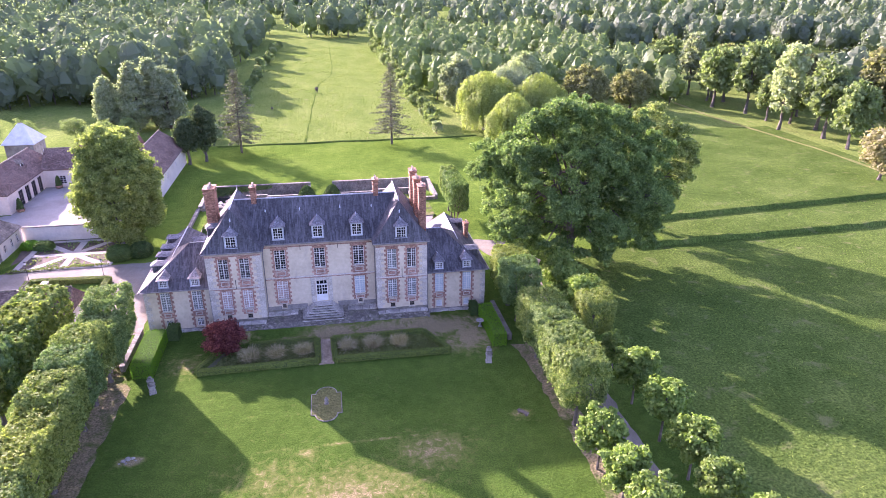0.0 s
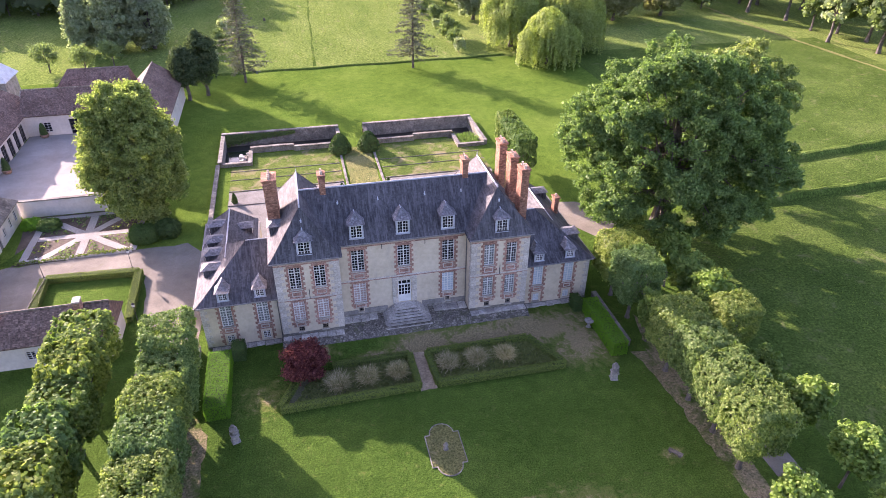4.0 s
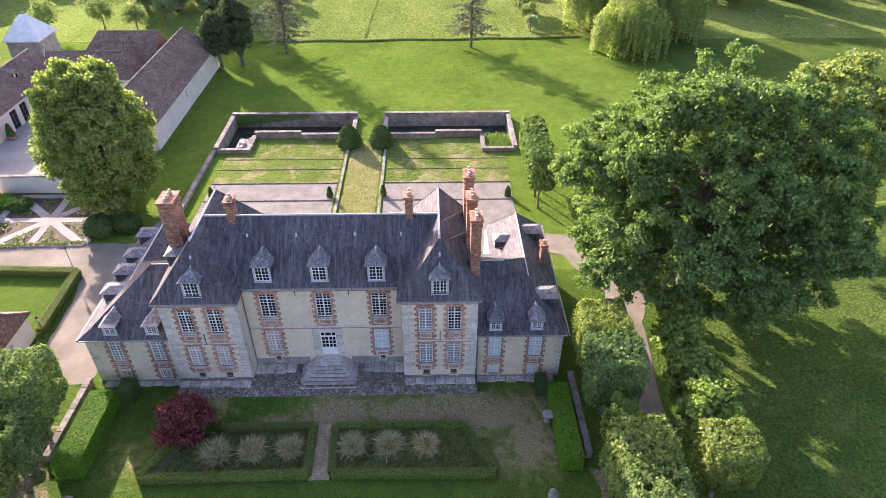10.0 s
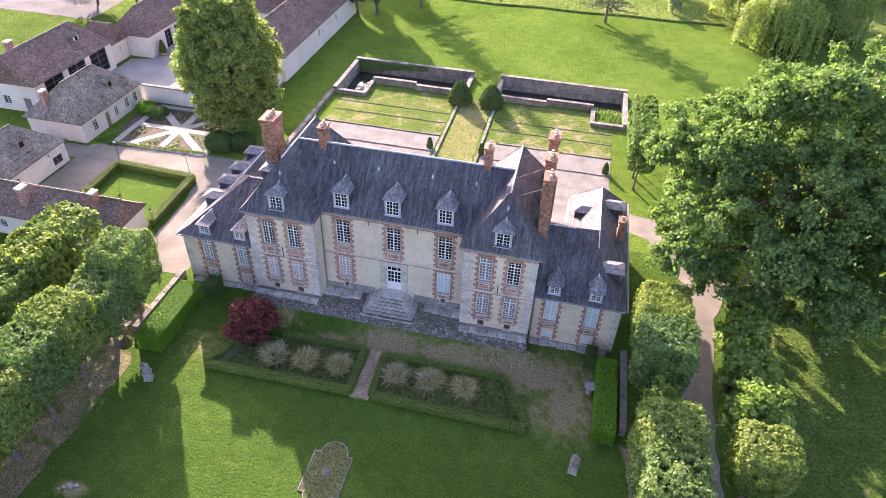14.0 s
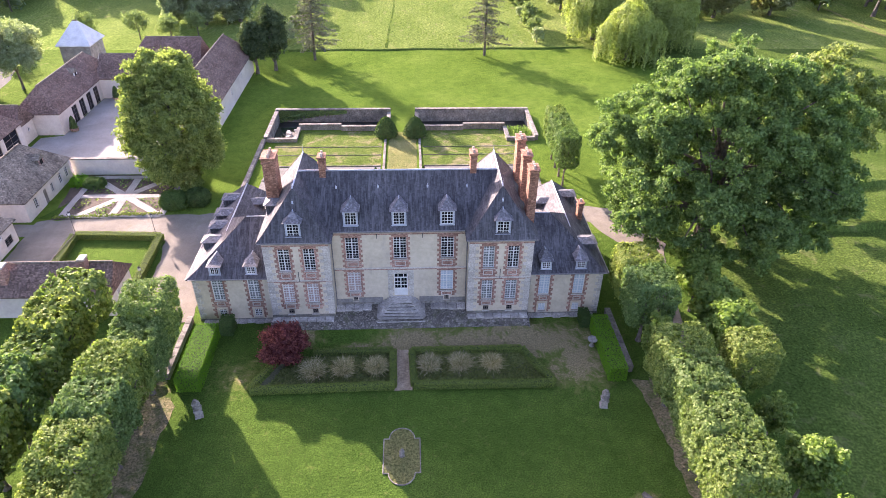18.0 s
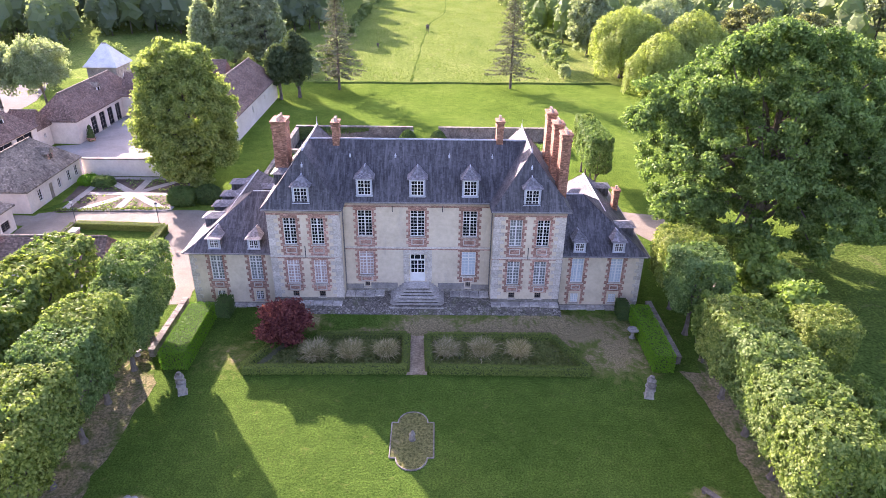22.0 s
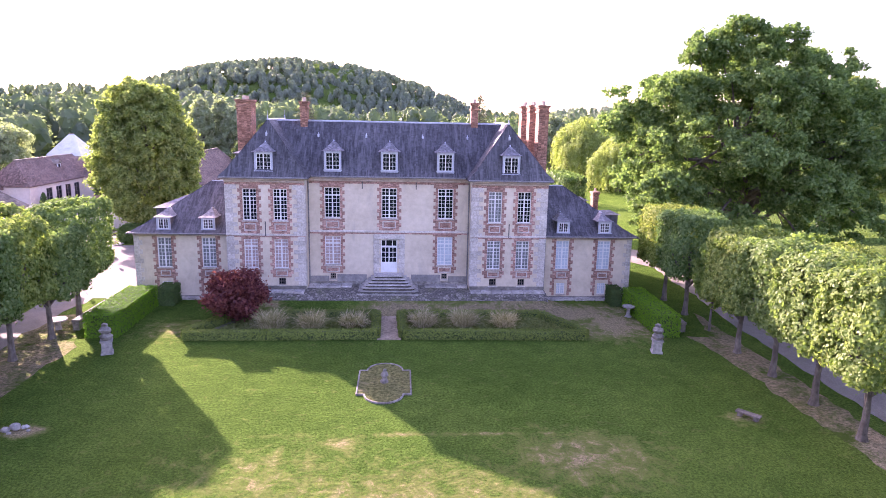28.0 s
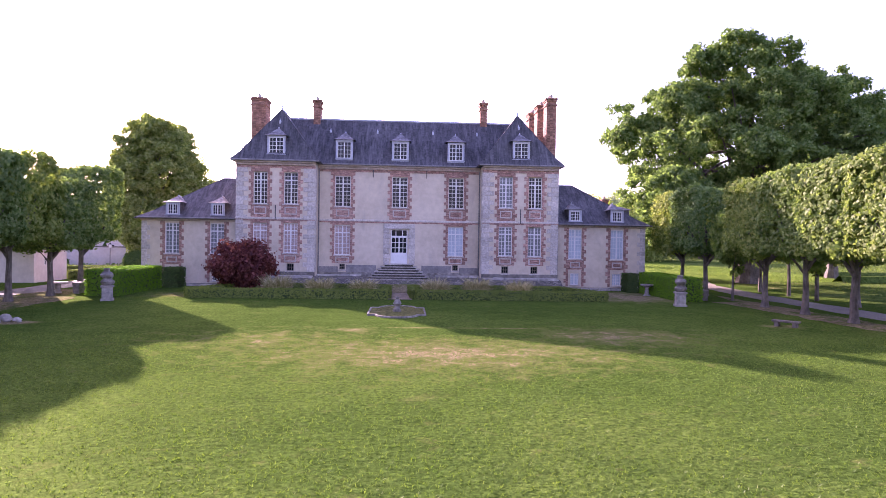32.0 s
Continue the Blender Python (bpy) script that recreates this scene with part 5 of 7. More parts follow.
great_oak((37.4, 11.2, 0), 7)
broadleaf("oak_tree", (55.5, 24.0, 0), 22.3, 0.6, (9.2, 9.0, 10.2), 110, 0.3, 0.6, 0.28, 14.0, L_CHESTNUT, "large lighter green tree behind the oak", "tree", 8, 3.0, limbs=14, pads=(1.0, 1.8, 10), skin=0.65)
broadleaf("chestnut_tree", (-31.2, 29.6, 0), 21.3, 0.5, (7.25, 7.25, 11.3), 700, 0.24, 0.44, 0.23, 13.0, L_CHESTNUT, "tall dense chestnut tree beside the kitchen garden", "tree", 9, 1.8, limbs=14, cut=-0.99, skin=0.58, pads=(0.5, 1.0, 10), egg=0.2)

# clipped limes in rows


def ripple(p, freq, rng):
    """A smooth uneven field over points, about -1 to 1."""
    out = np.zeros(len(p))
    for k in range(7):
        d = ball(rng, 1)[0] * freq * rng.uniform(0.6, 1.5)
        out += np.sin(p @ d + rng.uniform(0, 6.28))
    return out / 3.2


def box_crown(rng, hx, hy, z0, z1, dens, round_=0.85, rough=0.185, sprig=7):
    """Sprigs of leaves over the skin of a clipped block with rounded, uneven sides."""
    zc, hz = (z0 + z1) / 2, (z1 - z0) / 2
    half = np.array([hx, hy, hz])
    area = np.array([hy * hz, hy * hz, hx * hz, hx * hz, hx * hy, hx * hy * 0.6]) * 4
    n = int(area.sum() * dens / sprig)
    f = rng.choice(6, n, p=area / area.sum())
    p = rng.uniform(-1, 1, (n, 3)) * half
    ax = np.array([0, 0, 1, 1, 2, 2])[f]
    p[np.arange(n), ax] = half[ax] * np.array([1, -1, 1, -1, 1, -1])[f]
    q = np.clip(p, -half + round_, half - round_)
    nrm = p - q
    nrm /= np.linalg.norm(nrm, axis=1, keepdims=True) + 1e-9
    out = rough * ripple(p, 1.6, rng) + 0.6 * rough * ripple(p, 4.5, rng) - rough * 0.6
    out -= np.where(rng.random(n) < 0.3, rng.uniform(0.15, 0.6, n), 0.0)
    p = q + nrm * (round_ + out)[:, None]
    p = np.repeat(p, sprig, 0) + rng.normal(size=(n * sprig, 3)) * 0.1
    face = nrm + 0.35 * rng.normal(size=(n, 3)) + (0, 0, 0.25)
    face = np.repeat(face, sprig, 0) + 0.4 * rng.normal(size=(n * sprig, 3))
    p[:, 2] += zc
    return p, face


LIME = []
for v in range(6):
    rng = np.random.default_rng(20 + v)
    c, nn = box_crown(rng, 2.25, 2.2, 3.3, 8.45, 140.0 if v < 4 else 50.0)
    crown_me = cards("crown", c, nn, 0.14 if v < 4 else 0.25, L_LIME, rng=rng)
    bm = bmesh.new()
    tube(bm, [(0, 0, -0.1), (0.02, 0, 0.35), (0.0, 0.03, 1.2), (0.05, 0, 2.6), (0, 0.08, 5.2)], [0.34, 0.22, 0.18, 0.16, 0.09], 9)
    for k in range(7):
        a = k * 2 * math.pi / 7 + v
        tube(bm, [(0, 0, 2.3 + 0.12 * k), (1.0 * math.cos(a), 0.9 * math.sin(a), 3.4 + 0.15 * k), (1.9 * math.cos(a), 1.7 * math.sin(a), 5.0 + 0.2 * k)], [0.11, 0.08, 0.03], 5)
    LIME.append((mesh_of("trunk", bm, M_BARK), crown_me))


def lime(x, y, v, s=1.0, turn=0.0, group="clipped limes of the alleys", label="clipped lime tree with a boxy crown in its row", sz=None):
    h = hub("lime_tree", (x, y, 0), turn)
    h.scale = (s, s, sz or s)
    part("trunk", LIME[v][0], None, h)
    part("crown", LIME[v][1], None, h)
    return tagged(h, label, "tree", group)


rng = random.Random(5)
for i in range(14):
    lime(-23.0 + rng.uniform(-0.15, 0.15), -7.3 - 4.12 * i, i % 4, 1.0 + rng.uniform(-0.05, 0.05), 180 * (i % 2) + rng.uniform(-7, 7), sz=1.0 + rng.uniform(-0.09, 0.07))
    lime(-31.0 + rng.uniform(-0.2, 0.2), -4.7 - 4.15 * i, 4 + i % 2, 1.02 + rng.uniform(-0.05, 0.05), 180 * (i % 3 > 0) + rng.uniform(-7, 7), sz=1.0 + rng.uniform(-0.08, 0.06))
for i, y in enumerate((-1.4, -5.7, -14.5, -18.6, -22.7, -26.8)):
    lime(24.5 + rng.uniform(-0.1, 0.1), y, (i + 1) % 4, 1.0 + rng.uniform(-0.03, 0.03), 180 * (i % 2), sz=(1.0 if i < 2 else 1.02) + rng.uniform(-0.02, 0.02))
lime(31.3, -13.8, 2, 0.88, 0, "clipped limes of the alleys", "clipped lime tree with a boxy crown in the outer row", sz=0.88)
for y in (28.0, 30.9, 33.8, 36.7):
    lime(23.5, y, 4 if y < 31 else 5, 0.7, 90, "clipped limes by the rear garden", "clipped lime tree beside the rear garden", sz=1.0)

YOUNG = []
for v in range(3):
    rng = np.random.default_rng(50 + v)
    blobs, pads = padded(rng, (0, 0, 3.9), (2.2, 2.2, 2.4), 46, 0.35, 0.7, 8, 0.16, 0.34, 0.5, 0.8)
    c, nn = clumps(rng, blobs, 24.0, 0.4)
    bm = bmesh.new()
    tube(bm, [(0, 0, -0.1), (0.03, 0, 1.2), (0, 0.05, 3.0), (0.05, 0, 4.8)], [0.13, 0.1, 0.08, 0.03], 7)
    for k in range(6):
        a = k * 1.05
        tube(bm, [(0, 0, 1.8 + 0.2 * k), (1.2 * math.cos(a), 1.2 * math.sin(a), 3.0 + 0.3 * k)], [0.05, 0.015], 5)
    YOUNG.append((mesh_of("trunk", bm, M_BARK), cards("crown", c, nn, 0.2, L_YOUNG, rng=rng)))
rng = random.Random(6)
spots = [(24.4, -32.6), (24.4, -37.4), (24.6, -41.8), (31.8, -18.4)] + [(31.7, -24.9 - 5.2 * i) for i in range(5)] + [(24.6, -10.1)]
for i, y in enumerate((-1.2, -5.4, -9.4)):
    h = hub("lime_tree", (31.4 + rng.uniform(-0.4, 0.4), y, 0), 77 * i)
    k = (1.3, 1.25, 1.3)[i]
    h.scale = (k, k, k * 0.98)
    part("trunk", YOUNG[i % 3][0], None, h)
    part("crown", YOUNG[(i + 1) % 3][1], None, h)
    tagged(h, "rounded lime tree in the alley's outer row", "tree", "limes of the outer row")
for i, (x, y) in enumerate(spots):
    h = hub("young_lime", (x + rng.uniform(-0.3, 0.3), y + rng.uniform(-0.5, 0.5), 0), rng.uniform(0, 360))
    s = rng.uniform(1.0, 1.2) * (0.72 if i in (3, 9) else 1.0)
    h.scale = (s, s, s * (1.35 if i == 9 else 1.0))
    part("trunk", YOUNG[i % 3][0], None, h)
    part("crown", YOUNG[i % 3][1], None, h)
    tagged(h, "young round-headed lime tree replanted in the alley", "tree", "young limes of the alley")


def hedge(name, x0, x1, y0, y1, h, material, label, leaf=0.085, dens=240, seed=1, category="hedge", turn=None):
    """A clipped hedge: a dark core in a skin of small leaves."""
    rng = np.random.default_rng(seed)
    ox, oy = (x0 + x1) / 2, (y0 + y1) / 2
    a, b = (x1 - x0) / 2, (y1 - y0) / 2
    hb = hub(name, (ox, oy, 0))
    if turn is not None:
        hb.rotation_euler = (0, 0, radians(turn))
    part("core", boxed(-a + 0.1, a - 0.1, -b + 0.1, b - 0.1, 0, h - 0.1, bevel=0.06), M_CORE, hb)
    faces = [(2 * a * h, "y", -1), (2 * a * h, "y", 1), (2 * b * h, "x", -1), (2 * b * h, "x", 1), (4 * a * b, "z", 1)]
    cs, ns = [], []
    for area, ax, s in faces:
        n = max(4, int(area * dens))
        u, v = rng.uniform(-1, 1, n), rng.uniform(-1, 1, n)
        d = rng.normal(size=n) * 0.035
        if ax == "x":
            c = np.stack([s * (a - 0.03) + d, u * b, (v + 1) / 2 * h], 1)
            m_ = (s, 0, 0.3)
        elif ax == "y":
            c = np.stack([u * a, s * (b - 0.03) + d, (v + 1) / 2 * h], 1)
            m_ = (0, s, 0.3)
        else:
            c = np.stack([u * a, v * b, h - 0.03 + d], 1)
            m_ = (0, 0, 1)
        cs.append(c)
        ns.append(np.array(m_) + 0.28 * rng.normal(size=(n, 3)))
    part("leaves", cards("leaves", np.concatenate(cs), np.concatenate(ns), leaf, material, rng=rng), None, hb)
    return tagged(hb, label, category)


hedge("hedge", -20.7, -18.5, -11.4, -3.6, 1.75, L_BOX, "tall clipped box hedge running out from the mansion", 0.085, 240, 2)
hedge("hedge", -18.5, -17.2, -3.7, -2.0, 1.6, L_YEW, "dark clipped hedge block at the wing's corner", 0.085, 240, 3)
hedge("hedge", 20.0, 21.7, -11.4, -3.4, 1.7, L_BOX, "tall clipped box hedge running out from the mansion", 0.085, 240, 4)
hedge("hedge", 19.0, 20.0, -3.6, -2.0, 1.55, L_YEW, "dark clipped hedge block at the wing's corner", 0.085, 240, 5)


def low_hedge(p, q, seed, w=0.66, h=0.66):
    p, q = Vector(p), Vector(q)
    L = (q - p).length
    c = (p + q) / 2
    o = hedge("box_edging", c.x - L / 2, c.x + L / 2, c.y - w / 2, c.y + w / 2, h, L_EDGING, "low clipped box edging round a flower bed", 0.08, 260, seed, "hedge", math.degrees(math.atan2(q.y - p.y, q.x - p.x)))
    o["group"] = "box edgings of the parterre"


low_hedge((-13.9, -11.7), (-0.5, -11.5), 11)
low_hedge((-0.6, -11.5), (-0.7, -6.8), 12)
low_hedge((-0.7, -6.8), (-8.6, -6.8), 13)
low_hedge((-11.9, -7.6), (-13.9, -11.5), 14)
low_hedge((1.4, -11.5), (14.6, -11.7), 15)
low_hedge((1.4, -11.5), (1.2, -6.9), 16)
low_hedge((1.2, -6.9), (12.2, -6.9), 17)
low_hedge((12.2, -6.9), (14.6, -11.6), 18)
for nm, o in (("left", [(-13.6, -11.5), (-0.7, -11.4), (-0.8, -6.9), (-11.7, -7.2)]), ("right", [(1.5, -11.4), (14.4, -11.5), (12.1, -7.0), (1.3, -7.0)])):
    tagged(rough_sheet("flower_bed", o, 0.045, M_BED, 0.6, 0.1, 31), "dark weedy soil of a flower bed", "bed", kind="structure")
# weeds in the beds
rng = np.random.default_rng(77)
for x0, x1 in ((-13.2, -1.0), (1.7, 14.2)):
    n = 8500
    c = np.stack([rng.uniform(x0, x1, n), rng.uniform(-11.2, -7.2, n), rng.uniform(0.04, 0.22, n)], 1)
    c = c[np.abs(c[:, 0] - 0.35) < 12.0 - 0.55 * (c[:, 1] + 7.2) - (1.2 if x0 < 0 else 0.3)]
    n = len(c)
    o = part("weeds", cards("weeds", c, rng.normal(size=(n, 3)) + (0, 0, 0.8), 0.15, L_WEED, 2.0, rng), None)
    tagged(o, "low green weeds in the flower bed", "weeds", kind="stuff")


def tuft(x, y, r, h, seed, n=420):
    """A clump of arching grass blades that lean every way."""
    rng = np.random.default_rng(seed)
    a = rng.uniform(0, 2 * math.pi, n)
    lean = np.abs(rng.normal(0, 0.42, n)) + 0.05
    L = h * rng.uniform(0.55, 1.25, n)
    out = np.stack([np.cos(a), np.sin(a), np.zeros(n)], 1)
    up = np.array([0, 0, 1.0])
    base = out * (0.5 * r * np.sqrt(rng.random(n)))[:, None]
    a = a + rng.normal(0, 1.1, n)
    out = np.stack([np.cos(a), np.sin(a), np.zeros(n)], 1)
    mid = base + (out * np.sin(lean)[:, None] + up * np.cos(lean)[:, None]) * (0.6 * L)[:, None]
    bend = np.clip(lean + rng.uniform(0.3, 1.3, n), 0, 2.2)
    tip = mid + (out * np.sin(bend)[:, None] + up * np.cos(bend)[:, None]) * (0.5 * L)[:, None]
    tip[:, 2] = np.maximum(tip[:, 2], 0.04)
    b = a + rng.normal(0, 0.9, n)
    side = np.stack([-np.sin(b), np.cos(b), np.zeros(n)], 1) * rng.uniform(0.012, 0.034, n)[:, None]
    v = np.empty((n, 2, 4, 3))
    v[:, 0] = np.stack([base - side, base + side, mid + side, mid - side], 1)
    v[:, 1] = np.stack([mid - side, mid + side, tip + side * 0.2, tip - side * 0.2], 1)
    h_ = hub("grass_tuft", (x, y, 0))
    part("foliage", quads("foliage", v.reshape(-1, 3), L_STRAW), None, h_)
    tagged(h_, "straw-coloured arching ornamental grass in the bed", "ornamental grass", "grasses in the parterre")


for i, (x, y) in enumerate(((-8.3, -9.6), (-5.4, -9.3), (-2.3, -9.1), (2.9, -9.0), (5.9, -9.0), (9.0, -9.0))):
    tuft(x, y, 1.35, (1.35, 1.2, 1.1, 1.2, 1.3, 1.15)[i], 80 + i, 1000)
broadleaf("purple_maple", (-11.4, -7.2, 0), 4.15, 0.12, (2.5, 2.45, 2.2), 58, 0.25, 0.45, 0.16, 30.0, L_RED, "round dark red maple in the flower bed", "tree", 91, 0.6, cut=-0.99, pads=(0.45, 0.9, 7), skin=0.4, limbs=16)

# small cones and the two big yew mounds of the rear garden


def cone_yew(x, y, r, h, seed, label, name="yew_cone"):
    rng = np.random.default_rng(seed)
    n = int(260 * r * h + 200)
    t = rng.random(n) ** 0.7
    rr = r * np.sqrt(np.clip(1 - t, 0, 1)) * np.where(t < 0.12, 0.85, 1)
    a = rng.uniform(0, 2 * math.pi, n)
    c = np.stack([rr * np.cos(a), rr * np.sin(a), t * h + 0.05], 1)
    nn = np.stack([np.cos(a), np.sin(a), np.full(n, 0.5)], 1) + 0.5 * rng.normal(size=(n, 3))
    hb = hub(name, (x, y, 0))
    bm = bmesh.new()
    lathe(bm, [(r * 0.75, 0), (r * 0.8, h * 0.2), (r * 0.6, h * 0.5), (r * 0.35, h * 0.75), (0.03, h * 0.96)], 12)
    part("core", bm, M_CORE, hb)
    part("leaves", cards("leaves", c, nn, 0.2 if r > 1 else 0.12, L_YEW, rng=rng), None, hb)
    tagged(hb, label, "topiary", "topiary of the rear garden")


cone_yew(-2.75, 46.2, 2.15, 3.2, 1, "big clipped yew mound at the end of the walk", "yew_mound")
cone_yew(2.1, 46.2, 2.15, 3.2, 2, "big clipped yew mound at the end of the walk", "yew_mound")
for i, (x, y) in enumerate(((-19.6, 31.2), (-3.9, 31.2), (3.2, 31.5), (19.9, 31.0))):
    cone_yew(x, y, 0.5, 1.55, 10 + i, "small clipped yew cone on the gravel terrace")

# reeds in the moat's corner
rng = np.random.default_rng(5)
n = 2600
a = np.stack([rng.uniform(18.0, 21.8, n), rng.uniform(44.5, 49.5, n), np.full(n, -1.35)], 1)
v = np.empty((n, 4, 3))
s = rng.normal(size=(n, 3)) * (0.05, 0.05, 0)
tip = a + np.stack([rng.normal(size=n) * 0.25, rng.normal(size=n) * 0.25, rng.uniform(0.8, 1.8, n)], 1)
v[:, 0], v[:, 1], v[:, 2], v[:, 3] = a - s, a + s, tip + s * 0.3, tip - s * 0.3
tagged(part("reeds", quads("reeds", v.reshape(-1, 3), L_LIME), None), "tall green reeds in the moat", "reeds", kind="stuff")

# ivy on the moat's rear wall, and fallen stones in its corner
n = 3600
q = rng.random(n)
c = np.stack([-22.0 + 12.0 * q ** 1.5, 55.12 - 0.1 * rng.random(n), 0.85 - (0.5 + 1.6 * rng.random(n)) * rng.random(n) * (1.25 - q)], 1)
tagged(part("ivy", cards("ivy", c, rng.normal(size=(n, 3)) * 0.5 + (0, -1, 0.3), 0.2, L_OAK, rng=rng), None), "dark green ivy hanging over the moat wall", "ivy", kind="stuff")
h = hub("rubble", (-18.6, 46.2, -1.3))
for i in range(16):
    k = 0.22 + 0.2 * rng.random()
    bm = boxed(-k, k, -k * 0.8, k * 0.8, 0, k * 1.3, bevel=0.05)
    for v in bm.verts:
        v.co += 0.08 * Vector(rng.normal(size=3))
    o = part("fallen_stone", bm, M_STONE, h)
    o.location = (rng.normal() * 0.35, -1.6 + 3.4 * i / 15, 1.35 * (i % 3) / 2)
    o.rotation_euler = (0, 0, rng.uniform(0, 3))
part("heap", boxed(-0.8, 0.7, -2.0, 2.1, 0, 1.3, bevel=0.3), M_OLDSTONE, h)
tagged(h, "heap of pale fallen stones in the moat's corner", "rubble")

# conifers and other park trees


def conifer(name, place, H, r, seed, material, label, sparse=1.0, trunk=0.3, low=0.14, leaf=0.34):
    rng = np.random.default_rng(seed)
    h = hub(name, place)
    bm = bmesh.new()
    tube(bm, [(0, 0, -0.1), (0.05, 0, H * 0.4), (0, 0, H)], [trunk, trunk * 0.7, 0.03], 8)
    cs, ns = [], []
    nb = int(H * 6.5)
    for i in range(nb):
        t = (i + rng.random()) / nb
        z = H * (low + (1 - low) * t)
        L = r * (1 - t ** 1.7) * rng.uniform(0.35, 1.1) + 0.4
        a = i * 2.4 + rng.normal() * 0.3
        d = np.array([math.cos(a), math.sin(a), -0.12])
        tube(bm, [(0, 0, z), tuple(d * L * 0.95 + (0, 0, z))], [0.065, 0.015], 4)
        k = int(14 * L * sparse) + 3
        u = rng.uniform(0.25, 1.0, k)[:, None]
        cs.append(d * L * u + (0, 0, z) + rng.normal(size=(k, 3)) * (0.32, 0.32, 0.14))
        ns.append(rng.normal(size=(k, 3)) * 0.5 + (0, 0, 1))
    part("trunk", bm, M_BARK, h)
    part("crown", cards("crown", np.concatenate(cs), np.concatenate(ns), leaf, material, 1.7, rng), None, h)
    return tagged(h, label, "tree")


conifer("conifer", (18.2, 89.5, 0), 20.5, 5.6, 1, L_CONIFER, "sparse grey-green conifer on the rear lawn", 1.0, leaf=0.26)
conifer("conifer", (-19.3, 86.5, 0), 20.0, 5.2, 2, L_CONIFER, "sparse grey-green conifer on the rear lawn", 1.0, leaf=0.26)
for x, y, H, r, sd in ((-26.6, 79.5, 13.6, 3.5, 3), (-30.0, 77.5, 11.6, 3.1, 4)):
    broadleaf("yew_tree", (x, y, 0), H, 0.3, (r, r, H * 0.42), 90, 0.25, 0.5, 0.28, 11.0, L_PINE, "dark dense yew tree on bare stems behind the barn", "tree", sd, 1.2, pads=(0.6, 1.1, 9), flat=1.1, skin=0.55, cut=-0.95, egg=0.12)


def willow(place, H, r, seed, material=None, label="golden weeping willow with hanging curtains of leaves"):
    """Several overlapping domes, each draped with hanging strands of leaves."""
    rng = np.random.default_rng(seed)
    h = hub("willow_tree", place)
    domes = [(0, 0, H, r * 0.62)]
    for i in range(9):
        a, k = i * 2.4 + seed, r * rng.uniform(0.42, 0.66)
        domes.append((k * math.cos(a), k * math.sin(a), H * rng.uniform(0.62, 0.92), r * rng.uniform(0.34, 0.5)))
    part("trunk", limb_tree(rng, H * 0.9, 0.5, 2.0, [(x, y, z * 0.85, q, 1) for x, y, z, q in domes], 9), M_BARK, h)
    ex, en = [], []
    for x, y, z, q in domes:
        for i in range(int(10 * q * q) + 35):
            a, k = rng.uniform(0, 2 * math.pi), math.sqrt(rng.uniform(0.02, 1))
            zt = z - q * 0.75 * k * k - 0.3 * rng.random()
            zb = max(0.3, zt - (1.2 + 7.0 * k * k) * rng.uniform(0.7, 1.2))
            m_ = int((zt - zb) / 0.3) + 2
            t = np.linspace(0, 1, m_)
            f = k * q * (1 + 0.1 * t)
            ex.append(np.stack([x + f * math.cos(a), y + f * math.sin(a), zt + (zb - zt) * t], 1) + rng.normal(size=(m_, 3)) * 0.12)
            en.append(np.array([math.cos(a), math.sin(a), 0.5 + 0.9 * (1 - k)]) + 0.45 * rng.normal(size=(m_, 3)))
    part("crown", cards("crown", np.concatenate(ex), np.concatenate(en), 0.26, material or L_WILLOW, 2.6, rng), None, h)
    return tagged(h, label, "tree")


willow((49.5, 86, 0), 13.0, 7.5, 1)
willow((46.0, 102, 0), 16.5, 8.5, 2)
willow((60.0, 97, 0), 16.5, 9.0, 3)
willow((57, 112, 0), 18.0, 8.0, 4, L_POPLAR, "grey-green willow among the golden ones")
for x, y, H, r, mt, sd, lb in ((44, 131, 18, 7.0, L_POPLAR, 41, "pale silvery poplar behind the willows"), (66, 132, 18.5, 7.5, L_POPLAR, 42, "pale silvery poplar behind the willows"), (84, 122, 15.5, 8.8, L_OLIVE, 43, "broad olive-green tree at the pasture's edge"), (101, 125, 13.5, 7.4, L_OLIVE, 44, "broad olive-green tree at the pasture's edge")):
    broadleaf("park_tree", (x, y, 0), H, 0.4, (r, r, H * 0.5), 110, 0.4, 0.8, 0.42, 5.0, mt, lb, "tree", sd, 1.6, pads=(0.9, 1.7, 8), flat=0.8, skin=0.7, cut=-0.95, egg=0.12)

# groups of broad trees further off, each a thing of its own
FARM = []
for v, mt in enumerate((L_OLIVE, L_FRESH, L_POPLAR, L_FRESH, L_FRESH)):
    rng = np.random.default_rng(200 + v)
    tall = (1.25, 1.0, 1.5, 0.95, 1.15)[v]
    blobs, lumps = padded(rng, (0, 0, 6.9 * tall), (4.1, 4.1, 5.6 * tall), 44, 0.8, 1.6, 6, 0.35, 0.7, 0.45, 0.9, -0.9, 0.1)
    c, nn = clumps(rng, blobs, 3.8, 0.35, 0.4)
    trunk = mesh_of("trunk", limb_tree(rng, 11 * tall, 0.3, 2.0, lumps, 9, 6, 0.12 * (v - 2)), M_BARK)
    FARM.append((trunk, cards("crown", c, nn, 0.5, mt, rng=rng)))


def far_tree(x, y, s, v, label, sz=1.0, group=""):
    h = hub("park_tree", (x, y, 0), (x * 37 + y * 11) % 360)
    h.scale = (s, s, s * sz)
    part("trunk", FARM[v][0], None, h)
    part("crown", FARM[v][1], None, h)
    return tagged(h, label, "tree", group)


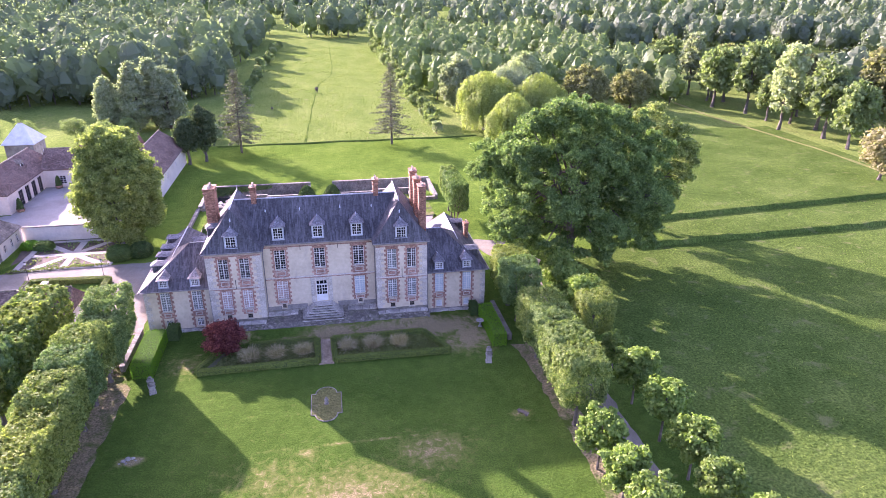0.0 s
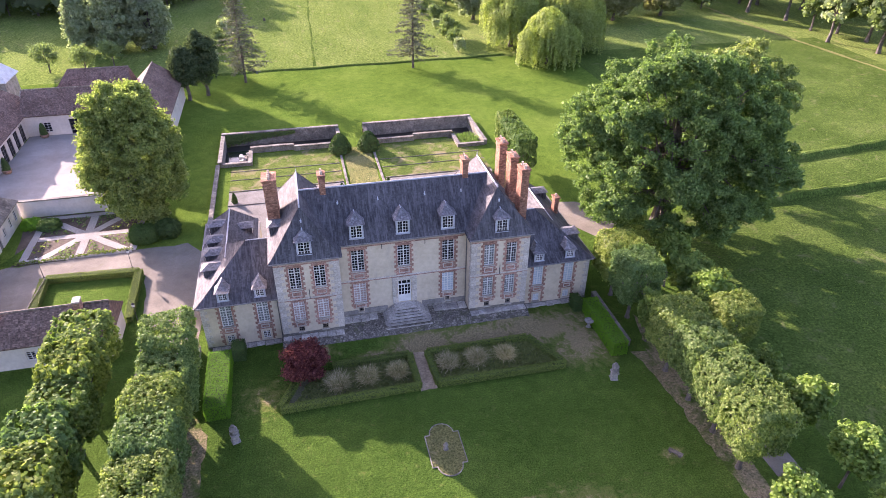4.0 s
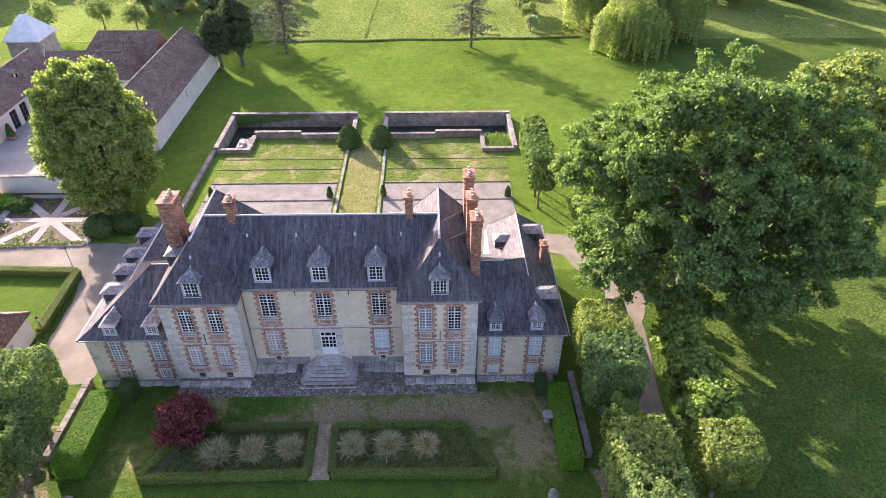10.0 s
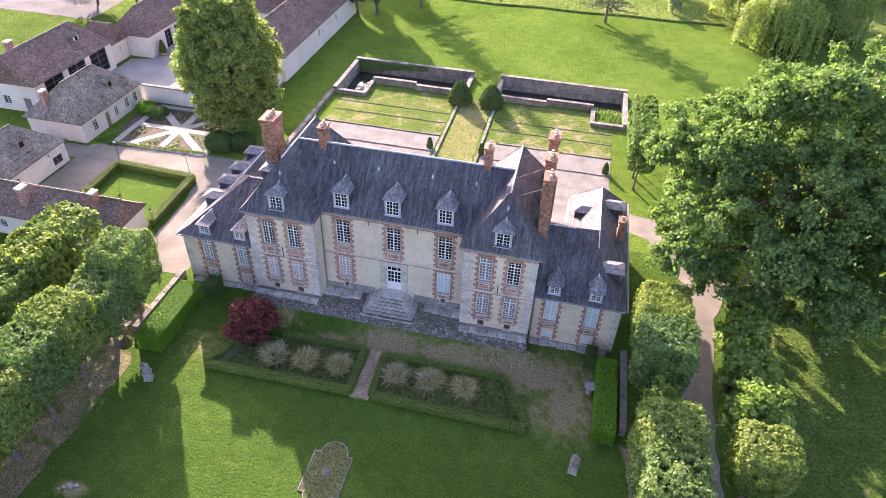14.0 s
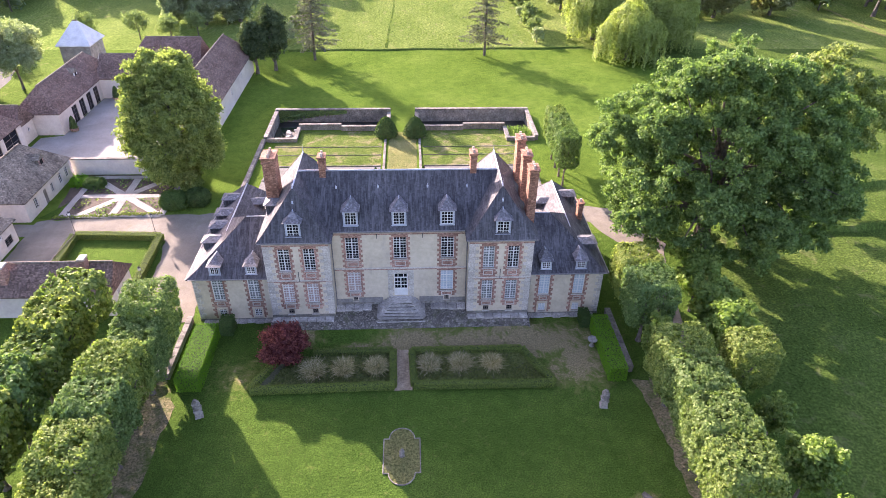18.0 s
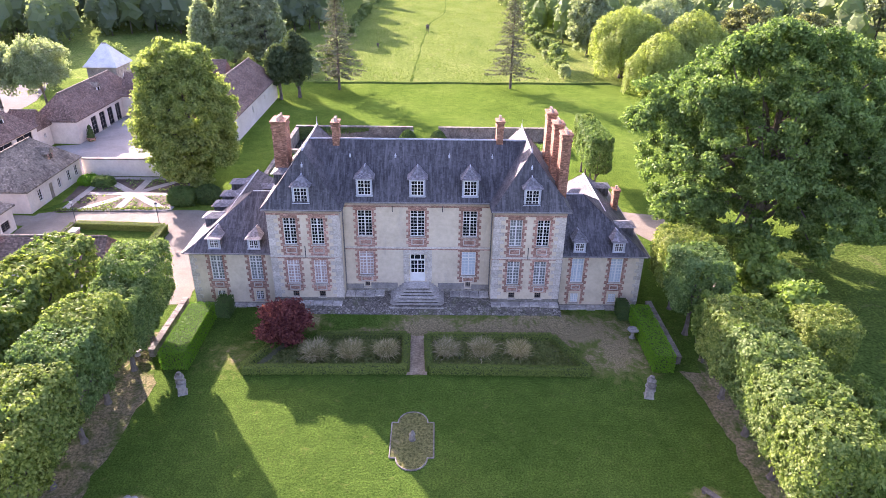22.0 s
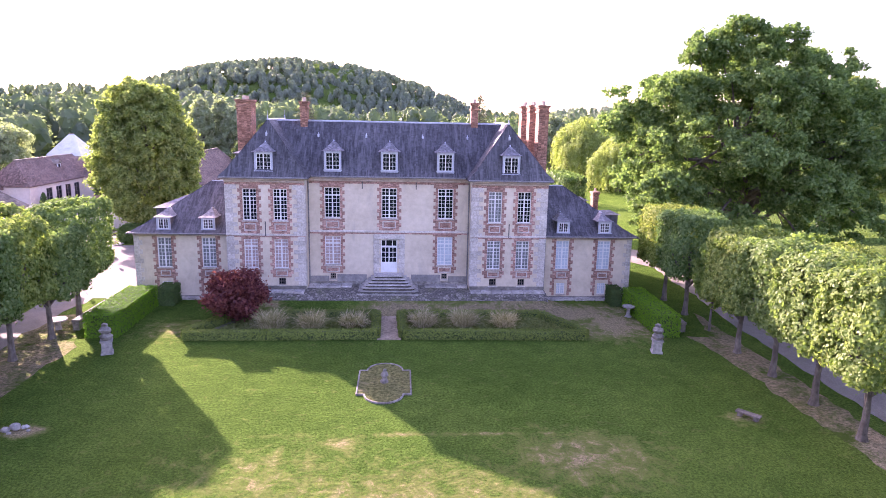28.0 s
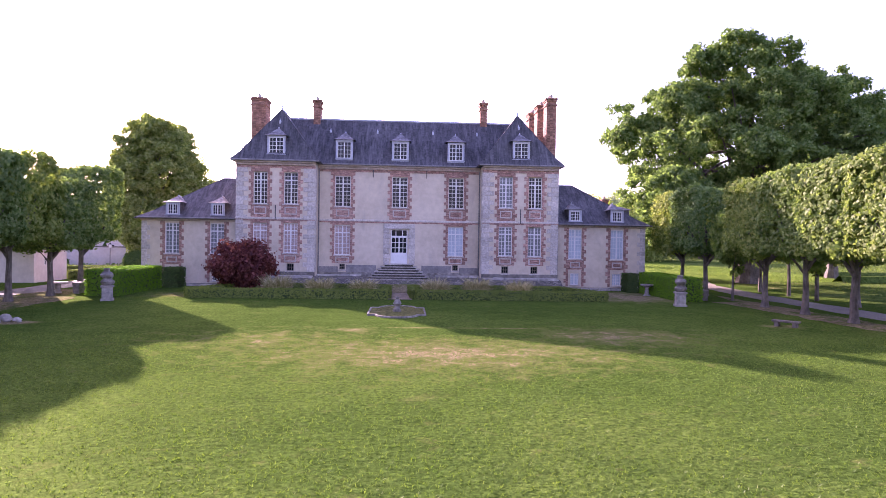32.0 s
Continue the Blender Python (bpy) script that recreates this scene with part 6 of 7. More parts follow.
for x, y, H, r, sd in ((-57.5, 116, 15.0, 3.9, 11), (-50.0, 115, 19.5, 5.2, 12), (-42.0, 118, 18.0, 6.2, 13), (-46.5, 122, 20.0, 4.8, 14)):
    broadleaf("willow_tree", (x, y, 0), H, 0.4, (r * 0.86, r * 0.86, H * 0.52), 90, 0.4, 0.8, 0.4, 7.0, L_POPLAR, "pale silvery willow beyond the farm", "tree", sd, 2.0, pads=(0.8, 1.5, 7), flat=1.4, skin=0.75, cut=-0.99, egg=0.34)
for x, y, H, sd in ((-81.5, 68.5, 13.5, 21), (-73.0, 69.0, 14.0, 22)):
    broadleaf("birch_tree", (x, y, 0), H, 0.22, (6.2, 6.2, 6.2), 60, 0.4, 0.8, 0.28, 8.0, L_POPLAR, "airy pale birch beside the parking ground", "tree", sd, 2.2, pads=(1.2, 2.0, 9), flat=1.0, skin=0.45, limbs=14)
for x, y, r, sd in ((-62, 102, 3.6, 31), (-54, 100, 3.2, 32), (-72, 98, 3.8, 33), (-86, 92, 4.0, 34), (-97, 86, 4.2, 35), (-49, 104, 3.0, 36)):
    broadleaf("small_tree", (x, y, 0), r * 2.1, 0.14, (r, r, r * 0.95), 30, 0.3, 0.55, 0.26, 5.5, L_FRESH, "light yellow-green tree behind the farm", "tree", sd, 1.2, pads=(0.7, 1.5, 6), flat=0.9, skin=0.3, limbs=8, group="trees behind the farm")
for i in range(9):
    t = i / 8
    far_tree(133 + 3 * math.sin(i * 2.2), 66 + 92 * t, 1.35 + 0.25 * math.sin(i * 1.7), (1, 3, 2, 1, 4)[i % 5], "leaning field tree along the pasture's edge", 1.1, "trees along the pasture")
for i in range(12):
    far_tree(146 + 8 * math.sin(i * 1.3), 60 + 9 * i, 1.4 + 0.3 * math.sin(i), (3, 1, 0, 4)[i % 4], "tree of the belt beyond the pasture", 1.0, "trees along the pasture")
broadleaf("golden_tree", (120, 41, 0), 12.5, 0.3, (5.5, 5.5, 5.8), 46, 1.0, 1.8, 0.5, 9, L_GOLD, "golden-brown blossoming tree at the field corner", "tree", 61, 1.2)
# low trees and bushes along the meadow ride
BUSH = []
for v in range(3):
    rng = np.random.default_rng(230 + v)
    blobs, pads = padded(rng, (0, 0, 1.8), (1.9, 1.9, 1.7 + 0.5 * v), 14, 0.6, 1.1, 5, 0.3, 0.55, 0.5, 0.9)
    c, nn = clumps(rng, blobs, 6.0)
    bm = bmesh.new()
    tube(bm, [(0, 0, -0.1), (0.05, 0, 1.4), (0, 0.1, 2.6)], [0.12, 0.09, 0.03], 6)
    BUSH.append((mesh_of("trunk", bm, M_BARK), cards("crown", c, nn, 0.34, L_FRESH if v else L_POPLAR, rng=rng)))
rng = random.Random(14)
for i in range(30):
    t = i / 29
    for s in (-1, 1):
        h = hub("bush", (s * (26.5 - 2.5 * t) + (0 if s < 0 else 6) + rng.uniform(-1.3, 1.3), 99 + 235 * t + rng.uniform(-2, 2), 0), rng.uniform(0, 360))
        k = rng.uniform(0.7, 1.5)
        h.scale = (k, k, k * rng.uniform(0.9, 1.25))
        part("trunk", BUSH[i % 3][0], None, h)
        part("crown", BUSH[i % 3][1], None, h)
        tagged(h, "small bushy tree edging the meadow ride", "tree", "small trees along the ride")


def lobed(rng, count):
    """Leaves of one crown of unit size, on the skins of overlapping lobes, and a lumpy inner mass of foliage to close it."""
    lobes = [(np.array([0.0, 0.0, 0.55]), 0.5), (np.array([0.0, 0.0, 0.0]), 0.6)]
    for i in range(11):
        z = 0.75 - 1.5 * i / 10
        a = i * 2.4 + rng.uniform(-0.4, 0.4)
        k = math.sqrt(1 - 0.8 * z * z) * (0.68 - 0.16 * z)
        lobes.append((np.array([k * math.cos(a), k * math.sin(a), z * 0.85]), rng.uniform(0.3, 0.44)))
    pts, nrm = [], []
    while len(pts) < count:
        i = rng.integers(0, len(lobes))
        c, r = lobes[i]
        d = ball(rng, 1)[0]
        p = c + d * r * rng.uniform(0.85, 1.08)
        if any(np.linalg.norm(p - q) < t * 0.8 for q, t in lobes):
            continue
        pts.append(p)
        nrm.append(d + 0.3 * rng.normal(size=3) + (0, 0, 0.25))
    nu, nv = 9, 7
    grid = np.empty((nu, nv + 1, 3))
    for k in range(nu):
        for j in range(nv + 1):
            a, b = (k + 0.5 * (j % 2)) * 2 * math.pi / nu, -1.5 + j * 3.0 / nv
            d = np.array([math.cos(a) * math.cos(b), math.sin(a) * math.cos(b), math.sin(b)])
            reach = 0.3
            for c, r in lobes:
                along = float(c @ d)
                off = float(c @ c) - along * along
                if off < r * r:
                    reach = max(reach, along + math.sqrt(r * r - off))
            grid[k, j] = d * reach * rng.uniform(0.8, 0.95)
    inner = [(grid[k, j], grid[(k + 1) % nu, j], grid[(k + 1) % nu, j + 1], grid[k, j + 1]) for k in range(nu) for j in range(nv)]
    return np.array(pts), np.array(nrm), np.array(inner)


def forest(name, label, places, material, seed, leaf=0.6, h0=12, h1=21, count=200):
    """Many trees as one mass of foliage with visible trunks."""
    rng = np.random.default_rng(seed)
    base = [lobed(rng, count) for v in range(4)]
    cs, ns, tv, mass = [], [], [], []
    for i, (x, y, z) in enumerate(places):
        H = rng.uniform(h0, h1)
        w = H * rng.uniform(0.25, 0.4)
        p, q, inner = base[i % 4]
        a = rng.uniform(0, 6.28)
        R = np.array([[math.cos(a), -math.sin(a), 0], [math.sin(a), math.cos(a), 0], [0, 0, 1]])
        size, at = (w, w, H * 0.49), (x, y, z + H * 0.49)
        cs.append((p @ R.T) * size + at)
        ns.append(q @ R.T)
        mass.append((inner @ R.T) * size + at)
        r = 0.22
        tv += [(x - r, y, z), (x + r, y, z), (x + r * 0.6, y, z + H * 0.6), (x - r * 0.6, y, z + H * 0.6), (x, y - r, z), (x, y + r, z), (x, y + r * 0.6, z + H * 0.6), (x, y - r * 0.6, z + H * 0.6)]
    o = part(name, cards(name, np.concatenate(cs), np.concatenate(ns), leaf, material, 1.3, rng=rng, extra=np.concatenate(mass)), None)
    tagged(o, label, "woodland", kind="stuff")
    t_ = part(name + "_trunks", quads("trunks", np.array(tv), M_BARK), None)
    tagged(t_, "slender trunks of " + label, "woodland", kind="stuff")


def scatter(rng, n, x0, x1, y0, y1, keep, gap=5.0):
    out = []
    tries = 0
    while len(out) < n and tries < n * 40:
        tries += 1
        x, y = rng.uniform(x0, x1), rng.uniform(y0, y1)
        if keep(x, y) and all((x - a) ** 2 + (y - b) ** 2 > gap * gap for a, b, _ in out[-220:]):
            out.append((x, y, 0.0))
    return out


rng = np.random.default_rng(300)
forest("woodland", "dense mixed wood beside the meadow ride", scatter(rng, 560, -260, -34, 150, 400, lambda x, y: x < -36 - 0.0 * y and y > 152 + max(0, (-60 - x)) * 0.12, 4.2), L_FOREST_HAZY, 301, 0.8, 13, 23, 190)
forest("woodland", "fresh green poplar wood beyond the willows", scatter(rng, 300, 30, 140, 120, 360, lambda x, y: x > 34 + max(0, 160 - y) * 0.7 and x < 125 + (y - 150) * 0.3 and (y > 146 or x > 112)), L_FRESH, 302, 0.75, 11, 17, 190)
forest("woodland", "mixed wood beyond the pasture", scatter(rng, 480, 120, 420, 40, 360, lambda x, y: x > 158 and not (150 < x < 285 and 160 < y < 295)), L_FOREST_HAZY, 303, 1.0, 13, 20, 110)
forest("woodland", "far belt of woodland across the valley", scatter(rng, 560, -620, 700, 385, 640, lambda x, y: True, 9), L_FOREST_HAZY, 304, 1.6, 15, 24, 70)
forest("woodland", "wood beyond the farm", scatter(rng, 130, -330, -95, 60, 160, lambda x, y: x < -150 or y > 122), L_FOREST_HAZY, 305, 0.9, 12, 20, 150)
pl = []
for i in range(2100):
    ac, aw, hh, d0 = HILLS[(0, 0, 0, 1, 2)[i % 5]]
    u, v = rng.uniform(-0.97, 0.97), rng.uniform(0.02, 0.7)
    h = hh * max(0.0, math.cos(u * math.pi / 2)) ** 0.8 * math.sin(min(1, v * 1.5) * math.pi / 2)
    a, d = radians(ac + aw * u), d0 + 420 * v
    pl.append((d * math.sin(a), d * math.cos(a) - 55, h * 0.95 - 4))
forest("woodland", "wooded slopes of the far hill", pl, L_HILL_HAZY, 306, 1.9, 11, 19, 26)

tagged(rough_sheet("far_field", [(207, 262), (266, 290), (280, 225), (220, 175), (165, 165), (160, 200)], 0.05, M_TURF, 6, 1.0, 61), "pale dry field beyond the pasture's trees", "field", kind="structure")

# longer grass at the near edge of the lawn, where its blades show
rng = np.random.default_rng(9)
n = 120000
y = -57 + 29 * rng.random(n) ** 1.5
g = np.stack([0.5 + rng.uniform(-1, 1, n) * (9 + 0.62 * (y + 57)), y, np.zeros(n)], 1)
ang = rng.uniform(0, math.pi, n)
sd = np.stack([np.cos(ang), np.sin(ang), np.zeros(n)], 1) * 0.012
tp = g + np.stack([rng.normal(size=n) * 0.03, rng.normal(size=n) * 0.03, rng.uniform(0.022, 0.052, n)], 1)
v = np.stack([g - sd, g + sd, tp + sd * 0.4, tp - sd * 0.4], 1)
tagged(part("grass", quads("grass", v.reshape(-1, 3), L_GRASS), None), "short green grass blades of the lawn", "grass", kind="stuff")

# tussocks of the hay meadow and the pasture
for nm, x0, x1, y0, y1, n, hh, keep in (("meadow", -24, 31, 95, 330, 40000, 0.32, lambda x, y: True), ("pasture", 36, 128, -70, 60, 40000, 0.2, lambda x, y: x > 40), ("pasture", 45, 128, 28, 150, 24000, 0.26, lambda x, y: x > 62 + 0.0 * y)):
    rng = np.random.default_rng(int(n / 10))
    q = np.stack([rng.uniform(x0, x1, n), rng.uniform(y0, y1, n)], 1)
    lump = 0.6 * np.sin(q[:, 0] * 0.31 + 1.7 * np.sin(q[:, 1] * 0.17)) + 0.4 * np.sin(q[:, 1] * 0.23 + q[:, 0] * 0.32) + 1.1 * rng.normal(size=n)
    q = q[(lump > 0.1) & keep(q[:, 0], q[:, 1])]
    n = len(q)
    ang = rng.uniform(0, math.pi, n)
    w = (hh * rng.uniform(0.1, 0.28, n))[:, None]
    sd = np.stack([np.cos(ang), np.sin(ang), np.zeros(n)], 1) * w
    g = np.concatenate([q, np.zeros((n, 1))], 1)
    tp = g + np.stack([rng.normal(size=n) * 0.12, rng.normal(size=n) * 0.12, hh * rng.uniform(0.4, 1.1, n)], 1)
    v = np.stack([g - sd * 0.6, g + sd * 0.6, tp + sd * 0.8, tp - sd * 0.8], 1)
    tagged(part("tall_grass", quads("tall_grass", v.reshape(-1, 3), L_HAY), None), "tussocks of tall grass in the " + nm, "grass", kind="stuff")

# ---- farm buildings ----


def barn(name, x0, x1, y0, y1, eave, ridge, along, label, roof_m, hips=(True, True), over=0.35, openings=(), wall_m=None, chim=(), category="farm building"):
    """A rendered farm range: walls, tiled roof with thickness, doors and windows as (side, along, width, sill, head, kind)."""
    h = hub(name, ((x0 + x1) / 2, (y0 + y1) / 2, 0))
    ox, oy = (x0 + x1) / 2, (y0 + y1) / 2
    a, b = (x1 - x0) / 2, (y1 - y0) / 2
    wm = wall_m or M_WALLWHITE
    hole = {k: [] for k in "nsew"}
    for side, t, w, z0, z1, kind in openings:
        hole[side].append((t - w / 2, t + w / 2, z0, z1))
    T = 0.4
    tos = {"s": (lambda u, v, w: (-a + u, -b + w, v), 2 * a), "n": (lambda u, v, w: (-a + u, b - w, v), 2 * a),
           "e": (lambda u, v, w: (a - w, -b + T + u, v), 2 * b - 2 * T), "w": (lambda u, v, w: (-a + w, -b + T + u, v), 2 * b - 2 * T)}
    for k, (to, L) in tos.items():
        bm = bmesh.new()
        wall(bm, to, L, eave, T, hole[k])
        part("wall", bm, wm, h)
    c = 0.0
    half = (b if along == "x" else a)
    run = half * 0.75
    if along == "x":
        r0, r1 = (-a + run if hips[0] else -a - 0.02), (a - run if hips[1] else a + 0.02)
    else:
        r0, r1 = (-b + run if hips[0] else -b - 0.02), (b - run if hips[1] else b + 0.02)
    bm, (A, B, mid) = hip_roof(-a - over, a + over, -b - over, b + over, eave - 0.02, ridge, r0, r1, along, 0.12, 0.16)
    rf = part("roof", bm, roof_m, h, "dark tiled roof" if roof_m is M_TILE else "mossy grey tiled roof")
    bm = bmesh.new()
    tube(bm, [A, B], [0.13, 0.13], 6)
    part("ridge_tiles", bm, M_TILEGREY, rf)
    for i, hp in enumerate(hips):
        if not hp:   # a gable wall under the roof's end
            bm = bmesh.new()
            if along == "x":
                x = (-a if i == 0 else a)
                pts = [(x, -b, eave), (x, b, eave), (x, 0, ridge - 0.15)]
            else:
                y = (-b if i == 0 else b)
                pts = [(-a, y, eave), (a, y, eave), (0, y, ridge - 0.15)]
            poly(bm, pts, 0.2)
            bmesh.ops.recalc_face_normals(bm, faces=bm.faces)
            part("gable", bm, wm, h)
    for side, t, w, z0, z1, kind in openings:
        to = tos[side][0]
        bm = bmesh.new()
        vs = []

        def cell(u0, u1, v0, v1, w0, w1):
            p = [Vector(to(u, v, d)) for u in (u0, u1) for v in (v0, v1) for d in (w0, w1)]
            lo = [min(q[i] for q in p) for i in range(3)]
            hi = [max(q[i] for q in p) for i in range(3)]
            box(bm, lo[0], hi[0], lo[1], hi[1], lo[2], hi[2])

        if kind == "door":
            n = 4
            for i in range(n):
                cell(t - w / 2 + w * i / n + 0.01, t - w / 2 + w * (i + 1) / n - 0.01, z0, z1 - 0.02, 0.12, 0.18)
            part("door", bm, M_WOOD, h, "weathered boarded door")
        else:
            f = 0.07
            cell(t - w / 2, t - w / 2 + f, z0, z1, 0.1, 0.18)
            cell(t + w / 2 - f, t + w / 2, z0, z1, 0.1, 0.18)
            cell(t - w / 2, t + w / 2, z0, z0 + f, 0.095, 0.185)
            cell(t - w / 2, t + w / 2, z1 - f, z1, 0.095, 0.185)
            cell(t - 0.03, t + 0.03, z0, z1, 0.11, 0.17)
            for k in range(1, 4):
                z = z0 + (z1 - z0) * k / 4
                cell(t - w / 2, t + w / 2, z - 0.02, z + 0.02, 0.115, 0.165)
            o = part("window", bm, M_WHITE if kind == "window" else M_WOOD, h)
            bm = bmesh.new()
            cell(t - w / 2 + 0.02, t + w / 2 - 0.02, z0 + 0.02, z1 - 0.02, 0.15, 0.16)
            part("pane", bm, M_GLASS, o)
    for x, y, wx, wy, z1 in chim:
        x, y = x - ox, y - oy
        o = part("chimney", boxed(x - wx / 2, x + wx / 2, y - wy / 2, y + wy / 2, eave, z1 - 0.2, bevel=0.02), M_BRICK, h, "short brick chimney")
        part("chimney_band", boxed(x - wx / 2 - 0.07, x + wx / 2 + 0.07, y - wy / 2 - 0.07, y + wy / 2 + 0.07, z1 - 0.2, z1, bevel=0.02), M_STONE, o)
    return tagged(h, label, category)


barn("barn", -39.4, -31.0, 45.0, 79.0, 4.2, 8.6, "y", "long white-walled barn with a dark tiled roof", M_TILE, openings=[("e", 14.5, 0.8, 2.0, 3.3, "window"), ("s", 6.4, 1.1, 0.9, 2.6, "door"), ("e", 23, 0.7, 2.2, 3.2, "window")])
barn("barn", -53.0, -39.4, 71.2, 79.0, 4.0, 8.3, "x", "rear barn range with a dark tiled roof", M_TILE, (True, False), openings=[("s", 9.5, 1.4, 0.0, 2.4, "door")])
barn("stable", -56.0, -40.5, 64.0, 70.6, 3.8, 7.4, "x", "stable range closing the courtyard with a dark tiled roof", M_TILE, (False, True), openings=[("s", 3.5, 1.2, 0.6, 2.4, "window"), ("s", 8, 1.8, 0.0, 2.8, "dark"), ("s", 12, 1.2, 0.6, 2.4, "window")])
barn("stable", -62.8, -56.0, 47.3, 70.6, 3.8, 7.5, "y", "white stable range with tall glazed openings and a tiled roof", M_TILE, openings=[("e", 5.2, 1.9, 0.0, 3.0, "dark"), ("e", 8.2, 1.9, 0.0, 3.0, "dark"), ("e", 11.2, 1.9, 0.0, 3.0, "dark"), ("e", 14.2, 1.9, 0.0, 3.0, "dark"), ("s", 1.2, 0.6, 1.8, 2.5, "window")])
barn("workshop", -67.3, -59.4, 25.0, 42.3, 4.4, 8.1, "y", "workshop range with large glazed openings", M_TILE, (False, True), openings=[("e", 3.6, 3.9, 0.5, 4.0, "dark"), ("e", 8.6, 3.9, 0.5, 4.0, "dark"), ("e", 13.6, 3.9, 0.5, 4.0, "dark"), ("s", 2.6, 1.2, 0.9, 2.2, "window"), ("s", 6.0, 1.2, 0.0, 2.2, "door")], chim=((-64.5, 28.5, 0.7, 1.0, 8.9),))
barn("lean_to", -66.0, -60.2, 42.5, 47.1, 3.4, 6.2, "x", "small tiled link between workshop and stable", M_TILE, (True, False), openings=[("e", 2.4, 0.6, 1.6, 2.3, "window")])
barn("cottage", -56.6, -48.4, 19.5, 32.4, 3.0, 6.7, "y", "low white cottage with a mossy grey tiled roof", M_TILEGREY, openings=[("e", 2.2, 0.9, 0.7, 2.2, "window"), ("e", 4.8, 0.9, 0.0, 2.1, "door"), ("e", 6.8, 0.8, 0.7, 2.0, "window"), ("e", 9.3, 0.9, 0.7, 2.2, "window"), ("e", 11.3, 0.9, 0.7, 2.2, "window")], chim=((-53.8, 20.7, 0.55, 0.85, 6.4),))
barn("cottage", -55.6, -47.8, 2.5, 15.2, 3.0, 6.0, "y", "white cottage with a mossy roof and an arched opening", M_TILEGREY, openings=[("e", 10.6, 1.6, 0.5, 1.6, "dark"), ("e", 9.4, 0.6, 1.9, 2.5, "window"), ("e", 4, 0.9, 0.9, 2.1, "window")])
barn("cottage", -56.0, -30.3, 0.0, 5.2, 3.0, 5.3, "x", "low white cottage with a dark tiled roof by the drive", M_TILE, (True, False), openings=[("s", 6, 0.9, 0.9, 2.0, "window"), ("s", 12, 0.9, 0.9, 2.0, "window"), ("s", 18, 0.9, 0.9, 2.0, "window"), ("e", 1.4, 0.6, 1.4, 2.2, "window")], chim=((-33.0, 2.0, 0.6, 0.9, 6.3), (-41.0, 1.2, 0.7, 1.0, 6.0)))
barn("tower", -66.6, -60.9, 74.2, 80.6, 6.9, 10.8, "x", "square stone tower with a pale pyramid roof", M_PALEROOF, over=0.45, wall_m=M_GREYSTONE, category="tower")
coping_wall("court_wall", -48.4, -32.0, 32.9, 33.3, -0.1, 2.6, "pale rendered wall behind the kitchen garden", 2.0, M_WALLWHITE)
part_wall = coping_wall("court_wall", -32.0, -31.6, 33.3, 44.9, -0.1, 2.4, "pale rendered wall beside the barn", 2.0, M_WALLWHITE)


def roof_dormer(x, y, z, s, label, wm):
    """A small gabled dormer that looks to the east."""
    h = hub("roof_dormer", (x, y, z))
    part("front", boxed(-0.06, 0.06, -0.55, 0.55, 0, 1.1), wm, h)
    part("cheeks", boxed(-1.6, -0.06, -0.5, 0.5, 0, 1.05), M_TILEGREY, h)
    bm = bmesh.new()
    V = [bm.verts.new(p) for p in ((0.25, -0.75, 1.0), (0.25, 0.75, 1.0), (0.25, 0, 1.75), (-2.2, -0.75, 1.0), (-2.2, 0.75, 1.0), (-2.2, 0, 1.75))]
    for f in ((0, 1, 2), (3, 5, 4), (0, 2, 5, 3), (1, 4, 5, 2), (0, 3, 4, 1)):
        bm.faces.new([V[i] for i in f])
    bmesh.ops.recalc_face_normals(bm, faces=bm.faces)
    part("roof", bm, M_TILEGREY, h)
    part("pane", boxed(0.065, 0.08, -0.32, 0.32, 0.15, 0.9), M_GLASS, h)
    tagged(h, label, "dormer")


roof_dormer(-49.65, 28.2, 4.0, 1, "small brick dormer on the mossy cottage roof", M_BRICK)
roof_dormer(-49.3, 10.6, 4.0, 1, "small brick dormer on the mossy cottage roof", M_BRICK)
roof_dormer(-61.2, 37.5, 5.75, 1, "small white dormer on the workshop roof", M_WHITE)
roof_dormer(-57.8, 60.0, 5.4, 1, "small white dormer on the stable roof", M_WHITE)


def potted_cone(x, y):
    cone_yew(x, y, 0.75, 2.6, int(abs(x * 10)), "dark clipped cone shrub in a red tub in the courtyard", "potted_cone")
    h = hub("tub", (x, y, 0))
    bm = bmesh.new()
    lathe(bm, [(0.55, 0), (0.72, 0.5), (0.78, 0.55), (0.7, 0.6)], 14)
    part("body", bm, M_BRICK, h)
    tagged(h, "round red tub holding a clipped shrub", "tub")


potted_cone(-55.0, 49.0)
potted_cone(-53.2, 63.2)
# rail fence beside the enclosed lawn
h = hub("rail_fence", (-41.2, 8.6, 0))
post = mesh_of("post", boxed(-0.06, 0.06, -0.06, 0.06, 0, 1.0, bevel=0.015), M_WOOD)
for i in range(5):
    o = part("post", post, None, h)
    o.location = (0.1 * i, 1.6 * i, 0)
for z in (0.45, 0.85):
    bm = bmesh.new()
    tube(bm, [(0, -0.2, z), (0.42, 6.6, z)], [0.045, 0.045], 6)
    part("rail", bm, M_WOOD, h)
tagged(h, "weathered wooden rail fence by the enclosed lawn", "fence")

# kitchen garden: dark beds between pale paths that meet in the middle
tagged(rough_sheet("kitchen_garden", [(-46.2, 19.9), (-31.8, 20.9), (-31.8, 32.7), (-47.6, 32.7)], 0.034, M_EARTH, 2, 0.1, 24), "dark soil beds of the kitchen garden", "bed", kind="structure")
gc = Vector((-38.6, 26.2, 0))


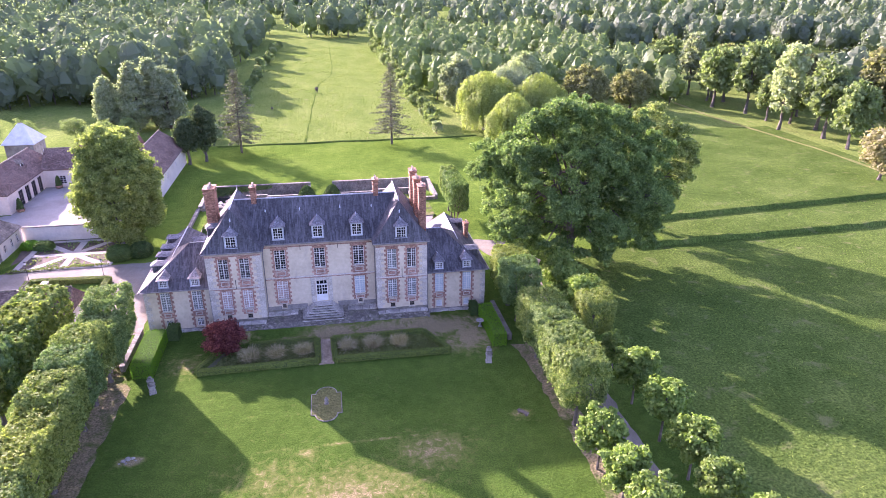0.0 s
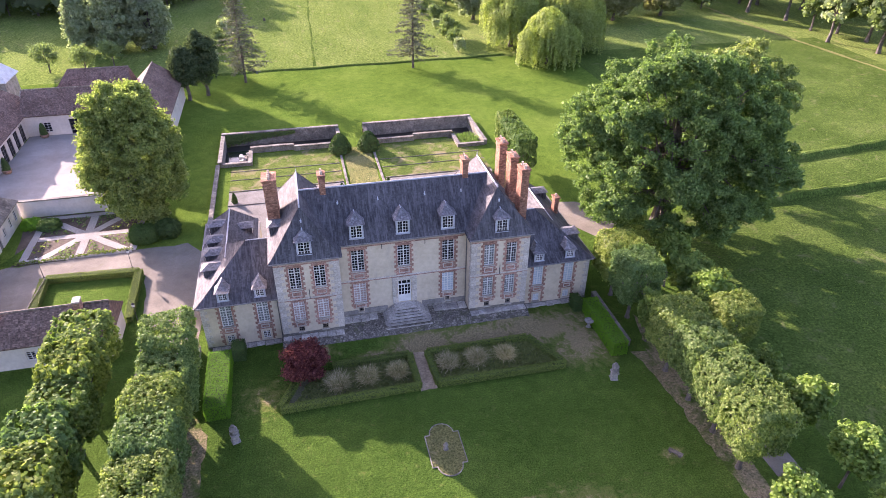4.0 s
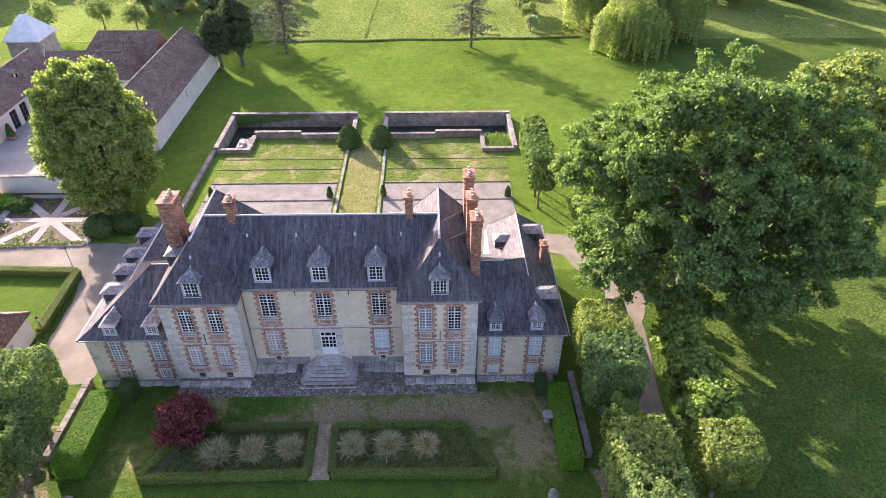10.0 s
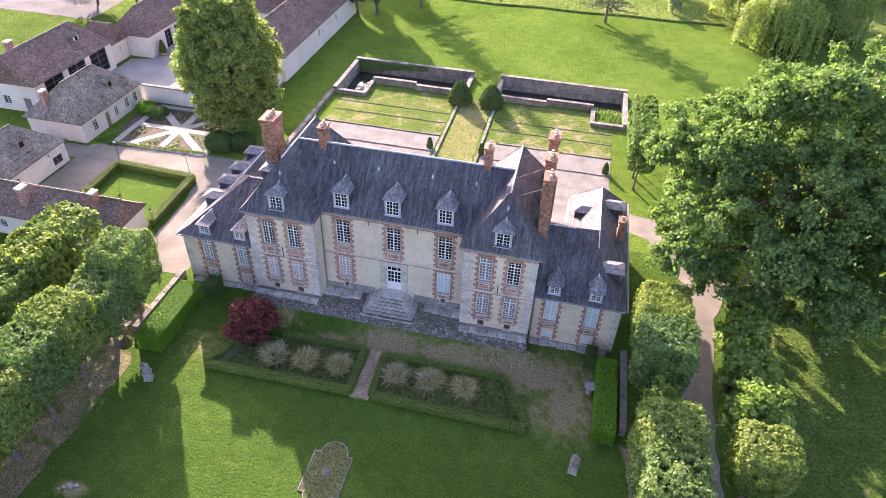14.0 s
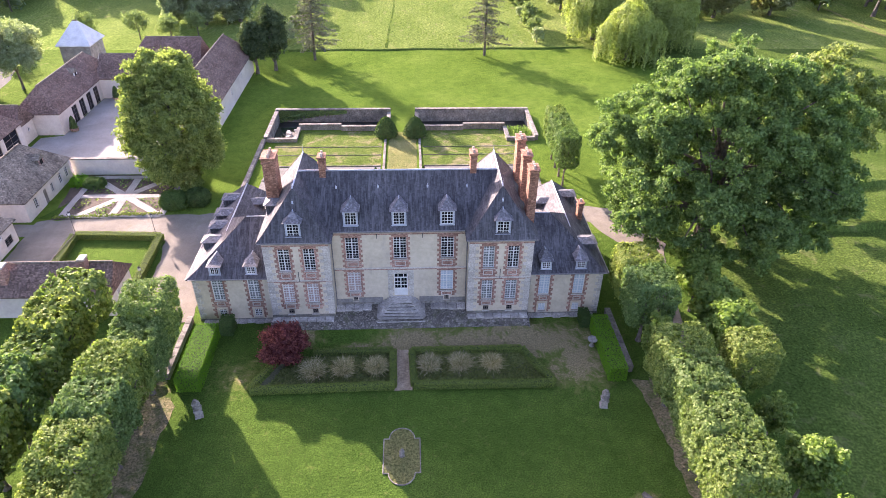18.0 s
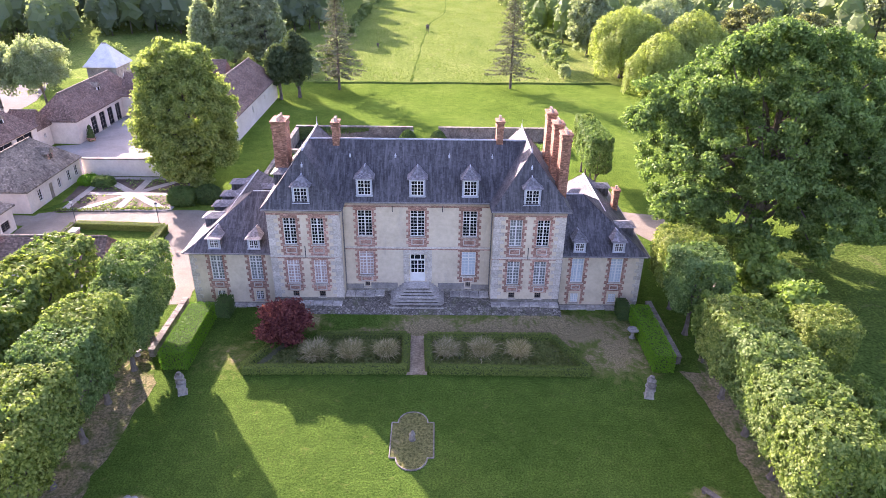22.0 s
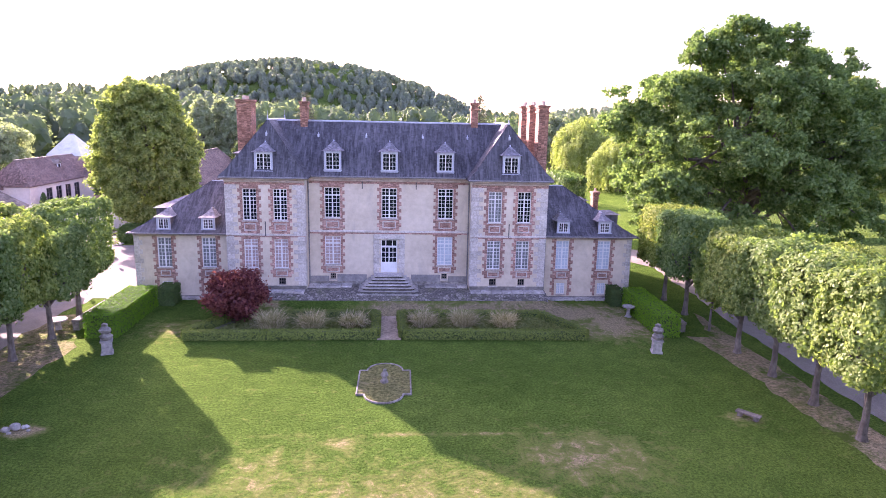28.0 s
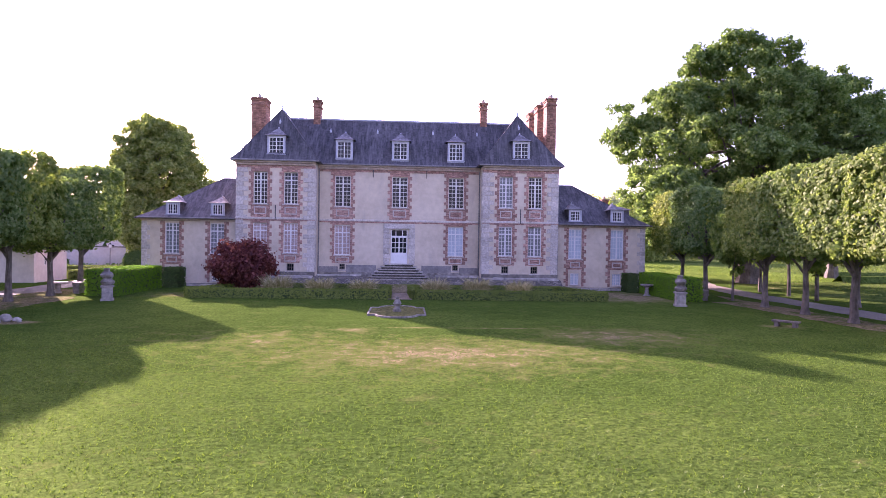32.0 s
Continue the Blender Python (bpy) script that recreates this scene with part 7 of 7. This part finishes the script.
def rim(a):
    k = min(6.0 / max(abs(math.cos(a)), 1e-6), 5.2 / max(abs(math.sin(a)), 1e-6))
    return gc + k * Vector((math.cos(a), math.sin(a), 0))


def strip(p, q, w, z, sd):
    d = (q - p).normalized()
    n = Vector((-d.y, d.x, 0)) * w / 2
    tagged(rough_sheet("garden_path", [(v.x, v.y) for v in (p + n, p - n, q - n, q + n)], z, M_COURT, 1.2, 0.06, sd), "pale gravel path of the kitchen garden", "path", kind="structure")


for i in range(8):
    strip(gc, rim(i * math.pi / 4 + (0.0 if i % 2 == 0 else 0.07)), 1.05, 0.05 + 0.0045 * i, 25 + i)
corner = [gc + Vector(v) for v in ((-6.5, -5.5, 0), (6.5, -5.3, 0), (6.5, 5.6, 0), (-6.5, 5.6, 0))]
for i in range(4):
    strip(corner[i], corner[(i + 1) % 4], 0.9, 0.09 + 0.0045 * i, 35 + i)
tagged(rough_sheet("grass_plot", [(-48.0, 20.2), (-45.6, 20.4), (-45.6, 24.6)], 0.05, M_LAWN, 0.8, 0.08, 41), "small triangular grass plot of the kitchen garden", "lawn", kind="structure")
for i in range(8):
    a0, a1 = i * math.pi / 4 + 0.16, (i + 1) * math.pi / 4 - 0.16
    p0 = gc + 1.9 * Vector((math.cos((a0 + a1) / 2), math.sin((a0 + a1) / 2), 0))
    rng = np.random.default_rng(400 + i)
    n = (40, 60, 50, 90, 40, 70, 60, 60)[i]
    P = rng.dirichlet((1, 1, 1), n) @ np.array([p0[:2], rim(a0)[:2], rim(a1)[:2]])
    c = np.concatenate([P, rng.uniform(0.05, 0.4, (n, 1))], 1)
    tagged(part("herbs", cards("herbs", c, rng.normal(size=(n, 3)) + (0, 0, 0.8), 0.2, L_OAK if i % 2 else L_LIME, rng=rng), None), "green herbs in a kitchen garden bed", "herbs", kind="stuff")
rng = np.random.default_rng(420)
n = 700
c = np.stack([rng.uniform(-45.8, -32, n), 20.45 + 0.06 * rng.uniform(0, 12, n) * 0.3 + rng.normal(size=n) * 0.12, rng.uniform(0.05, 0.4, n)], 1)
c[:, 1] += (c[:, 0] + 45.8) * 0.06 - 0.25
tagged(part("lavender", cards("lavender", c, rng.normal(size=(n, 3)) + (0, 0, 0.8), 0.17, L_EDGING, rng=rng), None), "row of small plants edging the kitchen garden", "plants", kind="stuff")


def round_shrub(x, y, hx, hy, h, material, seed, label):
    """A shrub clipped to a rounded block."""
    rng = np.random.default_rng(seed)
    hb = hub("clipped_shrub", (x, y, 0))
    r = min(hx, hy) * 0.8
    c, nn = box_crown(rng, hx, hy, -0.3, h, 230.0, r, 0.05, 4)
    bm = bmesh.new()
    bmesh.ops.create_icosphere(bm, subdivisions=3, radius=1.0)
    for v in bm.verts:
        v.co = Vector((v.co.x * (hx - 0.12), v.co.y * (hy - 0.12), max(0.0, h * 0.45 + v.co.z * (h * 0.55 - 0.12))))
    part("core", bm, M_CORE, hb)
    part("foliage", cards("foliage", c[c[:, 2] > 0.02], nn[c[:, 2] > 0.02], 0.15, material, rng=rng), None, hb)
    tagged(hb, label, "shrub", "clipped shrubs of the kitchen garden")


for x, y, hx, hy, h, mt, sd, lb in ((-46.3, 30.0, 1.3, 1.1, 1.1, L_BOX, 30, "low rounded box shrub in the kitchen garden"), (-44.0, 29.4, 1.4, 1.1, 1.15, L_SHRUB, 33, "low rounded box shrub in the kitchen garden"), (-30.9, 23.2, 1.75, 1.5, 2.1, L_SHRUB, 31, "dense rounded shrub clipped at the chestnut's foot"), (-27.9, 24.0, 1.5, 1.5, 2.1, L_YEW, 32, "dark rounded shrub clipped at the chestnut's foot")):
    round_shrub(x, y, hx, hy, h, mt, sd, lb)
# lawn rectangle with its box border
for p, q, sd in (((-40.9, 15.6), (-30.3, 15.0), 33), ((-30.3, 15.0), (-30.0, 5.4), 34), ((-41.0, 15.4), (-40.6, 9.0), 35)):
    low_hedge(p, q, sd, 0.9, 0.8)


def lamp(x, y):
    h = hub("garden_lamp", (x, y, 0))
    bm = bmesh.new()
    lathe(bm, [(0.12, 0), (0.1, 0.1), (0.04, 0.2), (0.03, 2.7)], 8)
    part("post", bm, M_IRON, h)
    bm = bmesh.new()
    lathe(bm, [(0.05, 2.7), (0.14, 2.75), (0.17, 3.05), (0.15, 3.08)], 8)
    part("lantern", bm, M_WHITE, h, "pale glass lantern")
    bm = bmesh.new()
    lathe(bm, [(0.2, 3.08), (0.06, 3.22), (0.01, 3.32)], 8)
    part("cap", bm, M_IRON, h)
    tagged(h, "slim black garden lamp post with a lantern", "lamp post", "lamps along the drive")


for x, y in ((-41.5, 16.6), (-31.2, 15.9), (-28.8, 4.5)):
    lamp(x, y)

# ---- the forecourt's ornaments ----
# low side walls
coping_wall("side_wall", -22.3, -21.85, -9.7, -1.2, -0.1, 0.75, "low stone wall beside the clipped hedge", 1.2)
coping_wall("side_wall", 22.2, 22.65, -10.2, -1.2, -0.1, 0.75, "low stone wall beside the clipped hedge", 1.2)


def statue(x, y, turn):
    h = hub("garden_statue", (x, y, 0), turn)
    bm = bmesh.new()
    box(bm, -0.42, 0.42, -0.42, 0.42, 0.0, 0.16, 0.02)
    box(bm, -0.34, 0.34, -0.34, 0.34, 0.16, 0.95, 0.02)
    box(bm, -0.42, 0.42, -0.42, 0.42, 0.95, 1.08, 0.02)
    h.scale = (0.88, 0.88, 0.88)
    part("pedestal", bm, M_GREYSTONE, h, "square weathered stone pedestal")
    bm = bmesh.new()
    lathe(bm, [(0.3, 0), (0.4, 0.1), (0.42, 0.28), (0.3, 0.42), (0.26, 0.5), (0.42, 0.64), (0.45, 0.78), (0.31, 0.92), (0.2, 0.98), (0.21, 1.1), (0.24, 1.16), (0.2, 1.22), (0.03, 1.24)], 16, (0, 0), 1.08)
    for v in bm.verts:
        v.co.x += 0.13 * noise.noise(v.co * 3.1)
        v.co.y += 0.13 * noise.noise(v.co * 2.7 + Vector((3, 1, 0)))
    part("bust", bm, M_OLDSTONE, h, "plain weathered stone bust")
    tagged(h, "weathered stone bust on a square pedestal at the lawn's edge", "statue", "statues on the lawn")


statue(-17.9, -14.3, 20)
statue(18.75, -14.4, -10)

# basin bed with a stone kerb of straight sides and round ends
bc = (0.25, -19.3)
kerb = []
for k in range(13):
    a = math.pi * k / 12
    kerb.append((1.1 * math.cos(a), 1.75 + 1.15 * math.sin(a)))
out = [(1.1, 1.75)] + kerb[1:-1] + [(-1.1, 1.75), (-1.55, 1.75), (-1.55, -1.75), (-1.1, -1.75)] + [(-x, -y) for x, y in kerb[1:-1]] + [(1.1, -1.75), (1.55, -1.75), (1.55, 1.75)]
kb = hub("basin_bed", (*bc, 0))
for p, q in zip(out, out[1:] + out[:1]):
    p, q = Vector((*p, 0)), Vector((*q, 0))
    L = (q - p).length
    bm = boxed(-L / 2 - 0.02, L / 2 + 0.02, -0.045, 0.045, -0.1, 0.1, bevel=0.018)
    o = part("kerb_stone", bm, M_OLDSTONE, kb)
    o.location = (p + q) / 2
    o.rotation_euler = (0, 0, math.atan2(q.y - p.y, q.x - p.x))
tagged(kb, "weedy bed edged with a pale shaped stone kerb", "garden bed")
soil = rough_sheet("soil", out, 0.05, M_BASIN, 0.5, 0.02, 44)
soil.parent = kb
bm = bmesh.new()
lathe(bm, [(0.34, 0.0), (0.36, 0.15), (0.24, 0.25), (0.2, 0.4), (0.3, 0.55), (0.26, 0.75), (0.12, 0.9), (0.14, 1.0), (0.03, 1.08)], 12)
for v in bm.verts:
    v.co += 0.09 * Vector((noise.noise(v.co * 3), noise.noise(v.co * 3 + Vector((5, 0, 0))), 0))
fs = part("stone_ornament", bm, M_OLDSTONE)
fs.location = (*bc, 0.05)
fs.scale = (0.72, 0.72, 0.78)
tagged(fs, "small weathered grey stone figure in the basin bed", "ornament")


def bench(x, y, turn):
    h = hub("garden_bench", (x, y, 0), turn)
    h.scale = (0.85, 0.85, 0.75)
    part("seat", boxed(-0.75, 0.75, -0.24, 0.24, 0.3, 0.42, bevel=0.02), M_BARK, h)
    for s in (-1, 1):
        part("foot", boxed(s * 0.5 - 0.13, s * 0.5 + 0.13, -0.18, 0.18, 0, 0.3, bevel=0.02), M_BARK, h)
    tagged(h, "low worn brown bench on the lawn", "bench")


bench(19.9, -24.3, -50)
h = hub("bird_bath", (19.6, -6.3, 0))
bm = bmesh.new()
lathe(bm, [(0.3, 0), (0.16, 0.15), (0.13, 0.6), (0.2, 0.7)], 12)
part("stem", bm, M_GREYSTONE, h)
bm = bmesh.new()
lathe(bm, [(0.2, 0.7), (0.5, 0.8), (0.52, 0.9), (0.44, 0.88), (0.1, 0.82)], 16)
part("bowl", bm, M_GREYSTONE, h)
tagged(h, "weathered stone bird bath by the clipped hedge", "bird bath")
h = hub("stone_table", (-23.4, -9.5, 0))
bm = bmesh.new()
lathe(bm, [(0.25, 0), (0.18, 0.3), (0.22, 0.68)], 10)
part("foot", bm, M_GREYSTONE, h)
bm = bmesh.new()
lathe(bm, [(0.6, 0.68), (0.66, 0.72), (0.64, 0.8)], 18)
part("top", bm, M_STONE, h)
tagged(h, "round pale stone table under the limes", "table")
h = hub("stone_remains", (-17.6, -24.9, 0))
for k, (x, y, r, z) in enumerate(((-0.12, 0.1, 0.3, 0.24), (-0.5, -0.1, 0.24, 0.17), (0.28, 0.22, 0.22, 0.14), (-0.2, -0.35, 0.15, 0.08), (0.55, -0.05, 0.12, 0.06), (-0.8, -0.3, 0.13, 0.07))):
    bm = bmesh.new()
    bmesh.ops.create_icosphere(bm, subdivisions=2, radius=1.0)
    for v in bm.verts:
        v.co *= 0.85 + 0.3 * noise.noise(v.co * 1.3 + Vector((k * 5, 0, 0)))
        v.co = Vector((x + v.co.x * r, y + v.co.y * r * 0.8, z * 0.75 + v.co.z * z))
    part("stone", bm, M_GREYSTONE, h)
tagged(h, "heap of broken weathered stones on bare soil in the lawn", "stones")


def field_feeder(x, y, k, label):
    """A dark wooden game feeder: a box with a roof on four short legs."""
    h = hub("game_feeder", (x, y, 0))
    h.scale = (k, k, k)
    for a in (-0.3, 0.3):
        for b in (-0.3, 0.3):
            part("leg", boxed(a - 0.06, a + 0.06, b - 0.06, b + 0.06, -0.05, 0.9), M_BARK, h)
    part("box", boxed(-0.45, 0.45, -0.45, 0.45, 0.9, 1.55, bevel=0.03), M_BARK, h)
    bm = bmesh.new()
    lathe(bm, [(0.75, 1.6), (0.7, 1.68), (0.05, 2.3)], 4)
    part("roof", bm, M_BARK, h)
    tagged(h, label, "feeder")


field_feeder(-1.3, 170.5, 1.05, "dark wooden game feeder standing in the meadow")
field_feeder(-15.3, 139.1, 0.6, "small dark wooden feeder in the meadow grass")
